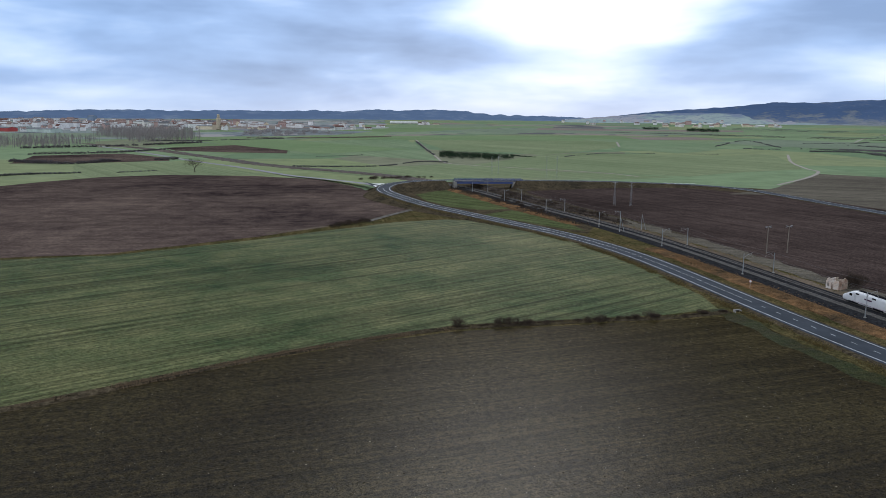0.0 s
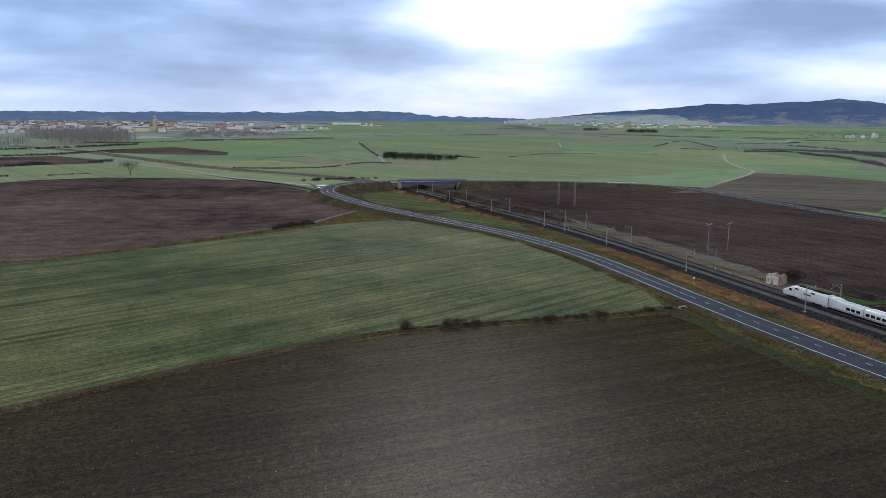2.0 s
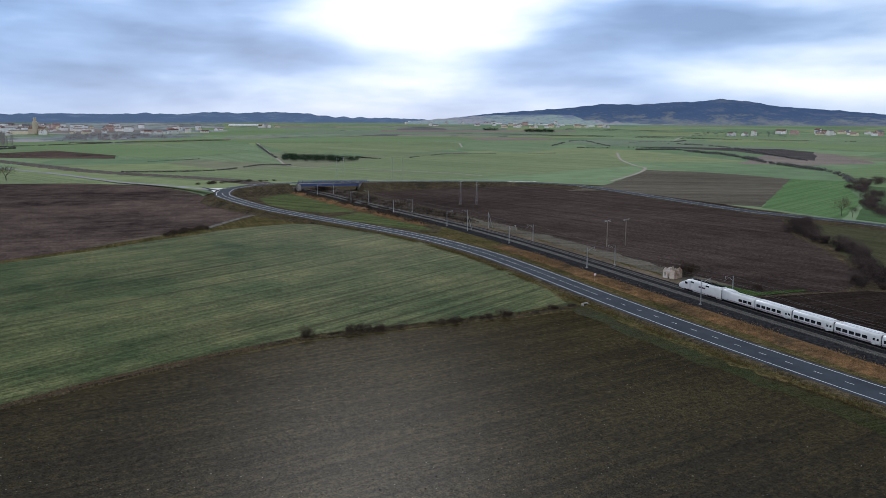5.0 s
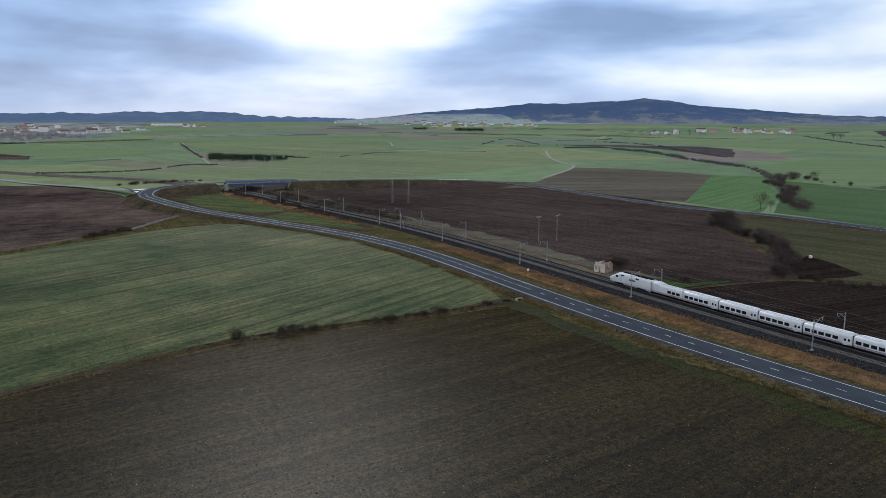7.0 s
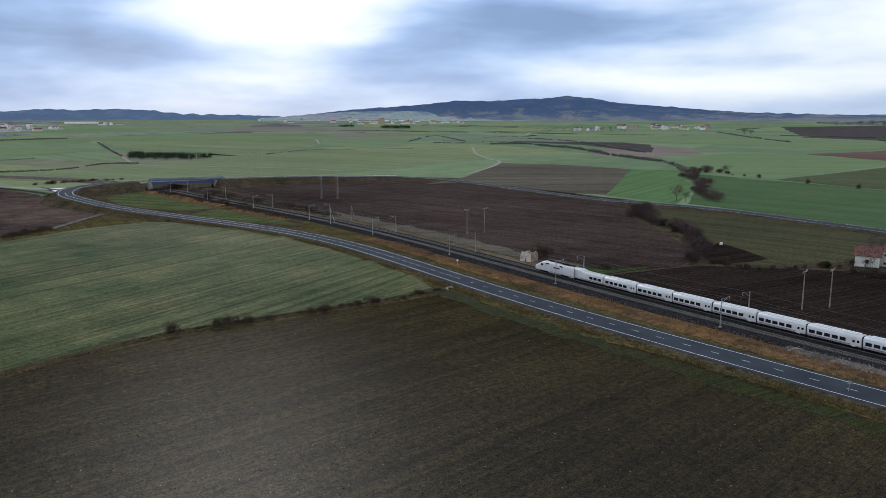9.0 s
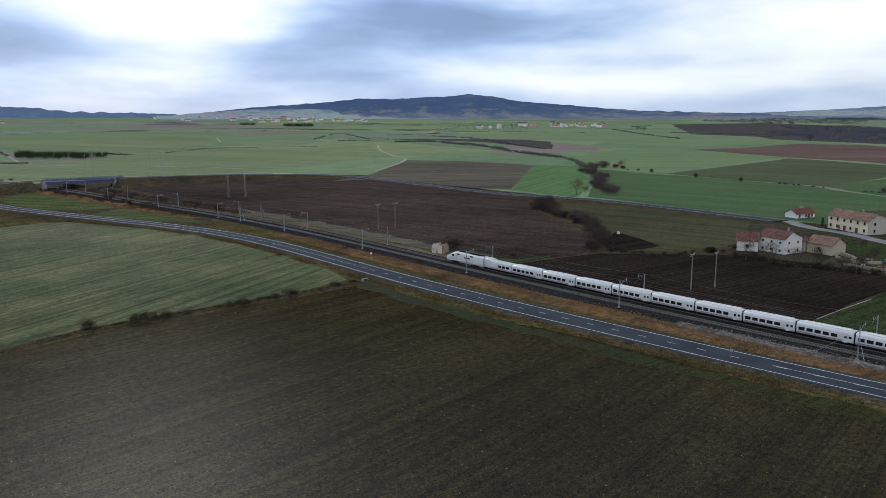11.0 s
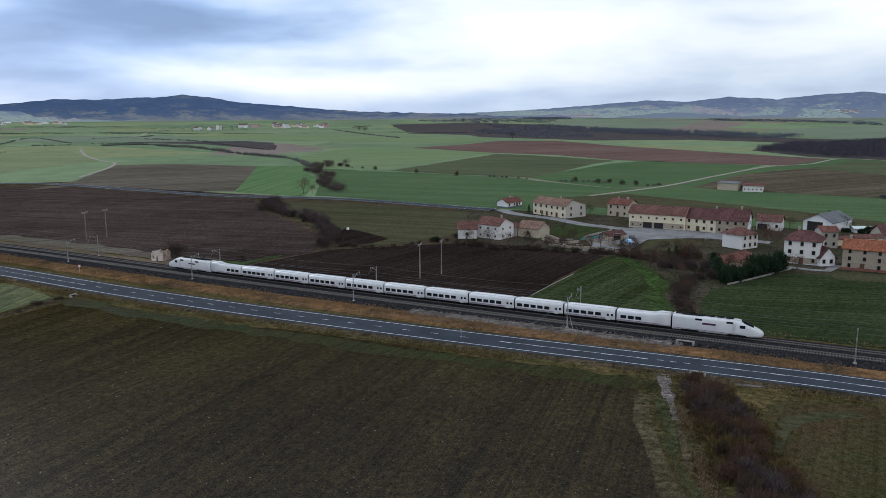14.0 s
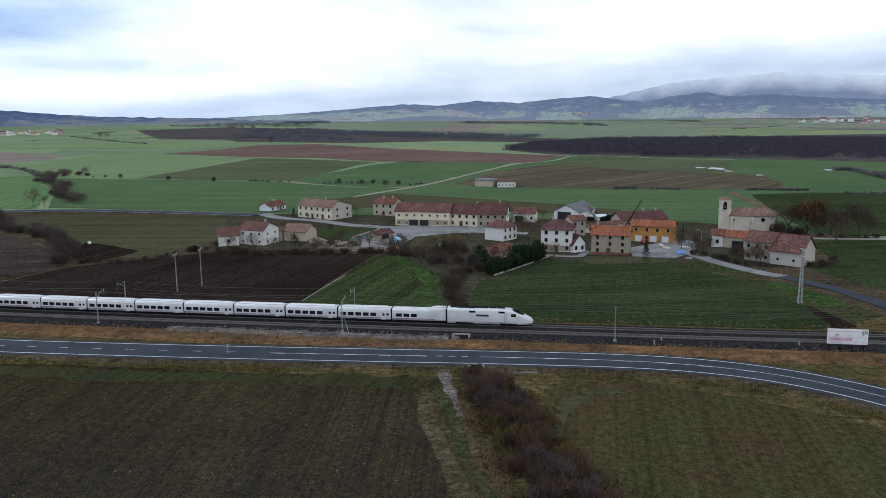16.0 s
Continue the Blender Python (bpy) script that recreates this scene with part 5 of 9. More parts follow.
for nm_, pts_, half_, mat_, label_, lift_ in (
    ("trodden_edge", [(119.0, 57.6), (110.3, 53.0), (103.5, 48.6), (96.8, 44.4), (90.6, 40.0), (86.1, 36.7), (80.5, 28.0)], 1.5, TRODDEN, "pale trodden soil along the field edge", 0.115),
    ("track_crown", [(119.8, 54.0), (112.7, 50.0), (107.0, 47.1), (99.8, 43.2), (93.0, 38.8), (87.0, 33.0)], 1.0, ROUGH_GREEN, "green grass crown of a cart track", 0.125),
    ("track_rut", [(112.5, 46.9), (105.0, 43.4), (99.0, 40.6), (93.0, 37.0), (88.0, 32.6)], 0.4, BANK, "worn earth rut of a cart track", 0.13),
    ("crop_arc", [(134.0, 24.0), (130.0, 28.5), (126.6, 31.0), (122.3, 32.6), (114.2, 32.0), (106.1, 29.8), (99.4, 27.2), (93.0, 24.0)], 1.3, CROP_DULL, "curved green drill rows round the field edge", 0.115)):
    tagged(new(nm_, ribbon(nm_, [(*q_, lift_) for q_ in pts_], [(-half_, 0.0), (0, 0.02), (half_, 0.0)], mat_, rough_edge=0.5)), label_, "track" if "track" in nm_ else "field edge", kind="structure")
lane([(133.5, 59.7), (129.3, 57.6), (127.1, 56.3)], 2.8, RUBBLY, "grey gravel field entrance", "track", 0.12, "track")
tagged(new("track", ribbon("track", [(129.3, 57.6), (124.9, 55.2), (120.3, 52.5), (115.2, 49.5), (111.7, 47.5)], [(-0.9, 0.11), (-0.3, 0.15), (0.3, 0.15), (0.9, 0.11)], RUBBLY, 1.5, 0.45)), "worn gravel patch of a grassy track", "track", kind="structure")
lane([(329.5, -7.6), (329.2, -20.2), (332.4, -34.2), (335.7, -43.9), (340.1, -65.7)], 4.0, TRACKWAY, "pale lane running out past the church", "lane", 0.2)
lane([(515.8, 19.7), (459.3, 5.4), (405.2, -5.8)], 5.0, TAN, "brown overgrown track between two fields", "track", 0.2, "track")
patch("gravel_pad", [(138.1, 47.3), (140.2, 42.4), (137.2, 40.9), (135.0, 44.9)], RUBBLY, 0.12, "pale gravel pad beside the road", "gravel pad")
patch("plaza", [(254.7, 142.3), (268.1, 153.3), (302.7, 153.7), (314.8, 151.1), (317.8, 113.3), (303.6, 108.5), (296.0, 121.4), (282.7, 132.4), (254.7, 126.8)], LANE, 0.2, "wet pale concrete village square", "square")
patch("yard", [(283.2, 46.9), (309.1, 31.2), (307.3, 23.7), (281.1, 23.8), (268.0, 28.4), (266.5, 42.4)], LANE, 0.17, "pale building yard", "yard")
patch("lawn", [(259.1, 125.4), (283.1, 131.3), (296.0, 121.4), (289.7, 111.5), (264.6, 109.1)], CROP_DULL, 0.16, "yellowish lawn in the village", "lawn")
patch("garden", [(290.8, 184.3), (302.6, 176.6), (294.9, 155.5), (267.7, 154.4), (269.7, 171.4)], CROP_GRASS, 0.16, "green village garden plot", "garden")
patch("garden", [(253.6, 57.4), (261.8, 56.2), (267.7, 29.3), (258.7, 30.2), (248.3, 54.4)], CROP_DULL, 0.18, "yellow dry lawn before a stone house", "garden")
patch("garden", [(234.9, 1.6), (239.3, -3.7), (232.1, -10.1), (224.1, -15.9), (215.4, -19.1), (211.1, -15.9), (213.1, -11.1), (221.8, -7.5), (227.7, -2.0)], CROP_LUSH, 0.18, "bright green grass beside the lane", "garden", jag=2.2)
patch("garden", [(261.2, 23.2), (265.5, 19.9), (251.6, 5.6), (245.6, 7.2)], CROP_GRASS, 0.19, "rows of green garden vegetables", "garden")

# the strip between road and railway
strip = road_axis[(road_axis[:, 1] < 470) & (road_axis[:, 0] > 20)]
near_rail = rail_axis[(rail_axis[:, 1] < 330)]
tagged(new("rush_strip", ribbon("rush_strip", lateral(near_rail, -12.2, -0.35), [(-5.0, -0.5), (-3.6, 0.05), (-1.5, 0.34), (1.2, 0.40), (3.0, 0.15), (4.2, -0.35)], RUSH, smooth_line=False, rough_edge=1.4)), "dry orange grass strip beside the railway", "grass strip", kind="structure")
rubble = near_rail[(near_rail[:, 1] < 132) & (near_rail[:, 1] > 66)]
tagged(new("rubble_strip", ribbon("rubble_strip", lateral(rubble, -10.0, -0.1), [(-2.6, -0.1), (-0.8, 0.3), (1.2, 0.35), (2.6, 0.1)], RUBBLY, smooth_line=False, rough_edge=0.35)), "pale grey rubble beside the railway", "rubble", kind="structure")
far_edge = rail_axis[(rail_axis[:, 1] < 440) & (rail_axis[:, 1] > 100)]
tagged(new("far_verge", ribbon("far_verge", lateral(far_edge, 10.0, -0.4), [(-3.4, -0.1), (-1.5, 0.1), (0.5, 0.08), (2.2, -0.25)], TAN, smooth_line=False, rough_edge=1.0)), "tan earth verge behind the railway", "verge", kind="structure")
headland = rail_axis[(rail_axis[:, 1] < 500) & (rail_axis[:, 1] > 215)]
tagged(new("headland", ribbon("headland", lateral(headland, 17.0, -0.5), [(-5.5, -0.1), (-4.0, 0.05), (3.0, 0.06), (5.0, 0.0)], HARROW, smooth_line=False, rough_edge=2.2)), "tan unploughed headland beside the railway", "headland", kind="structure")
margin = road_axis[(road_axis[:, 1] > 60) & (road_axis[:, 1] < 225)]
tagged(new("grass_margin", ribbon("grass_margin", lateral(margin, -14.2, -0.40), [(-3.0, 0.0), (0, 0.004), (2.6, 0.0)], MARGIN, smooth_line=False, rough_edge=1.3)), "green grass margin of the tilled field", "grass margin", kind="structure")


# ---- plants ----
def twig_cloud(rng, w, h, n, size, up=0.5, shell=0.45, thin=0.16):
    """Many slim leaning slivers that fill an uneven crown."""
    verts, faces = [], []
    lobes = [(Vector((rng.uniform(-0.5, 0.5) * w, rng.uniform(-0.5, 0.5) * w, rng.uniform(0.3, 0.75) * h)), rng.uniform(0.3, 0.55)) for _ in range(6)]
    for _ in range(n):
        c, r = rng.choice(lobes)
        d = Vector((rng.gauss(0, 1), rng.gauss(0, 1), rng.gauss(0, 1))).normalized()
        q = c + Vector((d.x * w * r, d.y * w * r, d.z * h * r)) * (shell + (1 - shell) * rng.random())
        q.z = max(0.05, q.z)
        t = (d * (1 - up) + Vector((rng.uniform(-0.4, 0.4), rng.uniform(-0.4, 0.4), up * 1.4))).normalized()
        s = t.cross(Vector((rng.uniform(-1, 1), rng.uniform(-1, 1), rng.uniform(-1, 1)))).normalized()
        ln = size * rng.uniform(0.6, 1.5)
        b = len(verts)
        verts += [q - s * ln * thin, q + s * ln * thin, q + t * ln + s * ln * thin * 0.4, q + t * ln - s * ln * thin * 0.4]
        faces.append((b, b + 1, b + 2, b + 3))
    return verts, faces


def bush_variant(i, mat, w, h, n, size, thin=0.14):
    rng = random.Random(100 + i)
    v, f = twig_cloud(rng, w, h, n, size, 0.36, 0.4, thin)
    return raw_mesh("bush", v, f, mat)


BUSH = [bush_variant(i, TWIG, 1.0, 1.0, 1500, 0.15, 0.055) for i in range(4)]
BUSH_PURPLE = [bush_variant(10 + i, TWIG_PURPLE, 1.0, 1.0, 1500, 0.15, 0.055) for i in range(4)]
BUSH_RUSSET = [bush_variant(50 + i, TWIG_RUSSET, 1.0, 1.0, 1500, 0.15, 0.06) for i in range(3)]
BUSH_STREAM = [bush_variant(60 + i, (TWIG_DARK, TWIG_RUSSET, TWIG)[i], 1.0, 1.0, 1500, 0.14, 0.06) for i in range(3)]
BUSH_OLIVE = [bush_variant(40 + i, TWIG_OLIVE, 1.0, 1.0, 620, 0.22, 0.10) for i in range(3)]
BUSH_GREEN = [bush_variant(30 + i, LEAF_DARK, 1.0, 1.0, 1500, 0.13, 0.3) for i in range(3)]
plant_rng = random.Random(77)


def bush(x, y, w, h, kind=BUSH, label="bare brown bush of tangled twigs", group="hedge bushes"):
    ob = new("bush", plant_rng.choice(kind))
    ob.matrix_world = pose(x, y, terrain(x, y) - 0.05, 0, 0, plant_rng.uniform(0, 360)) @ Matrix.Diagonal((w * 0.55, w * 0.55, h * 0.72, 1))
    return tagged(ob, label, "bush", group)


def bush_row(pts, n, w, h, kind=BUSH, spread=1.5, label="bare brown bush of tangled twigs", group="hedge bushes"):
    line = spline(pts, 2.0)
    for i in range(n):
        p = line[min(len(line) - 1, int((i + plant_rng.random()) / n * len(line)))]
        k = plant_rng.uniform(0.65, 1.3)
        bush(p[0] + plant_rng.uniform(-spread, spread), p[1] + plant_rng.uniform(-spread, spread), w * k, h * k * plant_rng.uniform(0.8, 1.15), kind, label, group)


def limbs(bm, rng, base, way, length, r, depth):
    tip = base + way * length
    rod(bm, base, tip, r, r * 0.62, 6 if depth > 1 else 4)
    if depth == 0:
        return
    for _ in range(rng.choice((2, 3, 3))):
        d = (way + Vector((rng.uniform(-0.8, 0.8), rng.uniform(-0.8, 0.8), rng.uniform(-0.1, 0.5)))).normalized()
        limbs(bm, rng, base + way * length * rng.uniform(0.6, 1.0), d, length * rng.uniform(0.55, 0.75), r * 0.55, depth - 1)


def tree_meshes(i, h, w, mat, n, size, thin, crown_lo=0.3):
    rng = random.Random(300 + i)
    bm = bmesh.new()
    limbs(bm, rng, Vector((0, 0, -0.1)), Vector((0.03, 0.02, 1)).normalized(), h * 0.36, h * 0.028, 3)
    trunk = mesh_of("trunk", bm, BARK)
    v, f = twig_cloud(rng, w, h * (1 - crown_lo), n, size, 0.45, 0.25, thin)
    v = [q + Vector((0, 0, h * crown_lo)) for q in v]
    return trunk, raw_mesh("crown", v, f, mat)


TREE_BARE = [tree_meshes(i, 8.0, 4.5, TWIG_RUSSET if i % 2 else TWIG, 900, 0.75, 0.03) for i in range(4)]
TREE_RUST = tree_meshes(9, 8.0, 6.0, LEAF_RUST, 1800, 0.45, 0.3, 0.2)
TREE_POPLAR = [tree_meshes(12 + i, 14.0, 3.6, TWIG_PALE, 700, 1.6, 0.04, 0.15) for i in range(2)]


def tree(x, y, h, meshes, label, group="", k=1.0):
    ob = tagged(new("tree"), label, "tree", group)
    s = h / (14.0 if meshes in TREE_POPLAR else 8.0)
    ob.matrix_world = pose(x, y, terrain(x, y), 0, 0, plant_rng.uniform(0, 360)) @ Matrix.Diagonal((s * k, s * k, s, 1))
    part("trunk", meshes[0], ob)
    part("crown", meshes[1], ob)
    return ob


def conifer_mesh(i):
    rng = random.Random(500 + i)
    verts, faces = [], []
    for k in range(900):
        z = rng.random() ** 0.8
        r = (1 - z) * 0.30 * (0.75 + 0.25 * math.sin(z * 38)) + 0.01
        a = rng.uniform(0, 6.283)
        q = Vector((r * math.cos(a), r * math.sin(a), 0.06 + z * 0.94))
        o = Vector((math.cos(a), math.sin(a), -0.35)).normalized()
        s = o.cross(Vector((0, 0, 1))).normalized()
        ln = 0.07 * rng.uniform(0.6, 1.3)
        b = len(verts)
        verts += [q - s * ln * 0.45, q + s * ln * 0.45, q + o * ln]
        faces.append((b, b + 1, b + 2))
    return raw_mesh("crown", verts, faces, LEAF_DARK)


CONIFER = [conifer_mesh(i) for i in range(2)]
bm_ = bmesh.new()
rod(bm_, (0, 0, -0.02), (0, 0, 0.7), 0.022, 0.01, 6)
CONIFER_TRUNK = mesh_of("trunk", bm_, BARK)


def conifer(x, y, h, label="dark green conifer among the houses", k=1.0):
    ob = tagged(new("conifer"), label, "tree", "village conifers")
    ob.matrix_world = pose(x, y, 0, 0, 0, plant_rng.uniform(0, 360)) @ Matrix.Diagonal((h * k, h * k, h, 1))
    part("trunk", CONIFER_TRUNK, ob)
    part("crown", plant_rng.choice(CONIFER), ob)


def tufts(name, pts, width, n, h, mat, label):
    """A loose belt of grass tufts along a line, too many to count."""
    rng = random.Random(n)
    line = spline(pts, 1.0)
    nrm = sides_of(line)
    verts, faces = [], []
    for _ in range(n):
        i = rng.randrange(len(line))
        o = rng.gauss(0, width * 0.35)
        if noise.noise(Vector((line[i][0] * 0.11, line[i][1] * 0.11, 1.7))) + rng.uniform(-0.25, 0.25) < -0.08:
            continue
        x, y = line[i][0] + nrm[i][0] * o + rng.uniform(-0.7, 0.7), line[i][1] + nrm[i][1] * o + rng.uniform(-0.7, 0.7)
        z = line[i][2] + terrain(x, y)
        for _ in range(3):
            a, ln = rng.uniform(0, 6.283), h * rng.uniform(0.5, 1.4)
            q = Vector((x + rng.uniform(-0.2, 0.2), y + rng.uniform(-0.2, 0.2), z))
            s = Vector((math.cos(a), math.sin(a), 0)) * ln * 0.35
            b = len(verts)
            verts += [q - s, q + s, q + Vector((rng.uniform(-0.3, 0.3), rng.uniform(-0.3, 0.3), 1)) * ln]
            faces.append((b, b + 1, b + 2))
    return tagged(new(name, raw_mesh(name, verts, faces, mat)), label, "grass", kind="stuff")


def field_litter(name, n, lo, hi, mat, label, seed, flat=0.8):
    """Loose stones or clods strewn over the tilled field, too many to count."""
    rng = random.Random(seed)
    verts, faces = [], []
    while len(faces) < n * 3:
        x, y = rng.uniform(-110, 122), rng.uniform(25, 214)
        top = float(np.interp(x, [-110, -67, -20, 4, 36, 86], [120, 149, 181, 194, 201, 212]))
        side = float(np.interp(y, [25, 45, 65, 84, 119, 144, 166, 212], [70, 96, 120, 117, 108, 101, 92, 84]))
        if y > top or x > side:
            continue
        r, b = lo + (hi - lo) * rng.random() ** 2, len(verts)
        for d in ((1, 0, -0.1), (-0.6, 0.9, -0.1), (-0.5, -0.9, -0.1), (0.2, 0.1, flat)):
            verts.append(Vector((x, y, 0.09)) + Vector(tuple(v * r * rng.uniform(0.7, 1.3) for v in d)))
        faces += [(b, b + 1, b + 3), (b + 1, b + 2, b + 3), (b + 2, b, b + 3)]
    return tagged(new(name, raw_mesh(name, verts, faces, mat)), label, "stones", kind="stuff")


field_litter("field_stones", 2600, 0.04, 0.12, plain("pale_limestone", (0.26, 0.235, 0.195), 0.95, 0.3, 1.0, spec=0.0), "pale stones strewn over the tilled field", 61)
field_litter("clods", 2600, 0.06, 0.19, plain("dark_clod", (0.012, 0.009, 0.006), 0.95, 0.3, 1.0, spec=0.0), "dark clods strewn over the tilled field", 62)
tufts("weeds", [(128.5, 57.8), (122.7, 54.3), (116.5, 50.6), (109.2, 46.2)], 2.6, 500, 0.22, TUFT, "weeds growing on the cart track")
tufts("weeds", [tuple(p) for p in lateral(road_axis[:110], -9.4, -0.35)[::6]], 1.6, 4200, 0.3, TWIG_OLIVE, "dark dead weeds along the road ditch")
HEDGE_W = [(-120, 118), (-83.8, 139.7), (-67.2, 151.9), (-39.0, 173.7), (-18.8, 186.3), (4.3, 198.1)]
HEDGE_E = [(4.3, 198.1), (35.8, 204.8), (65.7, 210.1), (86.0, 216.8)]
tagged(new("field_bank", ribbon("field_bank", HEDGE_W + HEDGE_E[1:], [(-1.7, 0.1), (-0.8, 0.45), (0.2, 0.15), (0.9, 0.45), (1.7, 0.1)], BANK, rough_edge=0.5)), "narrow earth bank and ditch between fields", "field bank", kind="structure")
tufts("dry_grass", HEDGE_W, 1.6, 9000, 0.45, STRAW, "straw-coloured grass along the field ditch")
tufts("dry_grass", HEDGE_E, 2.0, 2600, 0.4, TUFT, "dry brown grass along the field ditch")
bush_row(HEDGE_E, 30, 2.6, 1.3, BUSH, 0.6, "low bare dark bush along the field ditch", "ditch bushes")
for px_, w_, h_ in (((5.5, 198.7), 4.2, 3.0), ((17.9, 200.5), 3.6, 2.6), ((20.6, 201.1), 4.0, 2.4), ((24.5, 201.8), 4.0, 2.2), ((42.1, 205.0), 2.6, 1.8), ((45.7, 205.6), 4.0, 2.0), ((56.3, 208.2), 3.0, 1.9), ((60.7, 209.4), 4.2, 2.2), ((77.0, 214.7), 3.0, 1.4)):
    bush(px_[0], px_[1], w_ * 1.3, h_ * 1.25, BUSH, "bare dark bush on the field bank")
tufts("dry_grass", [tuple(p) for p in lateral(near_rail, -12.2, 0.05)[::6]], 5.6, 11000, 0.24, shrubby("rush_blades", (0.085, 0.060, 0.036), (0.235, 0.145, 0.075)), "dry orange grass between road and railway")
tufts("dry_grass", [tuple(p) for p in lateral(road_axis[:150], -7.6, -0.35)[::6]], 3.2, 7000, 0.35, TUFT, "olive and straw grass on the road verge")
tufts("dry_grass", [tuple(p) for p in lateral(rail_axis[:110], 10.0, -0.3)[::6]], 1.8, 2200, 0.3, TUFT, "straw grass behind the railway")

def tapered(line, off, profile, mat, name):
    """A bank along a line that dies away at both ends, with a broken crest."""
    nrm, n, k = sides_of(line), len(line), len(profile)
    verts, faces = [], []
    for i, ((x, y, z), (nx, ny)) in enumerate(zip(line, nrm)):
        g = min(1.0, i / 14.0, (n - 1 - i) / 4.0)
        for o, h in profile:
            w = noise.noise(Vector((i * 0.7, o * 0.5, 3.0)))
            q = off + o + w * 1.1
            verts.append((x + nx * q, y + ny * q, 0.02 + h * g * (1 + 0.35 * w)))
    for i in range(n - 1):
        for j in range(k - 1):
            a = i * k + j
            faces.append((a, a + 1, a + k + 1, a + k))
    return raw_mesh(name, verts, faces, mat)


def scattered_stones(name, line, off, width, n, lo, hi, mat, label, seed):
    """Loose broken stones along a line, too many to count."""
    rng = random.Random(seed)
    nrm = sides_of(line)
    verts, faces = [], []
    for _ in range(n):
        i = rng.randrange(len(line))
        o = off + rng.gauss(0, width * 0.4)
        c = Vector((line[i][0] + nrm[i][0] * o + rng.uniform(-2, 2), line[i][1] + nrm[i][1] * o + rng.uniform(-2, 2), line[i][2] - 0.1))
        r, b = rng.uniform(lo, hi), len(verts)
        for d in ((1, 0, 0), (-0.6, 0.9, 0), (-0.5, -0.9, 0), (0.2, 0.1, 0.9)):
            verts.append(c + Vector(tuple(v * r * rng.uniform(0.7, 1.3) for v in d)))
        faces += [(b, b + 1, b + 3), (b + 1, b + 2, b + 3), (b + 2, b, b + 3)]
    return tagged(new(name, raw_mesh(name, verts, faces, mat)), label, "stones", kind="stuff")


scattered_stones("rubble", rubble, -10.2, 4.4, 3600, 0.08, 0.3, GRAVEL, "loose grey rubble between railway and road", 4)
cut = rail_axis[(rail_axis[:, 1] > 395) & (rail_axis[:, 1] < 610)]
tagged(new("cutting_bank", tapered(cut, 13.0, [(-4.0, 0.0), (-2.6, 0.7), (-1.2, 1.3), (0.4, 2.0), (2.4, 2.4), (5.0, 1.6), (9.0, 0.0)], ROCKY, "cutting_bank")), "dark rocky bank beside the railway cutting", "bank", kind="structure")
tagged(new("cutting_bank", tapered(cut, -14.0, [(-5.0, 0.0), (-3.0, 0.8), (-1.0, 1.3), (1.5, 1.2), (4.0, 0.0)], RUSH, "cutting_bank")), "low straw-coloured bank beside the railway", "bank", kind="structure")
STREAM = [(129.2, 49.0), (122.1, 44.7), (112.1, 38.7), (102.8, 33.6), (95.4, 28.3), (88.9, 22.0)]
bush_row(STREAM, 18, 5.0, 4.0, BUSH_PURPLE, 3.6, "bare purplish bush beside the stream", "stream bushes")
bush_row(STREAM, 30, 4.4, 3.4, BUSH_RUSSET, 4.2, "bare russet bush beside the stream", "stream bushes")
bush_row(STREAM, 18, 4.6, 3.4, BUSH, 4.4, "bare dark brown bush beside the stream", "stream bushes")
bush_row(STREAM[1:], 30, 4.2, 3.0, BUSH_OLIVE, 4.6, "russet and olive bramble bush beside the stream", "stream bushes")
TWIG_LILAC = shrubby("lilac_grey_twigs", (0.036, 0.029, 0.030), (0.118, 0.094, 0.093))
BUSH_LILAC = [bush_variant(70 + i, TWIG_LILAC, 1.0, 1.0, 1500, 0.16, 0.045) for i in range(2)]
for q_, w_ in (((99.0, 31.7), 4.6), ((94.2, 25.6), 5.4), ((97.4, 28.8), 4.4), ((92.0, 22.8), 5.0), ((107.5, 36.0), 3.6), ((124.0, 42.6), 4.0), ((118.5, 40.2), 3.6)):
    bush(*q_, w_, w_ * 0.85, BUSH_LILAC, "bare lilac-grey bush beside the stream", "stream bushes")
tufts("dry_grass", [(124.0, 53.0), (116.0, 48.3), (110.5, 44.6), (103.0, 40.2), (96.0, 36.8), (89.9, 33.0)], 1.3, 1500, 0.42, STRAW, "pale straw grass beside the stream bushes")
tufts("bramble", STREAM, 9, 2600, 0.7, TWIG_OLIVE, "low brown brambles under the stream bushes")
tufts("dry_grass", [(126.4, 60.0), (114.5, 52.8), (104.5, 46.3), (94.6, 39.8), (86.6, 33.8)], 3.5, 1500, 0.3, TUFT, "straw grass beside the cart track")
bush_row([(171.5, 70.8), (184.9, 76.5), (200.2, 83.9), (215.6, 87.6), (227.4, 85.7)], 34, 3.8, 3.0, BUSH_STREAM, 2.2, "bare brown bush along the stream", "stream bushes")
bush_row([(231.0, 104.1), (236.3, 98.0), (234.8, 87.3), (231.5, 82.3)], 24, 4.6, 3.8, BUSH_PURPLE, 4.0, "bare tangled bush below the village", "village bushes")
scattered_stones("cutting_rubble", cut, 11.5, 6.0, 1500, 0.2, 0.6, ROCKY, "broken dark stones in the railway cutting", 14)
scattered_stones("cutting_rubble", cut, -9.5, 3.0, 500, 0.15, 0.45, ROCKY, "broken stones beside the railway", 15)
tufts("dry_brush", [tuple(p) for p in lateral(cut, -13.0, 0.6)[::3]], 7, 1500, 0.7, TWIG, "dead brush beside the railway")
tufts("dry_brush", [tuple(p) for p in lateral(cut, 13.0, 1.2)[::3]], 5, 1500, 0.9, TWIG, "dark dead brush on the cutting bank")
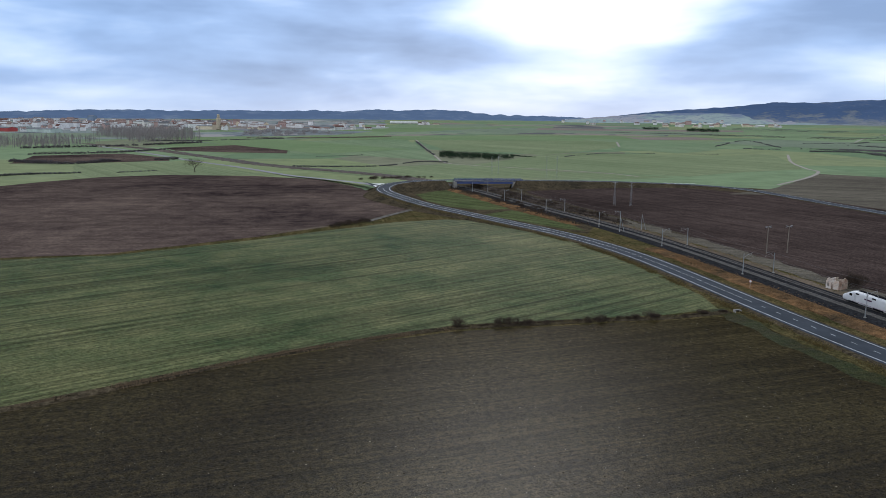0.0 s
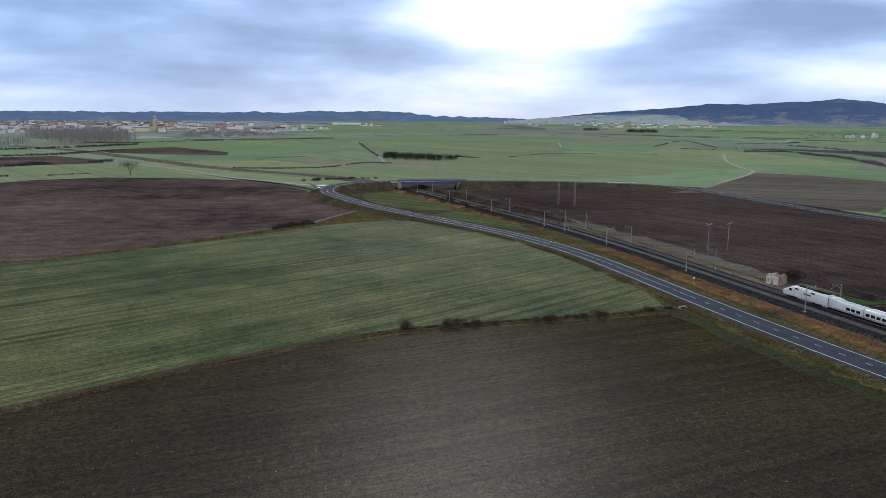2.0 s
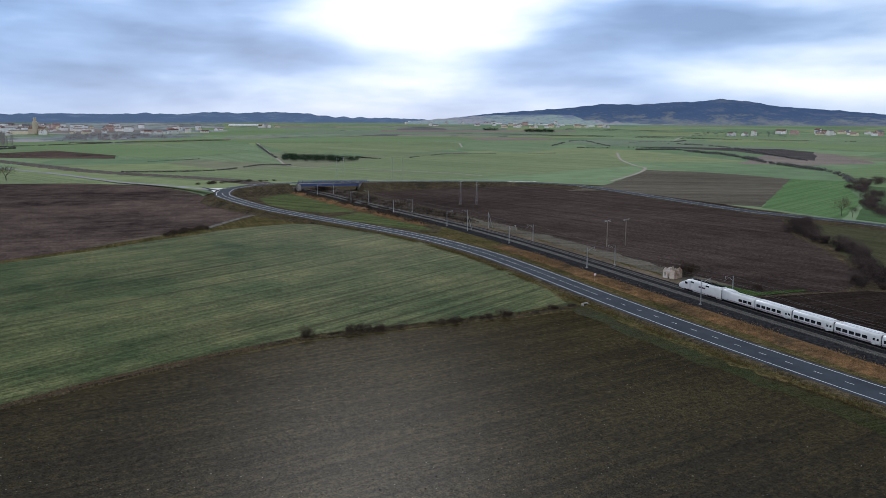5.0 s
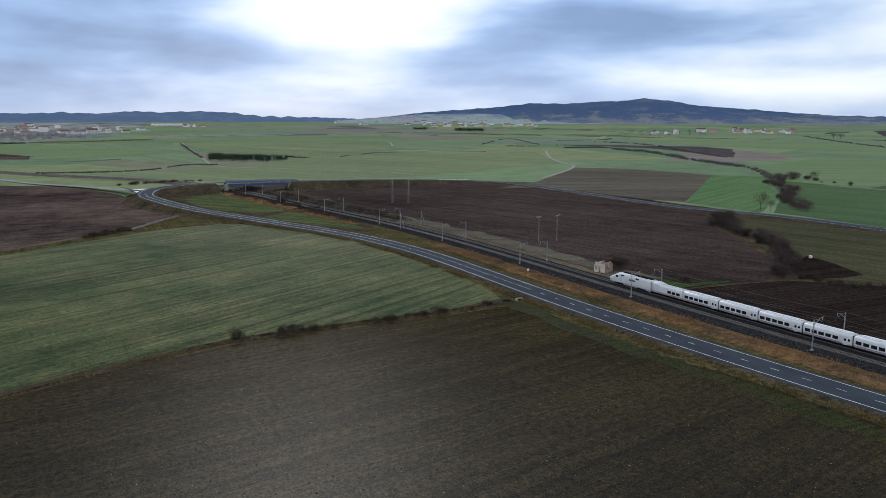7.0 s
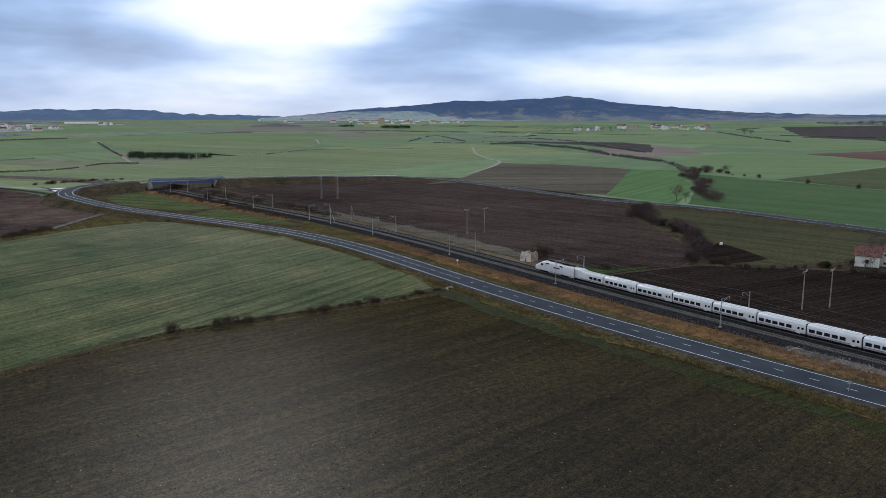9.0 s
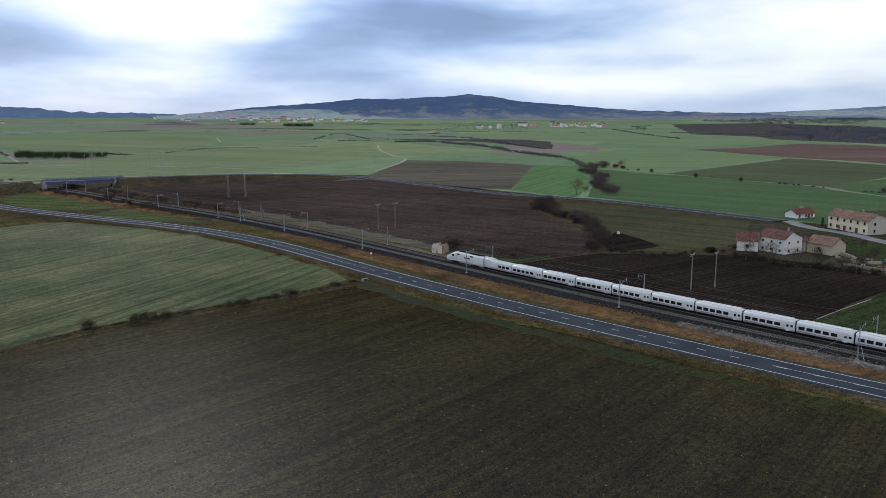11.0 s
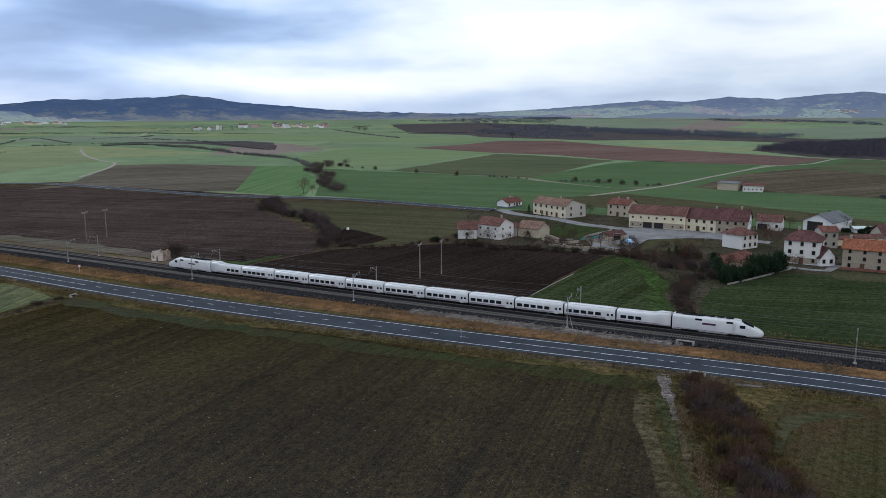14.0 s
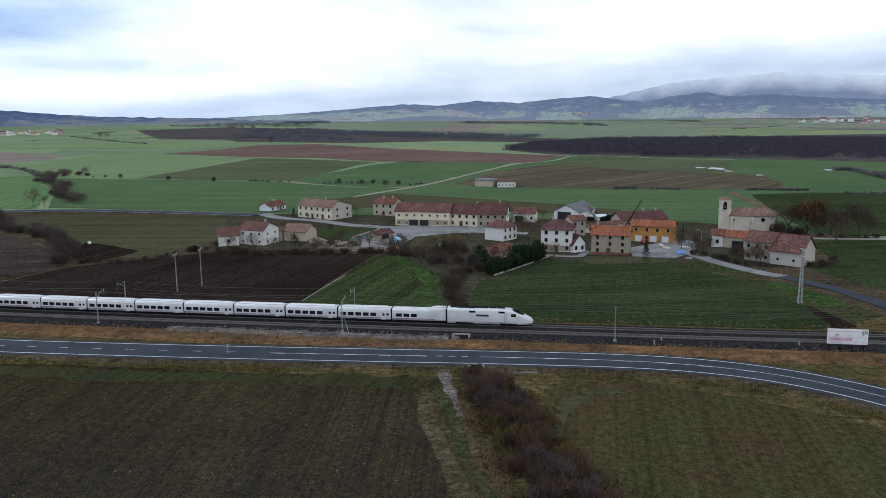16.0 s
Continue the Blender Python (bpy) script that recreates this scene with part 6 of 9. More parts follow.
tree(*(315.1, 386.6), 10, TREE_BARE[1], "bare grey tree at the crop's edge", "field trees")
tree(*(317.7, 381.1), 6, TREE_BARE[0], "bare small tree at the crop's edge", "field trees")


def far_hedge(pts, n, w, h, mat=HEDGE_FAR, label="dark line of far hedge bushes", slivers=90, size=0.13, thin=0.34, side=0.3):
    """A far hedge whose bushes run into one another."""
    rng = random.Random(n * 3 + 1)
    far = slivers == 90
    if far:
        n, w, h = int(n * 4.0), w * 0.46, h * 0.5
    line = spline(pts, 4.0)
    verts, faces = [], []
    for i in range(n):
        u = (i + rng.random()) / n
        p = line[min(len(line) - 1, int(u * len(line)))]
        k = rng.uniform(0.5, 1.4)
        if far:
            dense = noise.noise(Vector((p[0] * 0.017, p[1] * 0.017, n * 0.3)))
            if dense < rng.uniform(-0.45, 0.05):
                continue
            k = rng.uniform(0.4, 1.1) + max(0.0, dense) * 1.2
        v, f = twig_cloud(rng, w * k * 0.7, h * k * 0.62, slivers, w * size, 0.3, 0.3, thin)
        b = len(verts)
        o = Vector((p[0] + rng.uniform(-w, w) * side, p[1] + rng.uniform(-w, w) * side, terrain(p[0], p[1]) + p[2]))
        verts += [q + o for q in v]
        faces += [tuple(b + j for j in q) for q in f]
    return tagged(new("hedge", raw_mesh("hedge", verts, faces, mat)), label, "hedge", kind="stuff")


TALL_HEDGE = [(268.0, 362.0), (252.0, 335.0), (242.0, 308.0), (235.0, 283.7), (216.5, 253.0), (205.0, 237.0), (190.0, 224.0)]
far_hedge(TALL_HEDGE, 32, 6.8, 6.6, THICKET, "tall bare purplish hedge between fields", 1300, 0.05, 0.13, 0.5)
far_hedge(TALL_HEDGE, 46, 6.4, 4.6, TWIG_DARK, "tall bare brown hedge between fields", 1300, 0.05, 0.14, 0.6)
far_hedge([(246.2, 334.5), (257.9, 339.6)], 12, 8, 9.5, TWIG_DARK, "tall bare thicket at the end of a hedge", 1500, 0.042, 0.10, 0.4)
far_hedge([(333.8, 375.9), (367.2, 424.0), (416.5, 480.4), (457.2, 542.4), (513.7, 578.8), (509.5, 554.1)], 46, 9.0, 8.0, THICKET, "tall dark thicket beside the road", 1200, 0.05, 0.14, 0.6)
far_hedge([(471.2, 558.9), (526.2, 642.0), (561.0, 704.5), (574.0, 765.2), (601.5, 879.0), (653.1, 1032.8), (656.7, 1127.8), (681.2, 1252.4)], 64, 13, 9)
far_hedge([(681.2, 1252.4), (650.2, 1331.7), (571.5, 1314.4), (534.9, 1334.8)], 30, 8, 5)
far_hedge([(746.7, 1570.1), (866.8, 1589.9), (930.5, 1648.0)], 24, 10, 6)
far_hedge([(498.7, 534.8), (502.8, 524.3)], 5, 7, 5)
far_hedge([(499.9, 372.3), (498.6, 343.4), (500.9, 310.5)], 46, 5.5, 3.6)
far_hedge([(494.6, 301.7), (503.0, 279.5), (510.6, 241.5)], 12, 5, 5)
far_hedge([(499.4, 234.1), (512.6, 230.0)], 12, 6, 5)
far_hedge([(516.0, 88.1), (519.5, 75.7), (521.6, 68.6), (518.7, 50.3)], 20, 6, 3.5)
far_hedge([(527.0, 7.5), (531.4, -7.6), (532.8, -25.7)], 34, 7, 4.5)
far_hedge([(728.1, -59.7), (724.3, -72.1), (649.3, -86.1), (587.6, -104.5)], 40, 12, 9)
far_hedge([(520.9, -48.4), (523.5, -69.2)], 14, 7, 5)
far_hedge([(512.1, 88.8), (518.7, 78.8)], 10, 6, 4)
far_hedge([(-154.8, 829.5), (-105.4, 825.1), (-58.3, 847.9), (-22.6, 922.7), (11.3, 915.2)], 44, 7, 3.5)
far_hedge([(-104.6, 1067.1), (-159.7, 1017.9)], 14, 5, 2.5)
far_hedge([(-45.2, 1604.8), (-22.4, 1307.1), (-2.6, 1064.8)], 26, 8, 4.5)
far_hedge([(-483.8, 874.9), (-404.6, 842.8), (-369.3, 908.4), (-318.9, 936.7)], 40, 11, 9, THICKET_HAZE)
far_hedge([(-387.8, 681.1), (-368.7, 702.1), (-335.0, 718.4)], 30, 7, 4)
far_hedge([(-302.1, 728.1), (-273.4, 752.6), (-214.8, 781.2)], 32, 7, 3.5)
far_hedge([(-544.4, 1026.7), (-455.4, 1083.1), (-413.2, 1190.4)], 36, 9, 8, THICKET_HAZE)
far_hedge([(-555.2, 1507.1), (-472.5, 1524.3), (-413.1, 1596.2), (-335.8, 1676.8)], 46, 12, 6)
far_hedge([(-413.5, 1694.1), (-269.7, 1724.8), (-98.7, 1832.6)], 46, 12, 7, TWIG_PALE, "pale line of far bare trees")
far_hedge([(176.8, 1057.3), (209.2, 1105.3), (270.8, 1159.9), (419.6, 1144.6)], 26, 6, 3)
far_hedge([(514.6, 1420.8), (687.9, 1710.0), (620.8, 1387.7)], 20, 10, 5)
far_hedge([(802.1, 1505.7), (811.2, 1298.0), (710.2, 998.9), (673.2, 873.5)], 44, 11, 7)
far_hedge([(608.7, 1246.5), (666.5, 1229.8), (681.9, 1178.6)], 26, 11, 6)
far_hedge([(1495.9, 1659.0), (1274.0, 1299.3), (1137.5, 1050.0)], 24, 12, 7)
far_hedge([(104.6, 1077.7), (121.4, 1050.8), (135.3, 1038.5)], 10, 8, 5, LEAF_DARK)
for q_ in ((-233.9, 741.1), (1238.8, 861.6), (1456.2, 1515.7), (1428.1, 1465.7)):
    tree(q_[0], q_[1], 13, TREE_BARE[0], "lone bare tree in a field", "field trees", 1.5)
for q_ in ((489.5, 444.7), (489.9, 398.8), (494.3, 499.2), (497.3, 262.3), (498.1, 252.6), (496.9, 271.4), (499.1, 242.7), (500.4, 292.7)):
    bush(q_[0], q_[1], 5, 5, BUSH, "small bare tree in a field", "field saplings")


def woods(name, outline, n, h, w, mat, label, slivers=70):
    """A far bare wood: crowns scattered over an outline."""
    rng = random.Random(n)
    poly = [Vector(p[:2]) for p in outline]
    xs, ys = [p.x for p in poly], [p.y for p in poly]

    def inside(x, y):
        hit_ = False
        for a, b in zip(poly, poly[1:] + poly[:1]):
            if (a.y > y) != (b.y > y) and x < (b.x - a.x) * (y - a.y) / (b.y - a.y) + a.x:
                hit_ = not hit_
        return hit_

    verts, faces, k = [], [], 0
    while k < n:
        x, y = rng.uniform(min(xs), max(xs)), rng.uniform(min(ys), max(ys))
        if not inside(x, y):
            continue
        k += 1
        s = rng.uniform(0.7, 1.25)
        v, f = twig_cloud(rng, w * s, h * s * 0.8, slivers, w * 0.10, 0.3, 0.3, 0.34)
        b, o = len(verts), Vector((x, y, terrain(x, y)))
        verts += [q + o for q in v]
        faces += [tuple(b + j for j in q) for q in f]
    return tagged(new(name, raw_mesh(name, verts, faces, mat)), label, "woodland", kind="stuff")


woods("woods", [(1060.0, 340.0), (960.0, 250.0), (918.0, 98.8), (928.0, -123.3), (923.5, -213.7), (1500.0, -330.0), (1560.0, 52.0), (1500.0, 270.0), (1262.0, 361.0)], 3300, 8.0, 9.5, WOODS_BARE, "dark bare woodland along the fields", 75)
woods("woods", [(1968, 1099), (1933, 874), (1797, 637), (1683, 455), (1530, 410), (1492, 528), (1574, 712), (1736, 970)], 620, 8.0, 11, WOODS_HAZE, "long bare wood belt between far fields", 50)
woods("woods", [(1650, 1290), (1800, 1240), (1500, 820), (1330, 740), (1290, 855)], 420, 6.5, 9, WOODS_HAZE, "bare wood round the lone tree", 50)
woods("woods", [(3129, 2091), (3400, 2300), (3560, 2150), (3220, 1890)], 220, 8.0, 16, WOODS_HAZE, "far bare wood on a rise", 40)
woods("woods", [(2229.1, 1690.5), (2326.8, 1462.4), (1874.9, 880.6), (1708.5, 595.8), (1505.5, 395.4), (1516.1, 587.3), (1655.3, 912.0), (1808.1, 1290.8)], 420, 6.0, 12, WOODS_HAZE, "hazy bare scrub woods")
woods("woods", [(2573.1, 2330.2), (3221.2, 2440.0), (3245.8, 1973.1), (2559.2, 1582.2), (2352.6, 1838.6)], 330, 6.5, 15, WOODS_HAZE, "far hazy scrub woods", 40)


def poplars(outline, n, h, label):
    """A grove of tall bare poplars: slim upright sprays of twigs on straight stems."""
    rng = random.Random(n)
    verts, faces = [], []
    for _ in range(n):
        w0, w1 = rng.random(), rng.random()
        a, b, c, d = outline
        x = (a[0] * (1 - w0) + b[0] * w0) * (1 - w1) + (d[0] * (1 - w0) + c[0] * w0) * w1
        y = (a[1] * (1 - w0) + b[1] * w0) * (1 - w1) + (d[1] * (1 - w0) + c[1] * w0) * w1
        top, z0 = h * rng.uniform(0.65, 1.15), terrain(x, y)
        for k in range(64):
            u = rng.random() ** 0.8
            r = top * 0.13 * math.sin(math.pi * min(1.0, 0.18 + u * 0.8)) * math.sqrt(rng.random())
            t = rng.uniform(0, 6.283)
            q = Vector((x + r * math.cos(t), y + r * math.sin(t), z0 + top * (0.12 + 0.78 * u)))
            ln, lean = top * rng.uniform(0.07, 0.16), Vector((math.cos(t) * 0.25, math.sin(t) * 0.25, 1.0))
            s = Vector((math.cos(t + 1.2), math.sin(t + 1.2), 0)) * 0.11
            i = len(verts)
            verts += [q - s, q + s, q + lean * ln + s * 0.3, q + lean * ln - s * 0.3]
            faces.append((i, i + 1, i + 2, i + 3))
        i = len(verts)
        s = Vector((0.85, 0.5, 0)) * 0.3
        verts += [Vector((x, y, z0)) - s, Vector((x, y, z0)) + s, Vector((x, y, z0 + top * 0.8)) + s * 0.3, Vector((x, y, z0 + top * 0.8)) - s * 0.3]
        faces.append((i, i + 1, i + 2, i + 3))
    return tagged(new("woods", raw_mesh("woods", verts, faces, POPLAR_HAZE)), label, "woodland", kind="stuff")


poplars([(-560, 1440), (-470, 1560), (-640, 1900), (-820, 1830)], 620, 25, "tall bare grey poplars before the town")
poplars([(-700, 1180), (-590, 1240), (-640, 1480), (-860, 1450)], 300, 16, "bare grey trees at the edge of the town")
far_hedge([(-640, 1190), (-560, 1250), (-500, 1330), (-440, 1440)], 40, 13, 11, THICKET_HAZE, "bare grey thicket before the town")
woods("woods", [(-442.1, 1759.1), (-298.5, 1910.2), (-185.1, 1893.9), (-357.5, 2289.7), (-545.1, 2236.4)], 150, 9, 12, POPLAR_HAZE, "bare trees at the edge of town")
woods("plantation", [(3.5, 1009.9), (54.6, 965.3), (96.4, 969.8), (102.8, 1034.7), (60.6, 1072.4), (5.6, 1127.5)], 620, 6.5, 4, LEAF_DARK, "dark green conifer plantation")
woods("plantation", [(780.8, 2403.8), (863.4, 2358.3), (907.1, 2478.3), (821.0, 2528.2)], 120, 12, 9, LEAF_DARK, "dark far conifer row")
woods("plantation", [(706.0, 2641.0), (741.1, 2580.3), (781.2, 2721.0), (725.0, 2712.6)], 40, 10, 9, LEAF_DARK, "dark far conifer row")
woods("woods", [(1071.2, 1894.1), (1312.8, 1814.7), (1585.6, 2221.5), (1356.1, 2302.7)], 70, 6, 7, WOODS_HAZE, "bare trees round a far village")
woods("woods", [(3204.0, 1240.3), (3000.4, 768.9), (2652.2, 475.2), (2956.4, 548.2), (3382.8, 936.2), (3549.8, 1346.4)], 200, 5, 15, WOODS_HAZE, "far hazy scrub strip")


def far_hedges():
    """Hedges and tree lines between the far fields."""
    rng = random.Random(41)
    for i in range(16):
        az, r = radians(rng.uniform(-30, 104)), rng.uniform(1700, 4000)
        t = az + radians(rng.choice((70, 110, 130, 50, 20)))
        ln = rng.uniform(90, 420)
        c = Vector((math.sin(az), math.cos(az))) * r
        d = Vector((math.sin(t), math.cos(t))) * ln
        far_hedge([tuple(c - d), tuple(c + d * 0.1 + Vector((rng.uniform(-25, 25), 0))), tuple(c + d)], int(ln / 4), 7.5, rng.uniform(3.5, 6.5), rng.choice((HEDGE_FAR, HEDGE_FAR, TWIG_PURPLE)))


far_hedges()


# ---- houses ----
def wall_mat(name, c, stain):
    return plain(name, c, 0.92, 0.3, 0.35, stain=stain, bumpy=0.03, obj=True)


def tile_mat(name, c1, c2):
    """Clay tiles: courses down the slope, each tile of its own tone, mossy stains."""
    m, n, l, b = material(name, 0.95, 0, 0.03)
    rnd = noise_at(n, l, 1.7, 3, 0.75, obj=True)
    wide = noise_at(n, l, 0.25, 4, 0.65, obj=True)
    rows = noise_at(n, l, 1.0, 1, 0.5, (0.25, 3.0, 3.0), 0, obj=True)
    col = mixc(n, l, ramp(n, l, rnd, [(0.40, (0, 0, 0)), (0.60, (1, 1, 1))]), tint(c1, 0.85), tint(c2, 1.15))
    col = mixc(n, l, 0.7, col, ramp(n, l, wide, [(0.3, (0.5, 0.5, 0.48)), (0.6, (1, 1, 1))]), "MULTIPLY")
    col = mixc(n, l, 0.6, col, ramp(n, l, rows, [(0.35, (0.5, 0.5, 0.5)), (0.6, (1, 1, 1))]), "MULTIPLY")
    l.new(col, b.inputs["Base Color"])
    bump(n, l, b, rows, 0.8, 0.08)
    return m


def rubble_wall(name, c1, c2, mortar):
    m, n, l, b = material(name, 0.95, 0, 0.15)
    v = n.new("ShaderNodeTexVoronoi")
    v.inputs["Scale"].default_value = 3.6
    l.new(n.new("ShaderNodeTexCoord").outputs["Object"], v.inputs["Vector"])
    tone = n.new("ShaderNodeSeparateColor")
    l.new(v.outputs["Color"], tone.inputs[0])
    col = mixc(n, l, tone.outputs[0], c1, c2)
    col = mixc(n, l, ramp(n, l, v.outputs["Distance"], [(0.3, (0, 0, 0)), (0.6, (1, 1, 1))]), col, mortar)
    col = mixc(n, l, 0.5, col, ramp(n, l, noise_at(n, l, 0.4, 4, 0.6, obj=True), [(0.3, (0.6, 0.6, 0.6)), (0.6, (1, 1, 1))]), "MULTIPLY")
    l.new(col, b.inputs["Base Color"])
    bump(n, l, b, v.outputs["Distance"], 0.5, 0.05)
    return m


W_WHITE = wall_mat("limewash_white", (0.84, 0.83, 0.82), (0.60, 0.57, 0.54))
W_CLEAN = wall_mat("clean_white", (0.84, 0.84, 0.85), (0.74, 0.74, 0.75))
W_CREAM = wall_mat("cream_render", (0.79, 0.70, 0.50), (0.64, 0.57, 0.44))
W_SAND = wall_mat("sandy_render", (0.56, 0.48, 0.37), (0.43, 0.37, 0.29))
W_ORANGE = wall_mat("orange_render", (0.52, 0.25, 0.07), (0.45, 0.22, 0.07))
W_GREY = wall_mat("weathered_render", (0.42, 0.39, 0.35), (0.27, 0.24, 0.21))
W_AGED = wall_mat("aged_grey_plaster", (0.60, 0.57, 0.53), (0.40, 0.36, 0.32))
W_STONE = rubble_wall("rubble_stone", (0.34, 0.26, 0.18), (0.22, 0.175, 0.14), (0.32, 0.28, 0.23))
W_ASHLAR = rubble_wall("church_stone", (0.58, 0.51, 0.43), (0.45, 0.39, 0.33), (0.54, 0.48, 0.41))
T_RED = tile_mat("red_clay_tiles", (0.120, 0.050, 0.043), (0.190, 0.090, 0.074))
T_BROWN = tile_mat("brown_clay_tiles", (0.098, 0.050, 0.045), (0.180, 0.096, 0.082))
T_PLUM = tile_mat("plum_clay_tiles", (0.092, 0.047, 0.047), (0.130, 0.066, 0.064))
T_ORANGE = tile_mat("orange_clay_tiles", (0.21, 0.078, 0.048), (0.29, 0.115, 0.068))
T_OLD = tile_mat("old_mossy_tiles", (0.165, 0.10, 0.082), (0.25, 0.165, 0.13))
R_GREY = plain("grey_sheet_roof", (0.11, 0.115, 0.125), 0.85, 0.2, 0.3, obj=True)
FRAME_W = plain("window_frame_paint", (0.30, 0.25, 0.20), 0.7, 0.2, 2.0)
DOOR_W = plain("door_wood", (0.09, 0.045, 0.03), 0.7, 0.3, 2.0)
GARAGE = plain("black_opening", (0.02, 0.02, 0.022), 0.8, 0.2, 1.0)


def opening_mesh(name, w, h, pane, frame):
    """A framed opening: a surround proud of the wall, and the pane set back in it."""
    t = 0.12
    ins = [(-w / 2, 0), (w / 2, 0), (w / 2, h), (-w / 2, h)]
    out = [(-w / 2 - t, -t), (w / 2 + t, -t), (w / 2 + t, h + t), (-w / 2 - t, h + t)]
    verts = [(x, y, z) for y in (-0.1, 0.06) for ring in (out, ins) for x, z in ring]
    faces = []
    for i in range(4):
        j = (i + 1) % 4
        faces += [(i, j, 4 + j, 4 + i), (4 + i, 4 + j, 12 + j, 12 + i), (8 + i, 12 + i, 12 + j, 8 + j), (j, i, 8 + i, 8 + j)]
    fr = raw_mesh(name, verts, faces, frame)
    bm = bmesh.new()
    box(bm, -w / 2 + 0.002, w / 2 - 0.002, -0.03, 0.05, 0.002, h - 0.002)
    return fr, mesh_of(name + "_pane", bm, pane)


def opening(name, meshes, parent, m, label=""):
    fr = part(name, meshes[0], parent, label, m)
    part("pane" if name == "window" else "leaf", meshes[1], fr)
    return fr


WINDOW_ME = opening_mesh("window", 0.92, 1.25, GLASS_DARK, FRAME_W)
WINDOW_SMALL_ME = opening_mesh("window", 0.7, 0.7, GLASS_DARK, FRAME_W)
DOOR_HOUSE_ME = opening_mesh("door", 1.4, 2.2, DOOR_W, FRAME_W)
# its near-black pane stands in for the shade within an open garage
GARAGE_ME = opening_mesh("garage_opening", 4.0, 2.6, GARAGE, FRAME_W)
SHUTTER_ME = opening_mesh("garage_door", 2.6, 2.4, W_CLEAN, FRAME_W)


def chimney_mesh():
    bm = bmesh.new()
    box(bm, -0.35, 0.35, -0.3, 0.3, -0.9, 1.0)
    box(bm, -0.45, 0.45, -0.4, 0.4, 1.0, 1.15)
    box(bm, -0.2, 0.2, -0.18, 0.18, 1.15, 1.4)
    return mesh_of("chimney", bm, W_GREY)


CHIMNEY_ME = chimney_mesh()


def gable_walls(name, length, depth, eave, ridge, off, wall, along="x", hip=0.0):
    """Four walls of a house, gables up to the ridge; the front lies on y = 0."""
    bm = bmesh.new()
    h = length / 2
    lo = [(-h, 0), (h, 0), (h, depth), (-h, depth)]
    b = [bm.verts.new((x, y, -0.2)) for x, y in lo]
    t = [bm.verts.new((x, y, eave)) for x, y in lo]
    for i in range(4):
        bm.faces.new((b[i], b[(i + 1) % 4], t[(i + 1) % 4], t[i]))
    if hip:
        pass
    elif along == "x":
        for i, j, x in ((1, 2, h), (3, 0, -h)):
            bm.faces.new((t[i], t[j], bm.verts.new((x, off, ridge - 0.05))))
    elif along == "y":
        for i, j, y in ((0, 1, 0.0), (2, 3, depth)):
            bm.faces.new((t[i], t[j], bm.verts.new((off - h, y, ridge - 0.05))))
    bm.faces.new(t[::-1])
    bmesh.ops.recalc_face_normals(bm, faces=bm.faces[:])
    return mesh_of(name, bm, wall)


def roof_mesh(length, depth, eave, ridge, off, tiles, along="x", over=0.55, hip=0.0):
    """Roof slopes with overhang and thickness; hip pulls the ridge's ends in."""
    bm = bmesh.new()
    h = length / 2 + over
    up_f = (ridge - eave) / max(0.5, off if along == "x" else length / 2)
    if along == "x":
        drop_f = over * (ridge - eave) / off
        drop_b = over * (ridge - eave) / (depth - off)
        pts = [(-h, -over, eave - drop_f), (h, -over, eave - drop_f), (h, depth + over, eave - drop_b), (-h, depth + over, eave - drop_b)]
        r0, r1 = (-h + hip, off, ridge), (h - hip, off, ridge)
        quads = [(0, 1, 5, 4), (2, 3, 4, 5)] + ([(1, 2, 5), (3, 0, 4)] if hip else [])
    else:
        hl = length / 2
        d = over * (ridge - eave) / hl
        pts = [(-h, -over, eave - d), (h, -over, eave - d), (h, depth + over, eave - d), (-h, depth + over, eave - d)]
        r0, r1 = (0, -over + hip, ridge), (0, depth + over - hip, ridge)
        quads = [(3, 0, 4, 5), (1, 2, 5, 4)] + ([(0, 1, 4), (2, 3, 5)] if hip else [])
    vs = [bm.verts.new(p) for p in (*pts, r0, r1)]
    fs = [bm.faces.new([vs[i] for i in q]) for q in quads]
    bmesh.ops.recalc_face_normals(bm, faces=fs)
    for f in fs:
        if f.normal.z < 0:
            f.normal_flip()
    ret = bmesh.ops.extrude_face_region(bm, geom=fs)
    for v in (g for g in ret["geom"] if isinstance(g, bmesh.types.BMVert)):
        v.co.z += 0.16
    bmesh.ops.recalc_face_normals(bm, faces=bm.faces[:])
    return mesh_of("roof", bm, tiles)


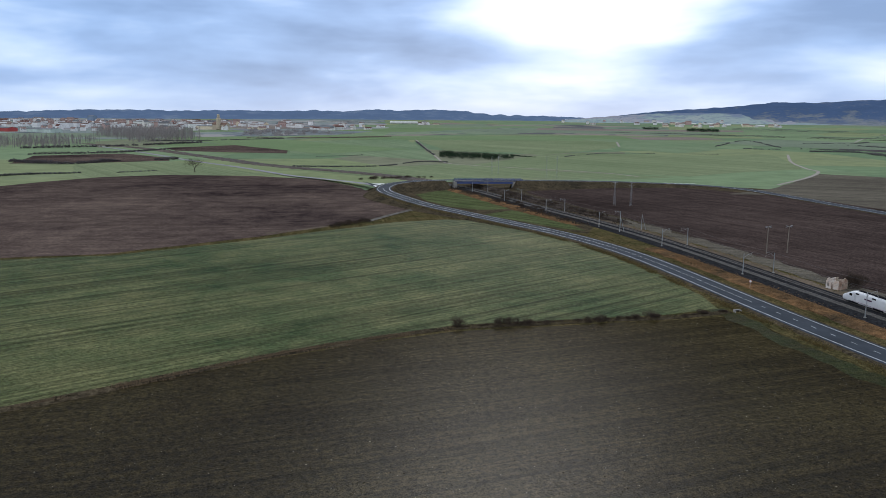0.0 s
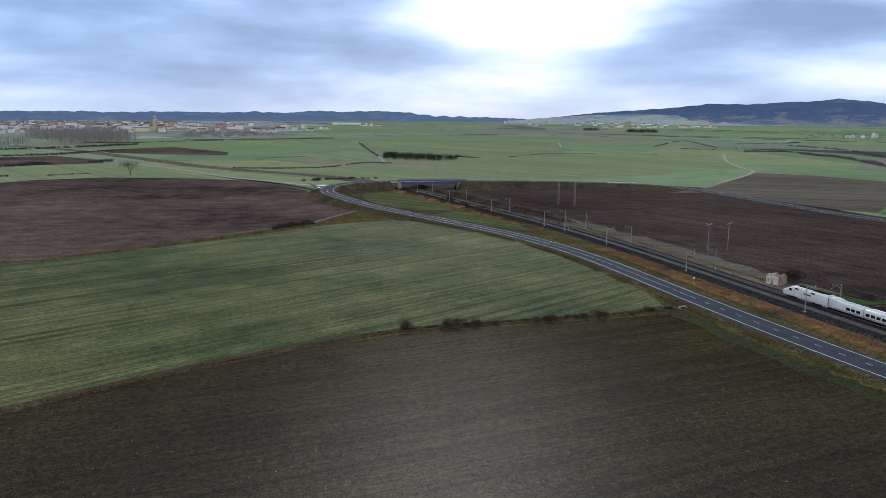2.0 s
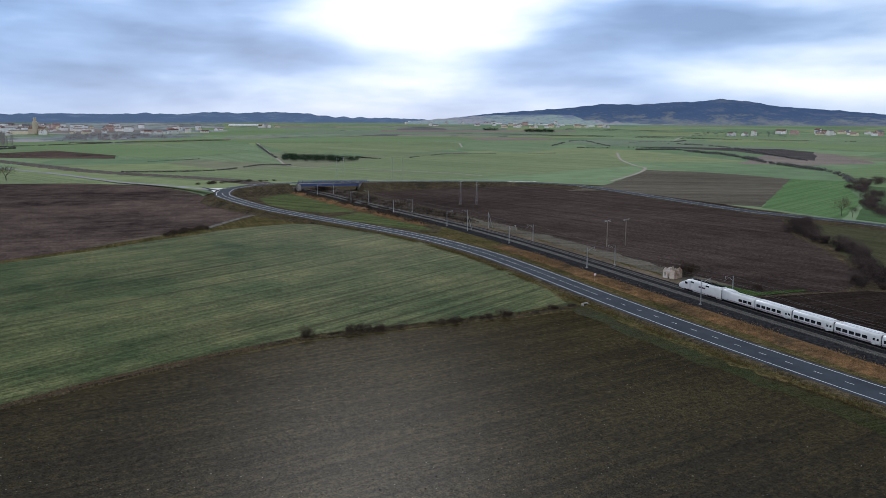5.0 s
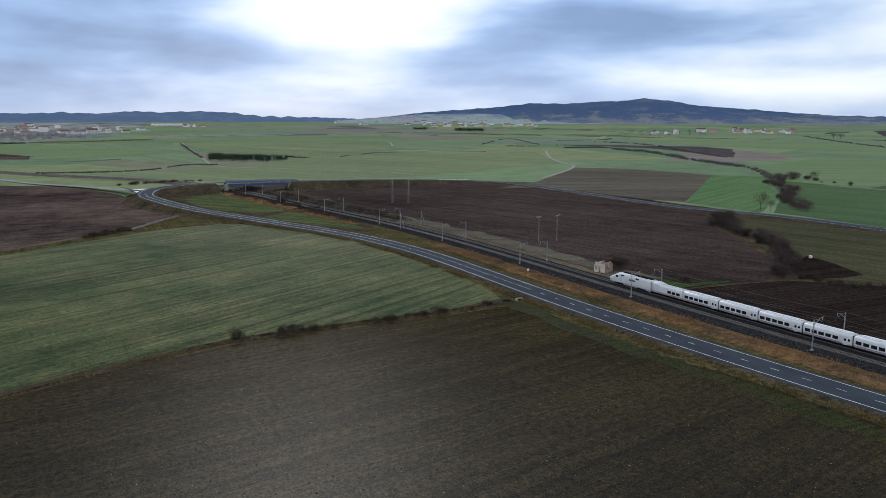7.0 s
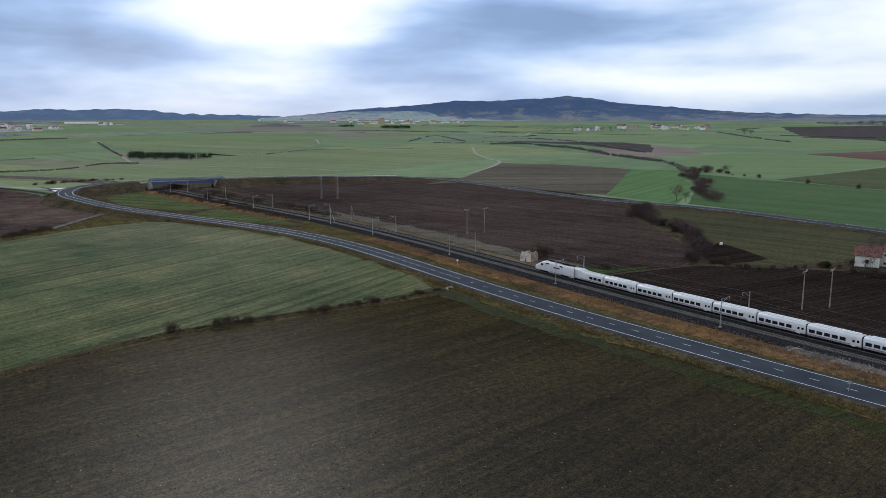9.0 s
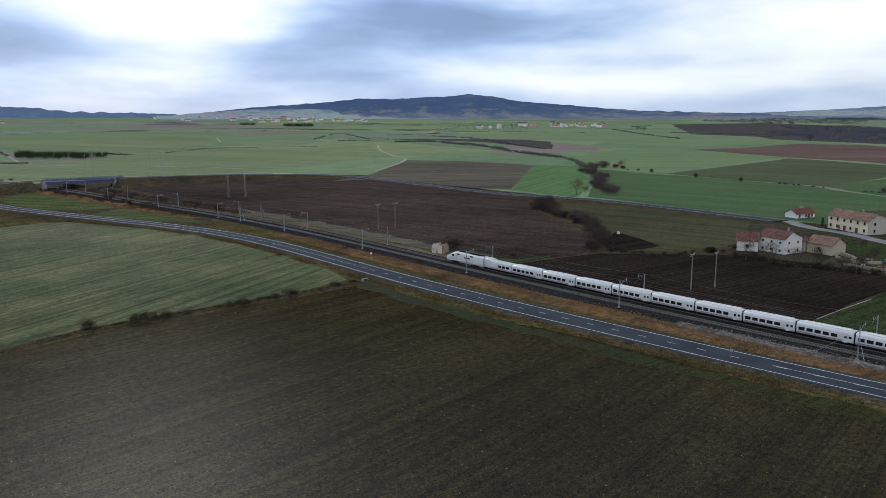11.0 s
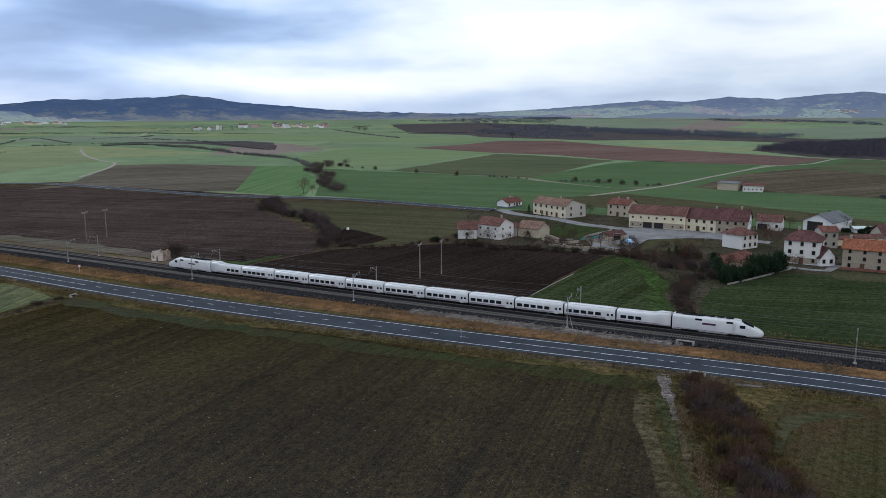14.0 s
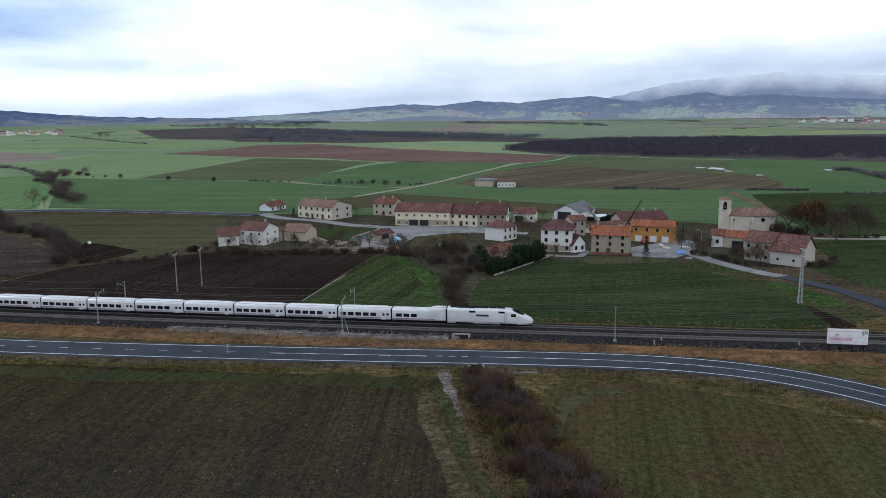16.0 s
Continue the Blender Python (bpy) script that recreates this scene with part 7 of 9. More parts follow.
def house(x, y, yaw, length, depth, eave, ridge, wall, tiles, label, cols=4, rows=2, along="x", hip=0.0, off=None, side_cols=0, doors=(), chimneys=(), garages=(), small=False, shutters=(), base=None, z=0.0, upper=None, gable=None):
    off = depth / 2 if off is None else off
    ob = tagged(new("house"), label, "house", "village houses")
    ob.matrix_world = pose(x, y, z, 0, 0, yaw)
    part("wall", gable_walls("wall", length, depth, eave, ridge, off if along == "x" else length / 2, wall, along, hip), ob)
    part("roof", roof_mesh(length, depth, eave, ridge, off, tiles, along, hip=hip), ob, "weathered clay tile roof")
    if base:
        part("plinth", slab("plinth", -length / 2 - 0.06, length / 2 + 0.06, -0.06, depth + 0.06, -0.2, base[0], base[1]), ob, "lower storey of a second finish")
    if upper:
        part("upper_storey", slab("upper_storey", -length / 2 - 0.05, length / 2 + 0.05, -0.05, depth + 0.05, upper[0], eave - 0.05, upper[1]), ob)
    if gable:
        bm = bmesh.new()
        ring = [(0.02, -0.2), (depth - 0.02, -0.2), (depth - 0.02, eave - 0.1), (off, ridge - 0.2), (0.02, eave - 0.1)]
        lo, hi = [bm.verts.new((length / 2 - 0.05, y_, z_)) for y_, z_ in ring], [bm.verts.new((length / 2 + 0.04, y_, z_)) for y_, z_ in ring]
        bm.faces.new(hi)
        for i in range(5):
            bm.faces.new((lo[i], lo[(i + 1) % 5], hi[(i + 1) % 5], hi[i]))
        part("gable", mesh_of("gable", bm, gable), ob, "weathered plaster gable")
    storey = eave / max(1, rows)
    me = WINDOW_SMALL_ME if small else WINDOW_ME
    proud = -0.07 if (base or upper or gable) else -0.01
    for r in range(rows):
        for c in range(cols):
            wx = -length / 2 + (c + 0.5) * length / cols
            if r == 0 and any(abs(wx - d) < 1.6 for d in (*doors, *shutters)) or r == 0 and any(abs(wx - g) < 3 for g in garages):
                continue
            opening("window", me, ob, pose(wx, proud, r * storey + storey * 0.33))
        for c in range(side_cols):
            wy = (c + 0.5) * depth / side_cols
            opening("window", me, ob, pose(length / 2 - proud, wy, r * storey + storey * 0.33, 0, 0, 90))
    for d in doors:
        opening("door", DOOR_HOUSE_ME, ob, pose(d, proud, 0.1), "dark wooden door")
    for g in garages:
        opening("garage_opening", GARAGE_ME, ob, pose(g, proud, 0.1), "open garage with its shade painted black")
    for g in shutters:
        opening("garage_door", SHUTTER_ME, ob, pose(g, proud, 0.1), "white garage door")
    for cx, cy in chimneys:
        zc = ridge - abs(cy - off) * (ridge - eave) / max(0.5, off)
        part("chimney", CHIMNEY_ME, ob, m=pose(cx, cy, zc))
    return ob


house(341.5, 238.8, -4.5, 13.2, 7, 2.9, 4.9, W_CLEAN, T_RED, "small white bungalow with red tile roof", 3, 1, doors=(2.0,), chimneys=((0, 3.5), (3, 4.5)), base=(0.7, plain("slate_blue_base", (0.10, 0.12, 0.16), 0.8, 0.2)))
house(320.7, 203.4, -104.4, 23.6, 14, 6.2, 9.0, W_CREAM, T_OLD, "large cream farmhouse with mossy tile roof", 6, 2, off=4.2, side_cols=2, doors=(-1.5, 5.5), chimneys=((4, 4.2),), gable=W_AGED)
house(340.7, 175.8, -94.2, 11.8, 9, 6.2, 8.6, W_SAND, T_RED, "sandy two-storey house with red roof", 3, 2, doors=(0.0,), chimneys=((-2, 4), (2.5, 5), (3.5, 4)))
house(313.7, 142.9, -80.2, 25.0, 11, 6.6, 9.8, W_CREAM, T_BROWN, "long cream and stone barn with open garages", 7, 2, garages=(-4.0, 1.0), small=True, base=(3.4, W_STONE))
house(317.8, 124.6, -87.4, 13.3, 11, 5.8, 9.6, W_CREAM, T_PLUM, "cream terraced house with plum tile roof", 4, 2, doors=(-1.0,), chimneys=((5, 5.5),))
house(319.2, 111.6, -79.6, 12.9, 11, 6.0, 10.2, W_STONE, T_PLUM, "stone terraced house with plum tile roof", 4, 2, doors=(1.0,), side_cols=2, chimneys=((3, 5.5),), gable=W_CLEAN)
house(339.5, 102.5, -83.0, 10.0, 8, 4.2, 6.6, W_WHITE, T_BROWN, "white outbuilding with brown tile roof", 3, 1, garages=(-2.5,), chimneys=())
house(284.8, 99.2, -109.4, 9.1, 9, 5.6, 7.6, W_WHITE, T_BROWN, "white house with hipped brown roof", 0, 2, hip=3.4, side_cols=3)
house(250.7, 84.2, -11.3, 18.7, 6, 2.7, 4.2, W_SAND, T_RED, "low red-roofed shed behind conifers", 1, 1, hip=2.0)
house(267.8, 69.8, -83.1, 11.2, 11, 8.2, 11.0, W_WHITE, T_PLUM, "tall white house over a stone ground floor", 3, 3, hip=4.2, side_cols=1, doors=(0.0,), base=(2.9, W_STONE), chimneys=((-2, 5.5),))
house(269.3, 61.8, -45.0, 5.2, 9, 3.2, 6.4, W_CLEAN, T_PLUM, "white annexe with plum roof", 2, 1, along="y")
house(268.9, 50.8, -86.1, 13.0, 9, 7.0, 9.6, W_STONE, T_ORANGE, "three-storey stone house with orange tile roof", 3, 3, doors=(-0.5,), side_cols=2, chimneys=((-5, 4.5),))
house(300.3, 40.2, -91.0, 16.0, 9, 6.2, 8.0, W_ORANGE, T_ORANGE, "bright orange two-storey house", 4, 2, shutters=(-5.0, 0.5, 5.0))
house(340.9, 48.3, -53.5, 22.0, 10, 3.4, 6.4, W_GREY, T_PLUM, "long shed with plum sheet roof", 3, 1, chimneys=((2, 5), (8, 5)))
depot = house(347.3, 84.6, -99.8, 12.4, 20, 4.6, 7.8, W_CLEAN, R_GREY, "white warehouse with grey sheet roof and a black door", 0, 1, along="y")
opening("garage_opening", opening_mesh("depot_door", 6.5, 4.3, GARAGE, FRAME_W), depot, pose(-1.0, -0.01, 0.1), "tall black warehouse door")
depot_half = max(v.co.x for v in depot.children[0].data.vertices)
for k_ in range(3):
    opening("window", WINDOW_SMALL_ME, depot, pose(depot_half + 0.01, 4.0 + 5.5 * k_, 2.2, 0, 0, 90))
house(317.3, 67.3, -48.7, 8.1, 5, 2.6, 3.4, W_CREAM, T_BROWN, "low cream outbuilding in a yard", 1, 1)
house(323.9, 59.9, -45.3, 10.9, 5, 3.0, 4.0, W_CREAM, T_BROWN, "low cream outbuilding with brown roof", 2, 1)
house(307.4, 70.2, -56.8, 5.9, 8, 6.5, 8.0, W_GREY, T_RED, "red-roofed house behind the tall white one", 2, 2)
house(356.5, 68.5, -55.4, 6.8, 5, 1.9, 2.6, W_CLEAN, plain("polytunnel", (0.5, 0.55, 0.55), 0.4, 0.2), "small white greenhouse behind the houses", 0, 1)
house(244.9, 185.6, -91.4, 11.6, 10, 6.0, 8.6, W_WHITE, T_BROWN, "whitewashed old farmhouse with peeling walls", 3, 2, side_cols=2, off=4.0, small=True, chimneys=((4, 4),))
house(239.2, 192.0, -51.8, 7.8, 9, 4.2, 6.8, W_WHITE, T_BROWN, "low wing of the old white farmhouse", 1, 1)
house(258.0, 174.4, -87.6, 10.1, 9, 4.0, 6.4, W_SAND, T_OLD, "old brown barn beside the white farmhouse", 1, 1)
house(254.7, 182.0, -59.3, 6.7, 6, 4.4, 5.6, W_GREY, T_BROWN, "grey lean-to of the farm", 1, 1)
house(274.2, 141.9, -18.7, 9.0, 5, 2.2, 3.6, W_SAND, T_PLUM, "small open shelter with plum roof", 0, 1, garages=(0.0,))
house(296.9, 16.2, -89.5, 4.0, 8, 4.6, 6.2, W_WHITE, T_RED, "small white house beside the church", 1, 1)
house(296.3, 10.1, -98.7, 7.9, 8, 4.2, 6.0, W_SAND, T_ORANGE, "church porch with orange tile roof", 0, 1, garages=(1.0,))
house(271.5, 2.6, -114.1, 8.8, 10, 6.8, 9.6, W_GREY, T_BROWN, "grey house with brown tile roof", 3, 2)
house(266.8, -6.0, -112.3, 10.0, 12, 4.8, 9.4, W_AGED, T_BROWN, "plastered barn with big brown tile roof", 2, 1, small=True)
house(505.1, 179.7, -92.7, 13.6, 14, 4.6, 5.4, W_SAND, R_GREY, "long pale farm shed in the fields", 0, 1)
house(503.3, 162.6, -74.1, 12.4, 14, 4.0, 5.2, W_WHITE, T_BROWN, "low white farm building in the fields", 5, 1, small=True)


def church():
    x, y, yaw, length = 342.2, 4.4, -87.7, 17.4
    ob = tagged(new("church"), "stone village church with a square bell tower", "church")
    ob.matrix_world = pose(x, y, 0, 0, 0, yaw)
    part("nave", gable_walls("nave", length, 11, 6.6, 9.2, 5.5, W_ASHLAR, hip=3.5), ob, "stone nave")
    part("roof", roof_mesh(length, 11, 6.6, 9.2, 5.5, T_OLD, hip=3.5), ob, "mossy tile roof")
    tx = -length / 2 - 2.4
    bm = bmesh.new()
    box(bm, tx - 2.4, tx + 2.4, 0.5, 5.3, -0.2, 8.2)
    box(bm, tx - 2.6, tx + 2.6, 0.3, 5.5, 8.2, 8.5)
    # belfry: corner piers, a closed back, stepped arch over the opening
    for sx in (-1, 1):
        for yy in (0.5, 3.8):
            box(bm, tx + sx * 2.4 - (1.6 if sx > 0 else 0), tx + sx * 2.4 + (0 if sx > 0 else 1.6), yy, yy + 1.5, 8.5, 11.9)
        box(bm, tx + sx * 0.8 - 0.22, tx + sx * 0.8 + 0.22, 0.52, 1.9, 11.1, 11.88)
    box(bm, tx - 2.35, tx + 2.35, 4.9, 5.28, 8.5, 11.9)
    box(bm, tx - 2.4, tx + 2.4, 0.5, 5.3, 11.9, 12.7)
    box(bm, tx - 2.65, tx + 2.65, 0.25, 5.55, 12.7, 13.0)
    # near-black block added inside the belfry in place of its shade
    dark_bm = bmesh.new()
    box(dark_bm, tx - 0.78, tx + 0.78, 2.6, 4.88, 8.52, 11.88)
    part("belfry_void", mesh_of("belfry_void", dark_bm, DARK), ob, "dark block painting in the belfry's shade")
    part("tower", mesh_of("tower", bm, W_ASHLAR), ob, "square stone bell tower")
    bm = bmesh.new()
    c = bm.verts.new((tx, 2.9, 14.2))
    q = [bm.verts.new((tx + sx * 2.8, 2.9 + sy * 2.8, 13.0)) for sx, sy in ((-1, -1), (1, -1), (1, 1), (-1, 1))]
    for i in range(4):
        bm.faces.new((q[i], q[(i + 1) % 4], c))
    bm.faces.new(q[::-1])
    part("tower_roof", mesh_of("tower_roof", bm, T_OLD), ob)
    bm = bmesh.new()
    rod(bm, (tx, 2.9, 14.1), (tx, 2.9, 15.6), 0.06, 0.06, 5)
    rod(bm, (tx - 0.4, 2.9, 15.2), (tx + 0.4, 2.9, 15.2), 0.05, 0.05, 5)
    part("cross", mesh_of("cross", bm, WIRE), ob, "iron cross")
    bm = bmesh.new()
    rod(bm, (tx, 2.2, 9.2), (tx, 2.2, 10.6), 0.65, 0.3, 10)
    part("bell", mesh_of("bell", bm, plain("bronze", (0.12, 0.10, 0.06), 0.4, 0.2, metal=0.8)), ob)
    bm = bmesh.new()
    rod(bm, (4.0, -0.06, 4.9), (4.0, 0.05, 4.9), 0.8, 0.8, 14)
    part("round_window", mesh_of("round_window", bm, GLASS_DARK), ob)
    for wx in (-7.5, 9.0):
        opening("window", WINDOW_SMALL_ME, ob, pose(wx, -0.01, 4.2))
    for wx in (-length / 2 + 0.6, 0.0, length / 2 - 0.6):
        part("buttress", slab("buttress", wx - 0.5, wx + 0.5, -1.0, 0.02, -0.2, 5.6, W_ASHLAR), ob)


church()


# ---- ruined trackside hut ----
def hut():
    x, y, yaw, length = 131.7, 247.0, -60.0, 4.3
    rng = random.Random(8)
    ob = tagged(new("ruined_hut"), "roofless ruined trackside hut of plaster and brick", "hut")
    ob.matrix_world = pose(x, y, 0, 0, 0, yaw)
    w, d = length, 5.4

    def ragged(name, ax, n, holes, mat):
        bm = bmesh.new()
        for i in range(n):
            u0, u1 = i / n, (i + 1) / n
            h = 3.3 + rng.uniform(-0.5, 0.35)
            spans = [(-0.2, h)]
            for a, b, z0, z1 in holes:
                if a <= (u0 + u1) / 2 <= b:
                    spans = [(-0.2, z0), (z1, h)]
            for z0, z1 in spans:
                if z1 - z0 < 0.1:
                    continue
                if ax == "f":
                    box(bm, -w / 2 + u0 * w, -w / 2 + u1 * w, 0, 0.35, z0, z1)
                elif ax == "b":
                    box(bm, -w / 2 + u0 * w, -w / 2 + u1 * w, d - 0.35, d, z0, z1)
                elif ax == "l":
                    box(bm, -w / 2, -w / 2 + 0.35, 0.36 + u0 * (d - 0.72), 0.36 + u1 * (d - 0.72), z0, z1)
                else:
                    box(bm, w / 2 - 0.35, w / 2, 0.36 + u0 * (d - 0.72), 0.36 + u1 * (d - 0.72), z0, z1)
        bmesh.ops.remove_doubles(bm, verts=bm.verts[:], dist=0.002)
        part("wall", mesh_of(name, bm, mat), ob)

    plaster = plain("ruin_plaster", (0.80, 0.77, 0.73), 0.95, 0.35, 0.9, stain=(0.50, 0.36, 0.28), bumpy=0.05, obj=True)
    brick = plain("ruin_brick", (0.34, 0.19, 0.125), 0.95, 0.4, 0.9, stain=(0.42, 0.33, 0.27), bumpy=0.05, obj=True)
    ragged("wall_f", "f", 12, ((0.1, 0.28, 1.0, 2.2), (0.45, 0.62, 0.0, 2.3)), plaster)
    ragged("wall_b", "b", 10, ((0.4, 0.6, 1.0, 2.2),), W_STONE)
    ragged("wall_l", "l", 8, ((0.4, 0.65, 1.0, 2.3),), plaster)
    ragged("wall_r", "r", 8, ((0.35, 0.6, 0.9, 2.0),), brick)


hut()
bush(*(139.0, 249.0), 8.0, 7.5, BUSH, "bare bush leaning on the ruined hut")
bush(*(141.0, 247.0), 6.5, 6.5, BUSH, "bare bush behind the ruined hut")
bush(*(152.8, 227.3), 5.0, 2.5, BUSH)


# ---- poles, pylons, signs ----
def utility_pole(x, y, h, label="tall timber power pole with a crossarm", yaw=20.0):
    ob = tagged(new("power_pole"), label, "power pole", "power poles in the fields")
    ob.matrix_world = pose(x, y, terrain(x, y), 0, 0, yaw)
    bm = bmesh.new()
    rod(bm, (0, 0, -0.2), (0, 0, h), 0.22, 0.14, 8)
    part("pole", mesh_of("pole", bm, TIMBER), ob)
    bm = bmesh.new()
    rod(bm, (-1.7, 0, h - 0.4), (1.7, 0, h + 0.3), 0.08, 0.08, 5)
    rod(bm, (1.7, 0, h - 0.4), (-1.7, 0, h + 0.3), 0.06, 0.06, 5)
    part("crossarm", mesh_of("crossarm", bm, STEEL), ob)
    for k in (-1.6, 0.0, 1.6):
        bm = bmesh.new()
        rod(bm, (k, 0, h - 0.9), (k, 0, h - 0.2), 0.09, 0.06, 6)
        part("insulator", mesh_of("insulator", bm, GLASS_DARK), ob)


for p_, h_ in (((168.9, 155.9), 11.0), ((178.0, 154.7), 11.0), ((138.3, 313.6), 11.5), ((147.9, 315.5), 11.5)):
    utility_pole(*p_, h_)


def pylon(x, y, h, w, label="grey steel lattice pylon in a field", yaw=15.0, g=1.0):
    ob = tagged(new("pylon"), label, "pylon", "lattice pylons")
    ob.matrix_world = pose(x, y, terrain(x, y), 0, 0, yaw)
    bm = bmesh.new()
    t = w * 0.35
    for sx in (-1, 1):
        for sy in (-1, 1):
            rod(bm, (sx * w / 2, sy * w / 2, -0.2), (sx * t / 2, sy * t / 2, h), 0.06 * g, 0.05 * g, 4)
    n = int(h / 1.4)
    for k in range(n):
        z0, z1 = h * k / n, h * (k + 1) / n
        a, b = w / 2 + (t - w) / 2 * k / n, w / 2 + (t - w) / 2 * (k + 1) / n
        for s in (-1, 1):
            rod(bm, (-a, s * a, z0), (b, s * b, z1), 0.028 * g, 0.028 * g, 3)
            rod(bm, (s * a, a, z0), (s * b, -b, z1), 0.028 * g, 0.028 * g, 3)
    part("tower", mesh_of("tower", bm, STEEL), ob)
    for z in (h - 0.3, h - 1.9):
        bm = bmesh.new()
        rod(bm, (-2.0, 0, z), (2.0, 0, z), 0.07 * g, 0.07 * g, 4)
        part("crossarm", mesh_of("crossarm", bm, STEEL), ob)


pylon(*(213.2, -7.8), 14.5, 0.9, "grey steel lattice pole on a concrete foot", 15.0, 1.7)
for p_, h_ in (((99.6, 693.4), 20.0), ((109.0, 694.1), 20.0), ((113.6, 484.7), 15.0), ((123.5, 482.1), 15.0), ((52.3, 729.0), 18.0), ((59.3, 736.5), 18.0)):
    pylon(*p_, h_, 1.1, g=0.6)
for p_ in ((92.4, 370.3), (105.1, 378.2)):
    ob_ = tagged(new("braced_mast"), "slanting braced steel railway mast", "mast", "braced masts")
    ob_.matrix_world = pose(*p_, 0, 0, 0, 30)
    bm_ = bmesh.new()
    rod(bm_, (0, 0, 0), (-3.0, 0, 8.0), 0.12, 0.1, 5)
    rod(bm_, (-3.2, 0, 0), (-3.0, 0, 8.2), 0.14, 0.1, 5)
    part("frame", mesh_of("frame", bm_, STEEL), ob_)


def billboard():
    x, y, yaw, length = 172.0, -14.7, -78.2, 7.8
    ob = tagged(new("billboard"), "faded white roadside billboard on dark posts", "billboard")
    ob.matrix_world = pose(x, y, 0, 0, 0, yaw)
    w = length
    part("panel", slab("panel", -w / 2, w / 2, -0.1, 0.12, 1.7, 4.9, W_CLEAN), ob)
    pink = plain("faded_pink", (0.55, 0.36, 0.45), 0.8, 0.25, 1.5)
    grey = plain("faded_grey", (0.40, 0.37, 0.36), 0.8, 0.25, 1.5)
    for x0, x1, z0, z1, m in ((-0.47, 0.12, 2.4, 3.1, pink), (-0.45, -0.1, 2.0, 2.15, pink), (-0.32, -0.22, 3.4, 3.9, pink), (-0.45, 0.2, 4.35, 4.42, grey), (0.34, 0.40, 3.7, 4.6, grey), (0.41, 0.49, 3.9, 4.7, grey), (-0.45, 0.3, 3.25, 3.3, grey)):
        part("lettering_bar", slab("lettering_bar", x0 * w, x1 * w, -0.115, -0.09, z0, z1, m), ob)
    for k in (-0.42, -0.15, 0.15, 0.42):
        bm = bmesh.new()
        rod(bm, (k * w, 0.2, -0.2), (k * w, 0.2, 4.6), 0.10, 0.10, 5)
        rod(bm, (k * w, 1.8, -0.2), (k * w, 0.25, 3.2), 0.07, 0.07, 5)
        part("post", mesh_of("post", bm, TRAIN_DARK), ob)


billboard()


def culvert(x, y, yaw, w, h, label):
    ob = tagged(new("culvert"), label, "culvert", "culverts")
    ob.matrix_world = pose(x, y, 0, 0, 0, yaw)
    part("headwall", slab("headwall", -w / 2 - 0.4, w / 2 + 0.4, 0.0, 0.4, h, h + 0.28, CONCRETE), ob)
    for s in (-1, 1):
        part("cheek", slab("cheek", s * (w / 2 + 0.2) - 0.2, s * (w / 2 + 0.2) + 0.2, -0.6, 0.4, -0.3, h, CONCRETE), ob)
    # solid dark slab stands in for the shade inside the pipe
    part("mouth", slab("mouth", -w / 2, w / 2, 0.05, 0.48, -0.2, h, DARK), ob, "culvert mouth with its shade painted dark")


culvert(154.0, 63.5, -76.8, 3.2, 0.75, "concrete culvert under the railway")
culvert(135.2, 53.2, -73.0, 2.3, 0.9, "concrete culvert under the road")
culvert(88.6, 217.2, 20.0, 1.8, 0.5, "small concrete drain head beside the road")


def road_sign(x, y, round_, yaw):
    ob = tagged(new("road_sign"), "small road sign on a thin post", "road sign", "road signs")
    ob.matrix_world = pose(x, y, 0, 0, 0, yaw)
    bm = bmesh.new()
    rod(bm, (0, 0, 0), (0, 0, 2.4), 0.05, 0.05, 6)
    part("post", mesh_of("post", bm, STEEL), ob)
    bm = bmesh.new()
    if round_:
        rod(bm, (0, -0.06, 2.5), (0, -0.03, 2.5), 0.42, 0.42, 18)
    else:
        box(bm, -0.3, 0.3, -0.06, -0.03, 2.0, 2.7)
    part("plate", mesh_of("plate", bm, W_CLEAN if round_ else STEEL), ob, "white sign plate" if round_ else "bare metal back of a sign plate")
    if round_:
        bm = bmesh.new()
        rod(bm, (0, -0.035, 2.5), (0, -0.02, 2.5), 0.5, 0.5, 18)
        part("rim", mesh_of("rim", bm, plain("sign_red", (0.55, 0.03, 0.03), 0.5, 0.1)), ob, "red rim")


road_sign(*(104.9, 248.2), True, 10)
road_sign(*(124.9, 104.4), False, -60)
for t_ in ((165.6, 21.6), (172.3, -5.8), (163.1, 22.8)):
    ob_ = tagged(new("marker_post"), "short concrete marker post by the railway", "marker post", "marker posts")
    ob_.location = (t_[0], t_[1], 0)
    part("shaft", slab("shaft", -0.15, 0.15, -0.15, 0.15, -0.1, 1.3, CONCRETE), ob_)

# low white boundary strip between ploughland and meadow
tagged(new("white_edging", ribbon("white_edging", [(171.3, 115.9), (185.2, 118.5), (205.0, 121.7)], [(-0.1, 0.12), (-0.1, 0.25), (0.1, 0.25), (0.1, 0.12)], CONCRETE)), "low white sheet edging between two fields", "edging")
tagged(new("garden_wall", ribbon("garden_wall", [(219.9, 77.7), (237.4, 73.6), (257.1, 69.7)], [(-0.15, -0.1), (-0.15, 0.5), (0.15, 0.5), (0.15, -0.1)], CONCRETE)), "long low grey garden wall", "wall")
tagged(new("plaza_wall", ribbon("plaza_wall", [(269.2, 154.4), (279.7, 155.7), (288.4, 154.3), (299.7, 157.3), (304.3, 165.9)], [(-0.15, -0.1), (-0.15, 0.9), (0.15, 0.9), (0.15, -0.1)], W_GREY)), "curving low white wall round the square", "wall")

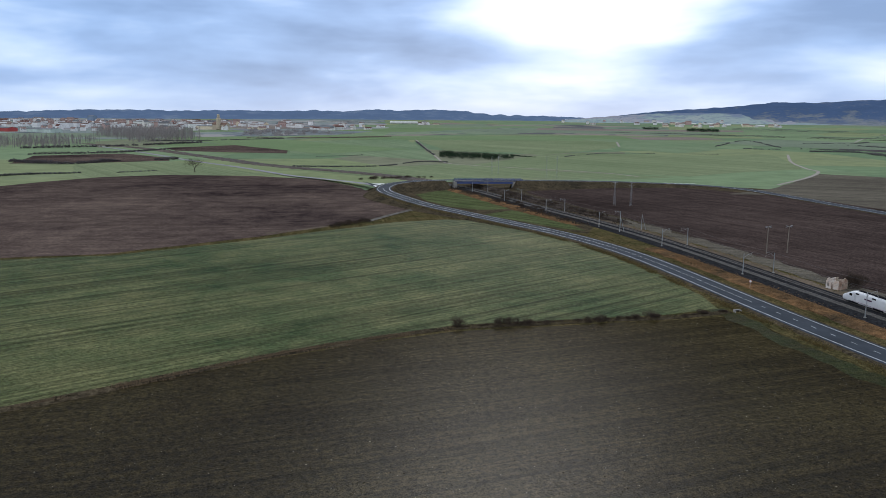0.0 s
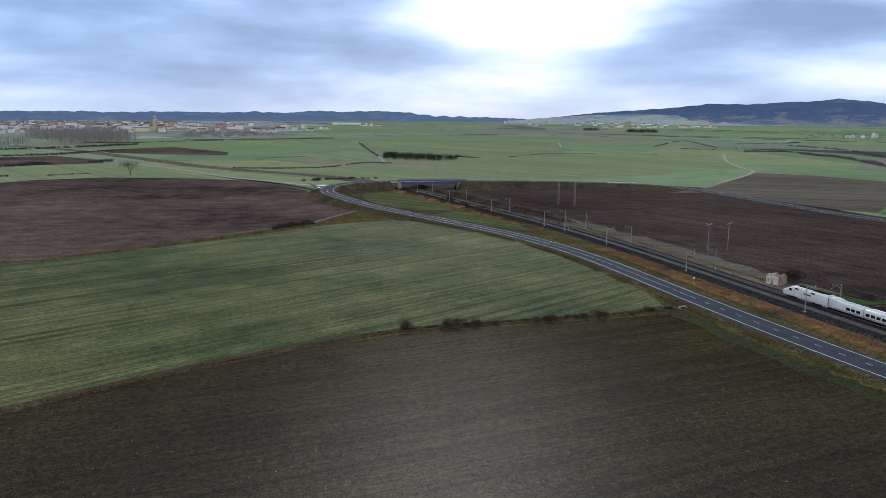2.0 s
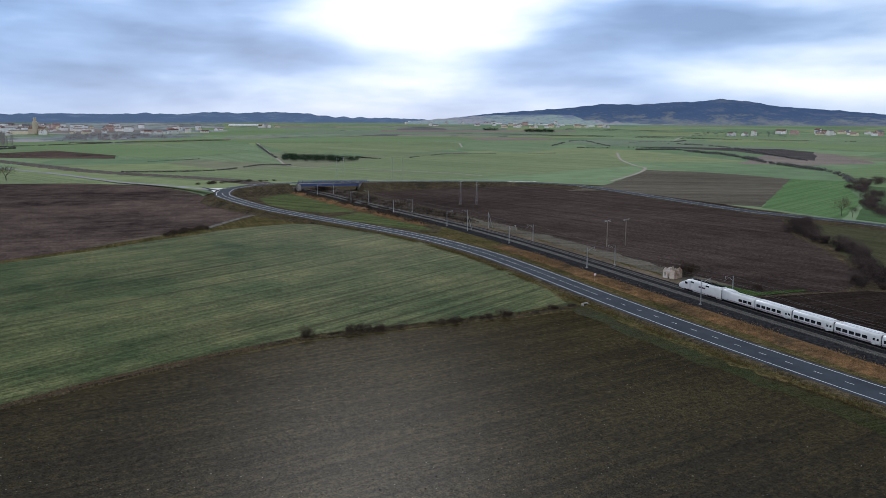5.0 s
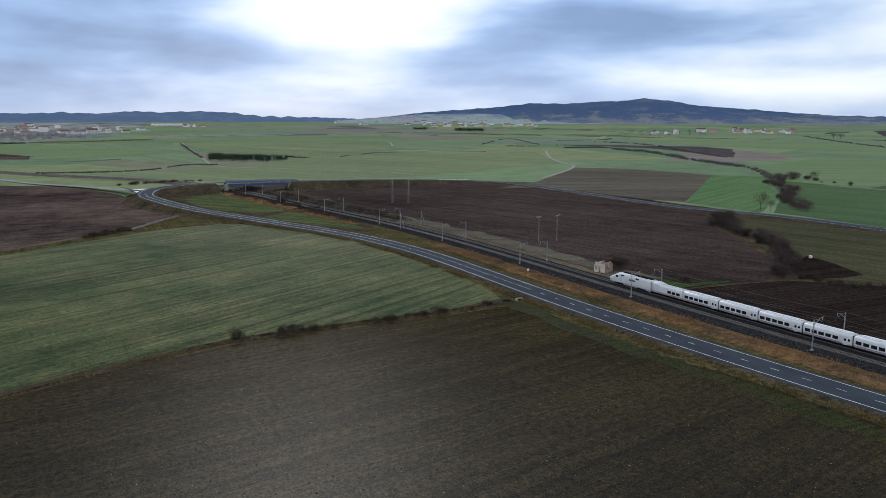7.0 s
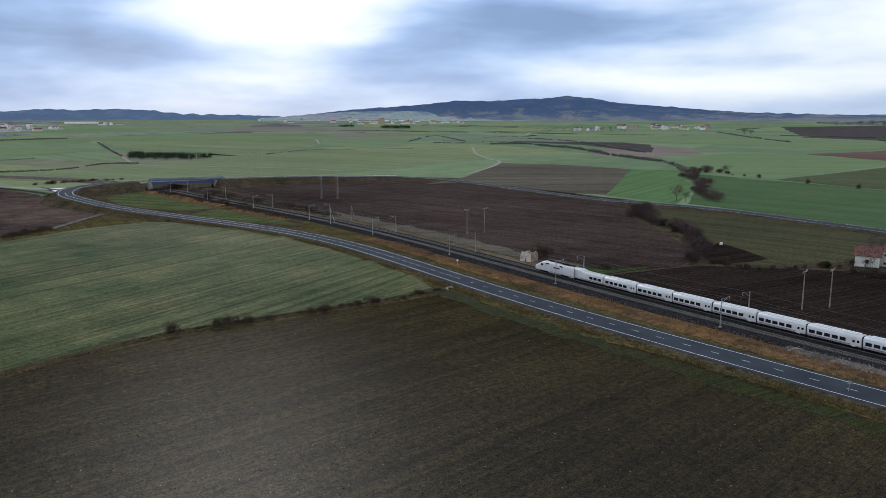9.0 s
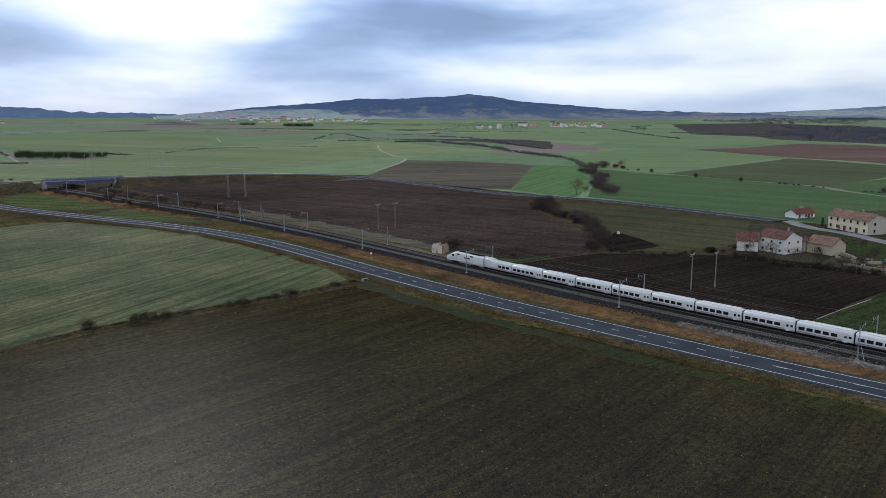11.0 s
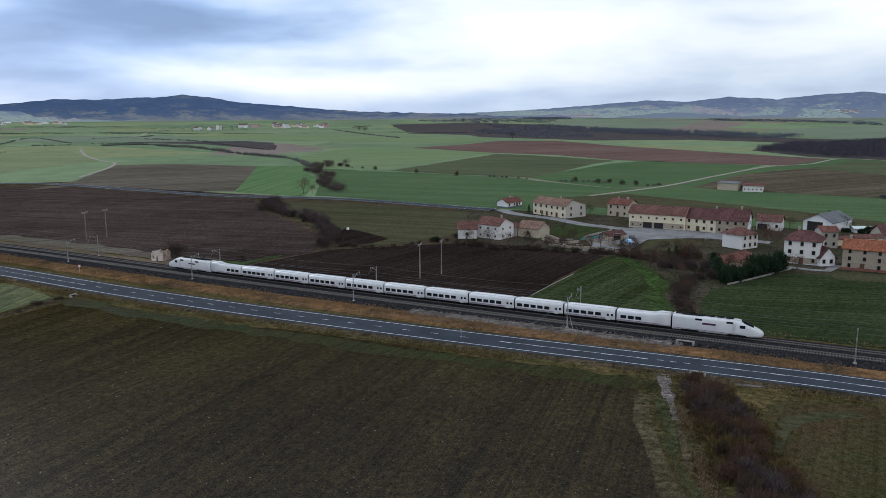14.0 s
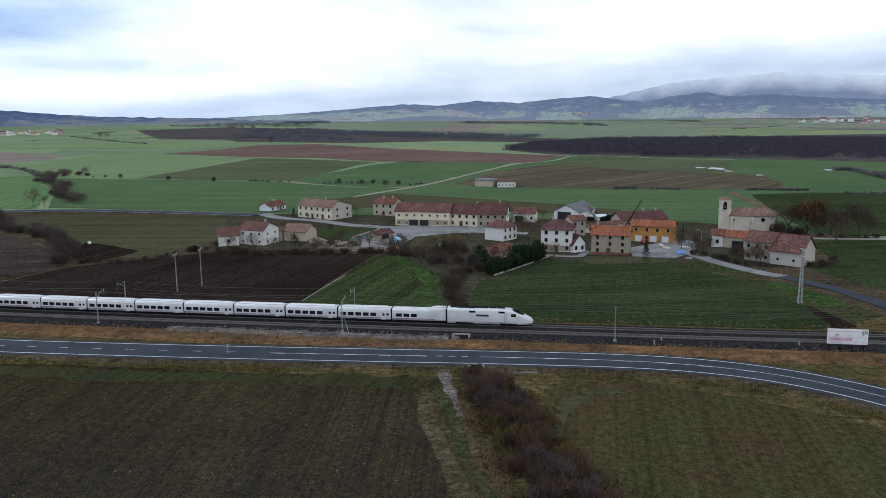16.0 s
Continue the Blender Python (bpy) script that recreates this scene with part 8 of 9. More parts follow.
# village trees and bushes
for q_, h_ in (((228.8, 184.1), 6), ((230.0, 173.2), 7), ((232.2, 166.6), 6), ((236.7, 160.9), 7), ((252.4, 137.5), 6), ((241.4, 147.0), 5), ((290.4, 86.7), 9), ((250.5, 66.4), 6), ((264.6, 1.5), 7), ((291.1, 23.6), 7), ((282.7, 19.1), 6), ((241.4, 139.9), 4), ((328.2, -26.0), 10), ((266.0, 9.3), 6)):
    tree(q_[0], q_[1], h_, plant_rng.choice(TREE_BARE), "bare winter tree in the village", "village trees", 1.1)
tree(*(335.3, -15.9), 14, TREE_RUST, "broad tree with rust-brown autumn leaves", k=1.0)
tree(*(337.8, -9.3), 12, TREE_BARE[0], "dark bare tree beside the church", "village trees", 1.2)
tree(*(336.4, -28.3), 13, TREE_BARE[2], "bare poplar beside the church road", "village trees")
tree(*(338.6, -34.9), 13, TREE_BARE[0], "bare poplar beside the church road", "village trees")
for q_, h_, k_ in (((234.6, 87.7), 7, 1.5), ((233.4, 85.3), 6, 1.6), ((363.3, 83.9), 8, 0.9), ((259.5, 37.1), 7.5, 0.8), ((247.4, 108.2), 4.5, 1.0), ((321.1, 215.8), 5, 0.9), ((317.7, 205.5), 3, 1.2)):
    conifer(q_[0], q_[1], h_, k=k_)
bush_row([(222.2, 79.7), (229.4, 77.7), (238.9, 75.5), (251.4, 72.9)], 18, 6.0, 6.2, BUSH_GREEN, 1.2, "dense dark green conifer hedge", "conifer hedge")
bush_row([(226.4, 187.3), (226.9, 171.4), (234.0, 154.4), (241.7, 135.4), (243.9, 118.3)], 34, 4.2, 2.8, BUSH, 2.0, "bare brown bush below the village", "village bushes")
bush_row([(276.8, 22.5), (266.0, 9.3), (262.9, 0.7)], 12, 3.4, 2.4, BUSH, 1.5, "bare dark bush beside the lane", "village bushes")
bush_row([(363.0, 91.6), (352.9, 70.4), (348.1, 60.6)], 12, 3.4, 3.0, BUSH_GREEN, 2.0, "dark green garden bush", "village bushes")
bush_row([(192.0, 218.8), (200.2, 204.5), (222.5, 197.2), (233.9, 193.5)], 14, 3.6, 2.6, BUSH, 2.0, "bare bush on the field edge", "field hedge bushes")
bush(*(225.3, 197.0), 4, 2.8, BUSH_GREEN, "round dark green bush on the field edge")
bush_row([(269.0, -11.2), (268.7, -16.1), (274.0, -19.8)], 8, 3.2, 2.6, BUSH, 1.5, "bare bush beside the barn", "village bushes")
bush_row([(-52.4, 383.8), (-45.2, 396.3), (-37.1, 405.2)], 12, 5.0, 2.4, BUSH, 2.0, "bare bush beside the service lane")
bush_row([(45.8, 575.7), (53.7, 547.3), (45.4, 520.7), (63.0, 450.7)], 16, 6.0, 3.0, BUSH, 3.0, "bare bush in the railway cutting")
bush_row([(-65.8, 669.0), (-36.9, 683.2), (-6.7, 691.6)], 14, 7.0, 3.0, BUSH, 3.0, "bare bush behind the road loop")

for k_ in range(46):
    line_ = ([(223.1, 186.0), (237.3, 151.7), (240.9, 116.9)], [(283.4, 179.8), (245.9, 137.6), (246.0, 119.3)], [(262.3, 108.2), (237.8, 78.5), (226.5, 82.6)], [(290.5, 25.5), (269.6, 11.2), (266.1, -2.7)], [(353.5, 114.4), (363.8, 89.0), (356.0, 60.6)])[k_ % 5]
    w_ = plant_rng.random() * 2
    a_, b_ = (line_[0], line_[1]) if w_ < 1 else (line_[1], line_[2])
    w_ %= 1.0
    x_, y_ = a_[0] + (b_[0] - a_[0]) * w_ + plant_rng.uniform(-5, 5), a_[1] + (b_[1] - a_[1]) * w_ + plant_rng.uniform(-5, 5)
    tree(x_, y_, plant_rng.uniform(3.5, 6.5), plant_rng.choice(TREE_BARE), "bare winter tree in the village", "village trees", plant_rng.uniform(0.9, 1.3))

scattered_stones("wall_rubble", spline([(227.4, 188.1), (230.2, 168.9), (237.3, 151.7), (243.8, 136.5), (243.9, 118.3)], 2.0), 0.0, 2.5, 700, 0.12, 0.4, GRAVEL, "tumbled stones of an old field wall", 9)
scattered_stones("wall_rubble", spline([(284.4, 21.2), (261.9, 9.2), (257.3, -10.6), (267.6, -18.5)], 2.0), 0.0, 2.0, 260, 0.1, 0.3, GRAVEL, "tumbled stones beside the lane", 10)
tagged(new("field_wall", ribbon("field_wall", [(245.8, 156.8), (245.3, 146.8), (250.2, 139.9), (248.2, 127.2)], [(-0.3, -0.1), (-0.25, 1.0), (0.25, 1.0), (0.3, -0.1)], W_STONE)), "old dry-stone wall at the village edge", "wall")
for q_, h_ in (((229.8, 106.8), 6.5), ((236.5, 104.0), 5.0), ((227.5, 97.5), 5.5), ((250.0, 120.8), 6.0), ((244.0, 112.0), 5.2), ((222.0, 92.0), 4.6), ((263.0, 134.0), 3.6)):
    tree(*q_, h_, plant_rng.choice(TREE_BARE), "bare thin tree below the village square", "trees below the square")
tagged(new("retaining_wall", ribbon("retaining_wall", [(266.0, 152.0), (260.6, 137.5), (257.0, 127.5), (253.4, 126.0)], [(-0.25, -0.1), (-0.2, 1.0), (0.2, 1.0), (0.25, -0.1)], W_STONE)), "dark stone retaining wall below the square", "wall")
tagged(new("garden_wall", ribbon("garden_wall", [(262.6, 168.5), (259.0, 162.0), (255.7, 158.0)], [(-0.25, -0.1), (-0.2, 1.5), (0.2, 1.3), (0.25, -0.1)], W_STONE)), "broken stone wall of a ruined yard", "wall")


def rubble_heap(x, y, w, seed):
    """A low heap of broken stone and earth."""
    rng = random.Random(seed)
    verts, faces = [], []
    for _ in range(90):
        r, t = w * math.sqrt(rng.random()), rng.uniform(0, 6.283)
        k, b = rng.uniform(0.12, 0.34), len(verts)
        o = Vector((x + r * math.cos(t), y + r * math.sin(t), 0.05 + 0.45 * w * 0.5 * max(0.0, 1 - r / w)))
        for d in ((1, 0, -0.4), (-0.6, 0.9, -0.4), (-0.5, -0.9, -0.4), (0.1, 0.1, 0.9), (0.6, 0.6, 0.4)):
            verts.append(o + Vector(tuple(v * k * rng.uniform(0.7, 1.3) for v in d)))
        faces += [(b, b + 1, b + 4), (b + 1, b + 2, b + 3), (b + 2, b, b + 3), (b + 4, b + 1, b + 3), (b, b + 4, b + 3)]
    tagged(new("rubble_heap", raw_mesh("rubble_heap", verts, faces, CONCRETE)), "low heap of broken pale stone", "rubble", kind="stuff")


for i_, (x_, y_, w_) in enumerate(((258.5, 154.5, 1.8), (263.5, 158.0, 1.5), (254.5, 148.0, 1.4), (249.0, 135.0, 1.5), (246.0, 140.5, 1.2), (283.0, 40.0, 1.6), (276.0, 33.0, 1.3), (270.0, 24.0, 1.2))):
    rubble_heap(x_, y_, w_, 700 + i_)
tagged(new("garden_fence", ribbon("garden_fence", [(266.5, 57.5), (267.8, 50.4), (268.9, 43.7)], [(-0.06, 0.0), (-0.06, 0.9), (0.06, 0.9), (0.06, 0.0)], plain("rusty_fence", (0.19, 0.075, 0.06), 0.9, 0.3, 1.0))), "low red-brown fence before a stone house", "fence")
tagged(new("garden_wall", ribbon("garden_wall", [(256.3, 166.4), (251.3, 156.4), (258.8, 150.7)], [(-0.25, -0.1), (-0.2, 1.1), (0.2, 1.1), (0.25, -0.1)], W_STONE)), "stone wall of a farm yard", "wall")
tagged(new("teal_fence", ribbon("teal_fence", [(263.8, 152.8), (270.4, 150.7), (278.1, 150.9)], [(-0.05, 0.1), (-0.05, 1.1), (0.05, 1.1), (0.05, 0.1)], plain("teal_paint", (0.08, 0.24, 0.24), 0.6, 0.2))), "teal painted fence beside the square", "fence")
bush_row([(242.6, 122.2), (243.5, 109.4), (256.7, 106.0), (256.7, 95.0)], 14, 5.0, 3.6, BUSH_RUSSET, 3.5, "bare russet bush among village gardens", "village bushes")
for q_, h_ in (((254.9, 107.5), 7), ((250.2, 100.2), 8), ((250.8, 112.5), 6), ((308.3, 94.2), 8), ((298.1, 86.4), 7), ((338.3, -24.8), 11), ((343.6, -31.4), 12), ((339.6, -38.0), 10), ((333.4, -19.4), 11), ((333.8, 197.4), 6), ((332.5, 187.0), 6), ((352.5, 97.3), 5), ((276.5, 23.5), 5)):
    tree(q_[0], q_[1], h_, plant_rng.choice(TREE_BARE), "bare winter tree in the village", "village trees", 1.15)
for q_, h_, k_ in (((229.7, 84.6), 6.5, 1.6), ((302.7, 28.9), 7.5, 0.35), ((250.3, 106.8), 5, 1.1)):
    conifer(q_[0], q_[1], h_, k=k_)


def street_lamp(x, y, yaw):
    ob = tagged(new("street_lamp"), "slim grey village street lamp", "street lamp", "street lamps")
    ob.matrix_world = pose(x, y, 0.1, 0, 0, yaw)
    bm = bmesh.new()
    rod(bm, (0, 0, -0.2), (0, 0, 6.5), 0.10, 0.06, 8)
    part("pole", mesh_of("pole", bm, STEEL), ob)
    bm = bmesh.new()
    rod(bm, (0, 0, 6.4), (1.3, 0, 6.9), 0.05, 0.04, 6)
    part("arm", mesh_of("arm", bm, STEEL), ob)
    part("lantern", slab("lantern", 1.1, 1.9, -0.16, 0.16, 6.84, 7.02, W_GREY), ob)


for q_, a_ in (((295.4, 113.4), 200), ((295.3, 94.7), 190), ((342.2, -8.2), 40), ((291.8, 21.6), 90)):
    street_lamp(*q_, a_)
bush_row([(337.8, -4.5), (334.6, -9.2), (334.4, -13.1)], 10, 5.0, 6.0, BUSH, 2.5, "tall dark bush beside the church", "village bushes")
bush_row([(334.1, -21.5), (337.7, -36.8), (338.8, -44.3)], 8, 3.0, 1.8, BUSH, 1.5, "low dark bush along the lane", "village bushes")
scattered_stones("rubble_heap", spline([(335.1, -15.4), (339.7, -19.8), (336.7, -24.7)], 1.0), 0.0, 5.0, 500, 0.2, 0.6, T_OLD, "heap of broken roof tiles and rubble", 21)
# building site: lorry crane and stacked material
hoist = tagged(new("mobile_crane"), "small dark lorry crane with a raised jib", "crane")
hoist.matrix_world = pose(*(328.2, 54.7), 0, 0, 0, 0)
bm_ = bmesh.new()
rod(bm_, (0, 0, 1.6), (0, -6.5, 13.0), 0.28, 0.14, 6)
part("jib", mesh_of("jib", bm_, TRAIN_DARK), hoist)
part("carrier", slab("carrier", -1.2, 1.2, -2.6, 2.6, 0.0, 1.9, plain("crane_red", (0.35, 0.04, 0.03), 0.5, 0.2)), hoist)


def vehicle(x, y, yaw, c, label):
    ob = tagged(new("car"), label, "car", "parked cars")
    ob.matrix_world = pose(x, y, 0.22, 0, 0, yaw)
    paint = plain("car_paint", c, 0.3, 0.08, 1.0, spec=0.5)
    bm = bmesh.new()
    prof = [(-2.1, 0.35), (-2.1, 0.8), (-1.9, 0.95), (-1.1, 1.0), (-0.5, 1.48), (1.0, 1.5), (1.7, 1.0), (2.1, 0.9), (2.1, 0.35)]
    l_, r_ = [bm.verts.new((x_, -0.85, z_)) for x_, z_ in prof], [bm.verts.new((x_, 0.85, z_)) for x_, z_ in prof]
    for k in range(len(prof)):
        j = (k + 1) % len(prof)
        bm.faces.new((l_[k], l_[j], r_[j], r_[k]))
    bm.faces.new(l_[::-1])
    bm.faces.new(r_)
    bmesh.ops.recalc_face_normals(bm, faces=bm.faces[:])
    part("body", mesh_of("body", bm, paint), ob)
    part("glazing", slab("glazing", -0.5, 1.05, -0.87, 0.87, 1.02, 1.38, GLASS_DARK), ob)
    for wx in (-1.35, 1.35):
        for wy in (-0.8, 0.8):
            bm = bmesh.new()
            rod(bm, (wx, wy - 0.1, 0.32), (wx, wy + 0.1, 0.32), 0.32, 0.32, 12)
            part("wheel", mesh_of("wheel", bm, TRAIN_DARK), ob)


vehicle(*(270.0, 134.5), 60, (0.25, 0.42, 0.6), "pale blue parked car on the square")
vehicle(*(295.4, 42.4), 20, (0.24, 0.025, 0.02), "red van parked before the orange house")
vehicle(*(280.7, 138.4), 40, (0.05, 0.06, 0.07), "dark parked car on the square")
tarp = tagged(new("tarpaulin", slab("tarpaulin", -3, 3, -1.5, 1.5, 0, 0.5, plain("blue_plastic", (0.08, 0.2, 0.5), 0.5, 0.3, 1.0))), "crumpled blue tarpaulin in the yard", "tarpaulin")
tarp.matrix_world = pose(*(278.7, 27.4), 0.1, 0, 0, 10)
for k_, (q_, c_) in enumerate((((292.2, 35.7), (0.5, 0.48, 0.45)), ((286.6, 33.1), (0.55, 0.5, 0.4)), ((290.1, 26.5), (0.6, 0.6, 0.62)))):
    ob_ = tagged(new("board_stack", slab("board_stack", -1.8, 1.8, -0.6, 0.6, 0, 0.5, plain("stack", c_, 0.8, 0.3, 1.0))), "stack of pale building boards", "board stack", "stacked building material")
    ob_.matrix_world = pose(*q_, 0.17, 0, 0, 20 + 30 * k_)
for q_ in ((224.7, 248.4), (248.3, 151.1)):
    ob_ = tagged(new("white_tank", slab("white_tank", -0.55, 0.55, -0.55, 0.55, 0, 1.2, W_CLEAN)), "white plastic tank at a field edge", "tank", "white tanks")
    ob_.matrix_world = pose(*q_, 0, 0, 0, 15)


# ---- the town and far villages ----
TOWN_WALLS = [W_CLEAN, W_WHITE, plain("pale_grey_render", (0.55, 0.55, 0.56), 0.9, 0.2), W_CLEAN, W_CREAM, plain("brick_red_render", (0.44, 0.31, 0.29), 0.9, 0.2)]
# far roof tiles, lightened to put the distance haze in their colour
T_HAZE = tile_mat("hazed_clay_tiles", (0.20, 0.135, 0.122), (0.31, 0.225, 0.205))
TOWN_ROOFS = [T_HAZE, T_HAZE, R_GREY, T_HAZE, T_BROWN]


def far_house_meshes(i):
    rng = random.Random(900 + i)
    ln, dp, ev = rng.uniform(12, 30), rng.uniform(9, 14), rng.choice((5, 6, 7, 9, 12))
    return gable_walls("wall", ln, dp, ev, ev + dp * 0.28, dp / 2, TOWN_WALLS[i % 6]), roof_mesh(ln, dp, ev, ev + dp * 0.28, dp / 2, TOWN_ROOFS[(i * 7) % 5]), (ln, ev)


FAR_HOUSES = [far_house_meshes(i) for i in range(14)]
FAR_WIN = opening_mesh("window", 1.6, 1.5, GLASS_DARK, FRAME_W)[1]


def settlement(name, centre, spread, n, seed, windows=0, tall=1.0):
    """A cluster of far houses round a place."""
    rng = random.Random(seed)
    for i in range(n):
        x, y = centre[0] + rng.gauss(0, spread[0]), centre[1] + rng.gauss(0, spread[1])
        wall, roof, (ln, ev) = rng.choice(FAR_HOUSES)
        ob = tagged(new("town_house"), "distant house with pale walls and tiled roof", "house", name)
        ob.matrix_world = pose(x, y, terrain(x, y), 0, 0, rng.uniform(0, 360)) @ Matrix.Diagonal((1, 1, tall * rng.uniform(0.8, 1.25), 1))
        part("wall", wall, ob)
        part("roof", roof, ob)
        for k in range(windows):
            part("window", FAR_WIN, ob, m=pose(-ln / 2 + (k + 0.5) * ln / windows, -0.02, ev * 0.5))


def far_blocks(centre, spread, n, seed):
    """A far quarter of taller white blocks that run together."""
    rng = random.Random(seed)
    bm = bmesh.new()
    for _ in range(n):
        x, y = centre[0] + rng.gauss(0, spread[0]), centre[1] + rng.gauss(0, spread[1])
        m = pose(x, y, terrain(x, y), 0, 0, rng.uniform(0, 180))
        w, d, h = rng.uniform(7, 20), rng.uniform(5, 8), rng.uniform(7, 17)
        box(bm, -w, w, -d, d, 0, h, 0, m)
        box(bm, -w - 0.5, w + 0.5, -d - 0.5, d + 0.5, h, h + 1.6, 1, m)
    tagged(new("town_blocks", mesh_of("town_blocks", bm, W_CLEAN, T_HAZE)), "crowded pale apartment blocks of the far town", "buildings", kind="stuff")


for q_, sp_, n_, sd_ in (((-1355.5, 2608.2), (220, 120), 50, 1), ((-1167.2, 2698.2), (200, 140), 50, 2), ((-980.8, 2781.2), (160, 130), 42, 3), ((-757.2, 2704.9), (120, 90), 20, 4), ((-1022.2, 2080.8), (120, 60), 16, 5), ((-742.1, 2291.7), (90, 40), 12, 6)):
    settlement("houses of the far town", q_, sp_, n_, sd_, 4, 1.25)
for q_, sp_, n_, sd_ in (((-1215.7, 2440.6), (200, 60), 24, 7), ((-963.0, 2474.4), (180, 60), 26, 8), ((-806.2, 2608.4), (120, 50), 16, 9), ((-1320.0, 3020.0), (260, 90), 44, 15), ((-940.0, 3060.0), (240, 80), 40, 16), ((-600.0, 2700.0), (160, 60), 22, 17)):
    far_blocks(q_, sp_, n_, sd_)
for q_, sp_, n_, sd_ in (((-316.7, 2359.9), (40, 20), 5, 11), ((-442.1, 2385.8), (90, 50), 10, 12), ((-264.9, 2713.5), (60, 30), 4, 13), ((-55.2, 3205.2), (40, 20), 4, 14)):
    settlement("houses outside the town", q_, sp_, n_, sd_, 3)
for q_, sp_, n_, sd_ in (((1639.8, 1990.2), (70, 60), 16, 21), ((1506.4, 2074.6), (35, 30), 5, 22), ((1245.9, 1930.1), (20, 15), 3, 23), ((2734.7, 3109.7), (60, 40), 8, 24)):
    settlement("houses of a far village", q_, sp_, n_, sd_, 3)
for q_, sp_, n_, sd_ in (((909.7, 3866.4), (120, 90), 18, 31), ((1075.8, 3442.6), (160, 60), 16, 32), ((1143.4, 3077.8), (140, 40), 14, 33), ((1028.1, 3885.4), (80, 60), 10, 34)):
    settlement("white houses below the hill", q_, sp_, n_, sd_, 2)
for q_, sp_, n_, sd_ in (((4114.3, 2262.6), (90, 60), 12, 41), ((3256.6, -290.8), (160, 60), 18, 44)):
    settlement("houses of a village under the hills", q_, sp_, n_, sd_, 2)
for i_, q_ in enumerate(((714.5, 4219.2), (835.3, 4311.3), (952.4, 4413.8), (972.1, 3922.3), (1039.8, 3880.7), (1070.8, 3712.2), (1136.0, 3669.4), (1161.6, 3507.7), (1224.3, 3463.9), (1244.9, 3309.2), (1304.9, 3264.9), (1311.3, 3124.7))):
    ob_ = tagged(new("far_shed", slab("far_shed", -16, 16, -8, 8, 0, 6.5, W_CLEAN)), "long white far shed below the hill", "shed", "sheds below the hill")
    ob_.matrix_world = pose(*q_, terrain(*q_), 0, 0, -30 + 8 * (i_ % 3))
shed_ = tagged(new("factory_shed", slab("factory_shed", -60, 60, -20, 20, 0, 9, W_CLEAN)), "long white far factory shed", "factory")
shed_.matrix_world = pose(*(-144.8, 3382.1), terrain(*(-144.8, 3382.1)), 0, 0, 10)
for q_, l_ in (((-1167.2, 2698.2), 60),):
    ob_ = tagged(new("factory_shed", slab("factory_shed", -l_, l_, -18, 18, 0, 12, W_CLEAN)), "long white town factory shed", "factory", "town sheds")
    ob_.matrix_world = pose(*q_, terrain(*q_), 0, 0, -20)


def town_sheds():
    """The low coloured works sheds and the tower block at the edge of the town."""
    red, green, slate = plain("shed_red", (0.36, 0.06, 0.06), 0.6, 0.2, 0.1), plain("shed_green", (0.42, 0.50, 0.47), 0.6, 0.2, 0.1), plain("block_slate", (0.16, 0.22, 0.32), 0.7, 0.2, 0.1)
    for x, y, yaw, w, d, h, m, label in ((-1130, 2000, -28, 34, 14, 9, red, "long red works shed beside the town"), (-1005, 1955, -26, 46, 16, 8, green, "long pale green works shed beside the town"), (-1225, 2740, -20, 12, 10, 30, slate, "slate blue tower block in the far town"), (-985, 2620, -20, 52, 12, 16, W_CLEAN, "long white building in the far town"), (-690, 2330, -14, 40, 12, 10, W_CREAM, "long cream building in the far town")):
        ob = tagged(new("works_shed" if h < 20 else "tower_block"), label, "building", "large buildings of the town")
        ob.matrix_world = pose(x, y, terrain(x, y), 0, 0, yaw)
        part("wall", gable_walls("wall", 2 * w, 2 * d, h, h + 2.5, d, m), ob)
        part("roof", roof_mesh(2 * w, 2 * d, h, h + 2.5, d, R_GREY), ob)
    ob = tagged(new("town_church"), "large cream town church with a square tower", "church")
    ob.matrix_world = pose(-650, 2310, terrain(-650, 2310), 0, 0, -15)
    part("nave", gable_walls("nave", 46, 20, 16, 22, 10, W_SAND), ob)
    part("roof", roof_mesh(46, 20, 16, 22, 10, T_OLD), ob)
    part("tower", slab("tower", -8, 4, -6, 6, 0, 36, W_SAND), ob)
    part("lantern", slab("lantern", -5.5, 1.5, -3.5, 3.5, 36, 46, W_SAND), ob)


town_sheds()


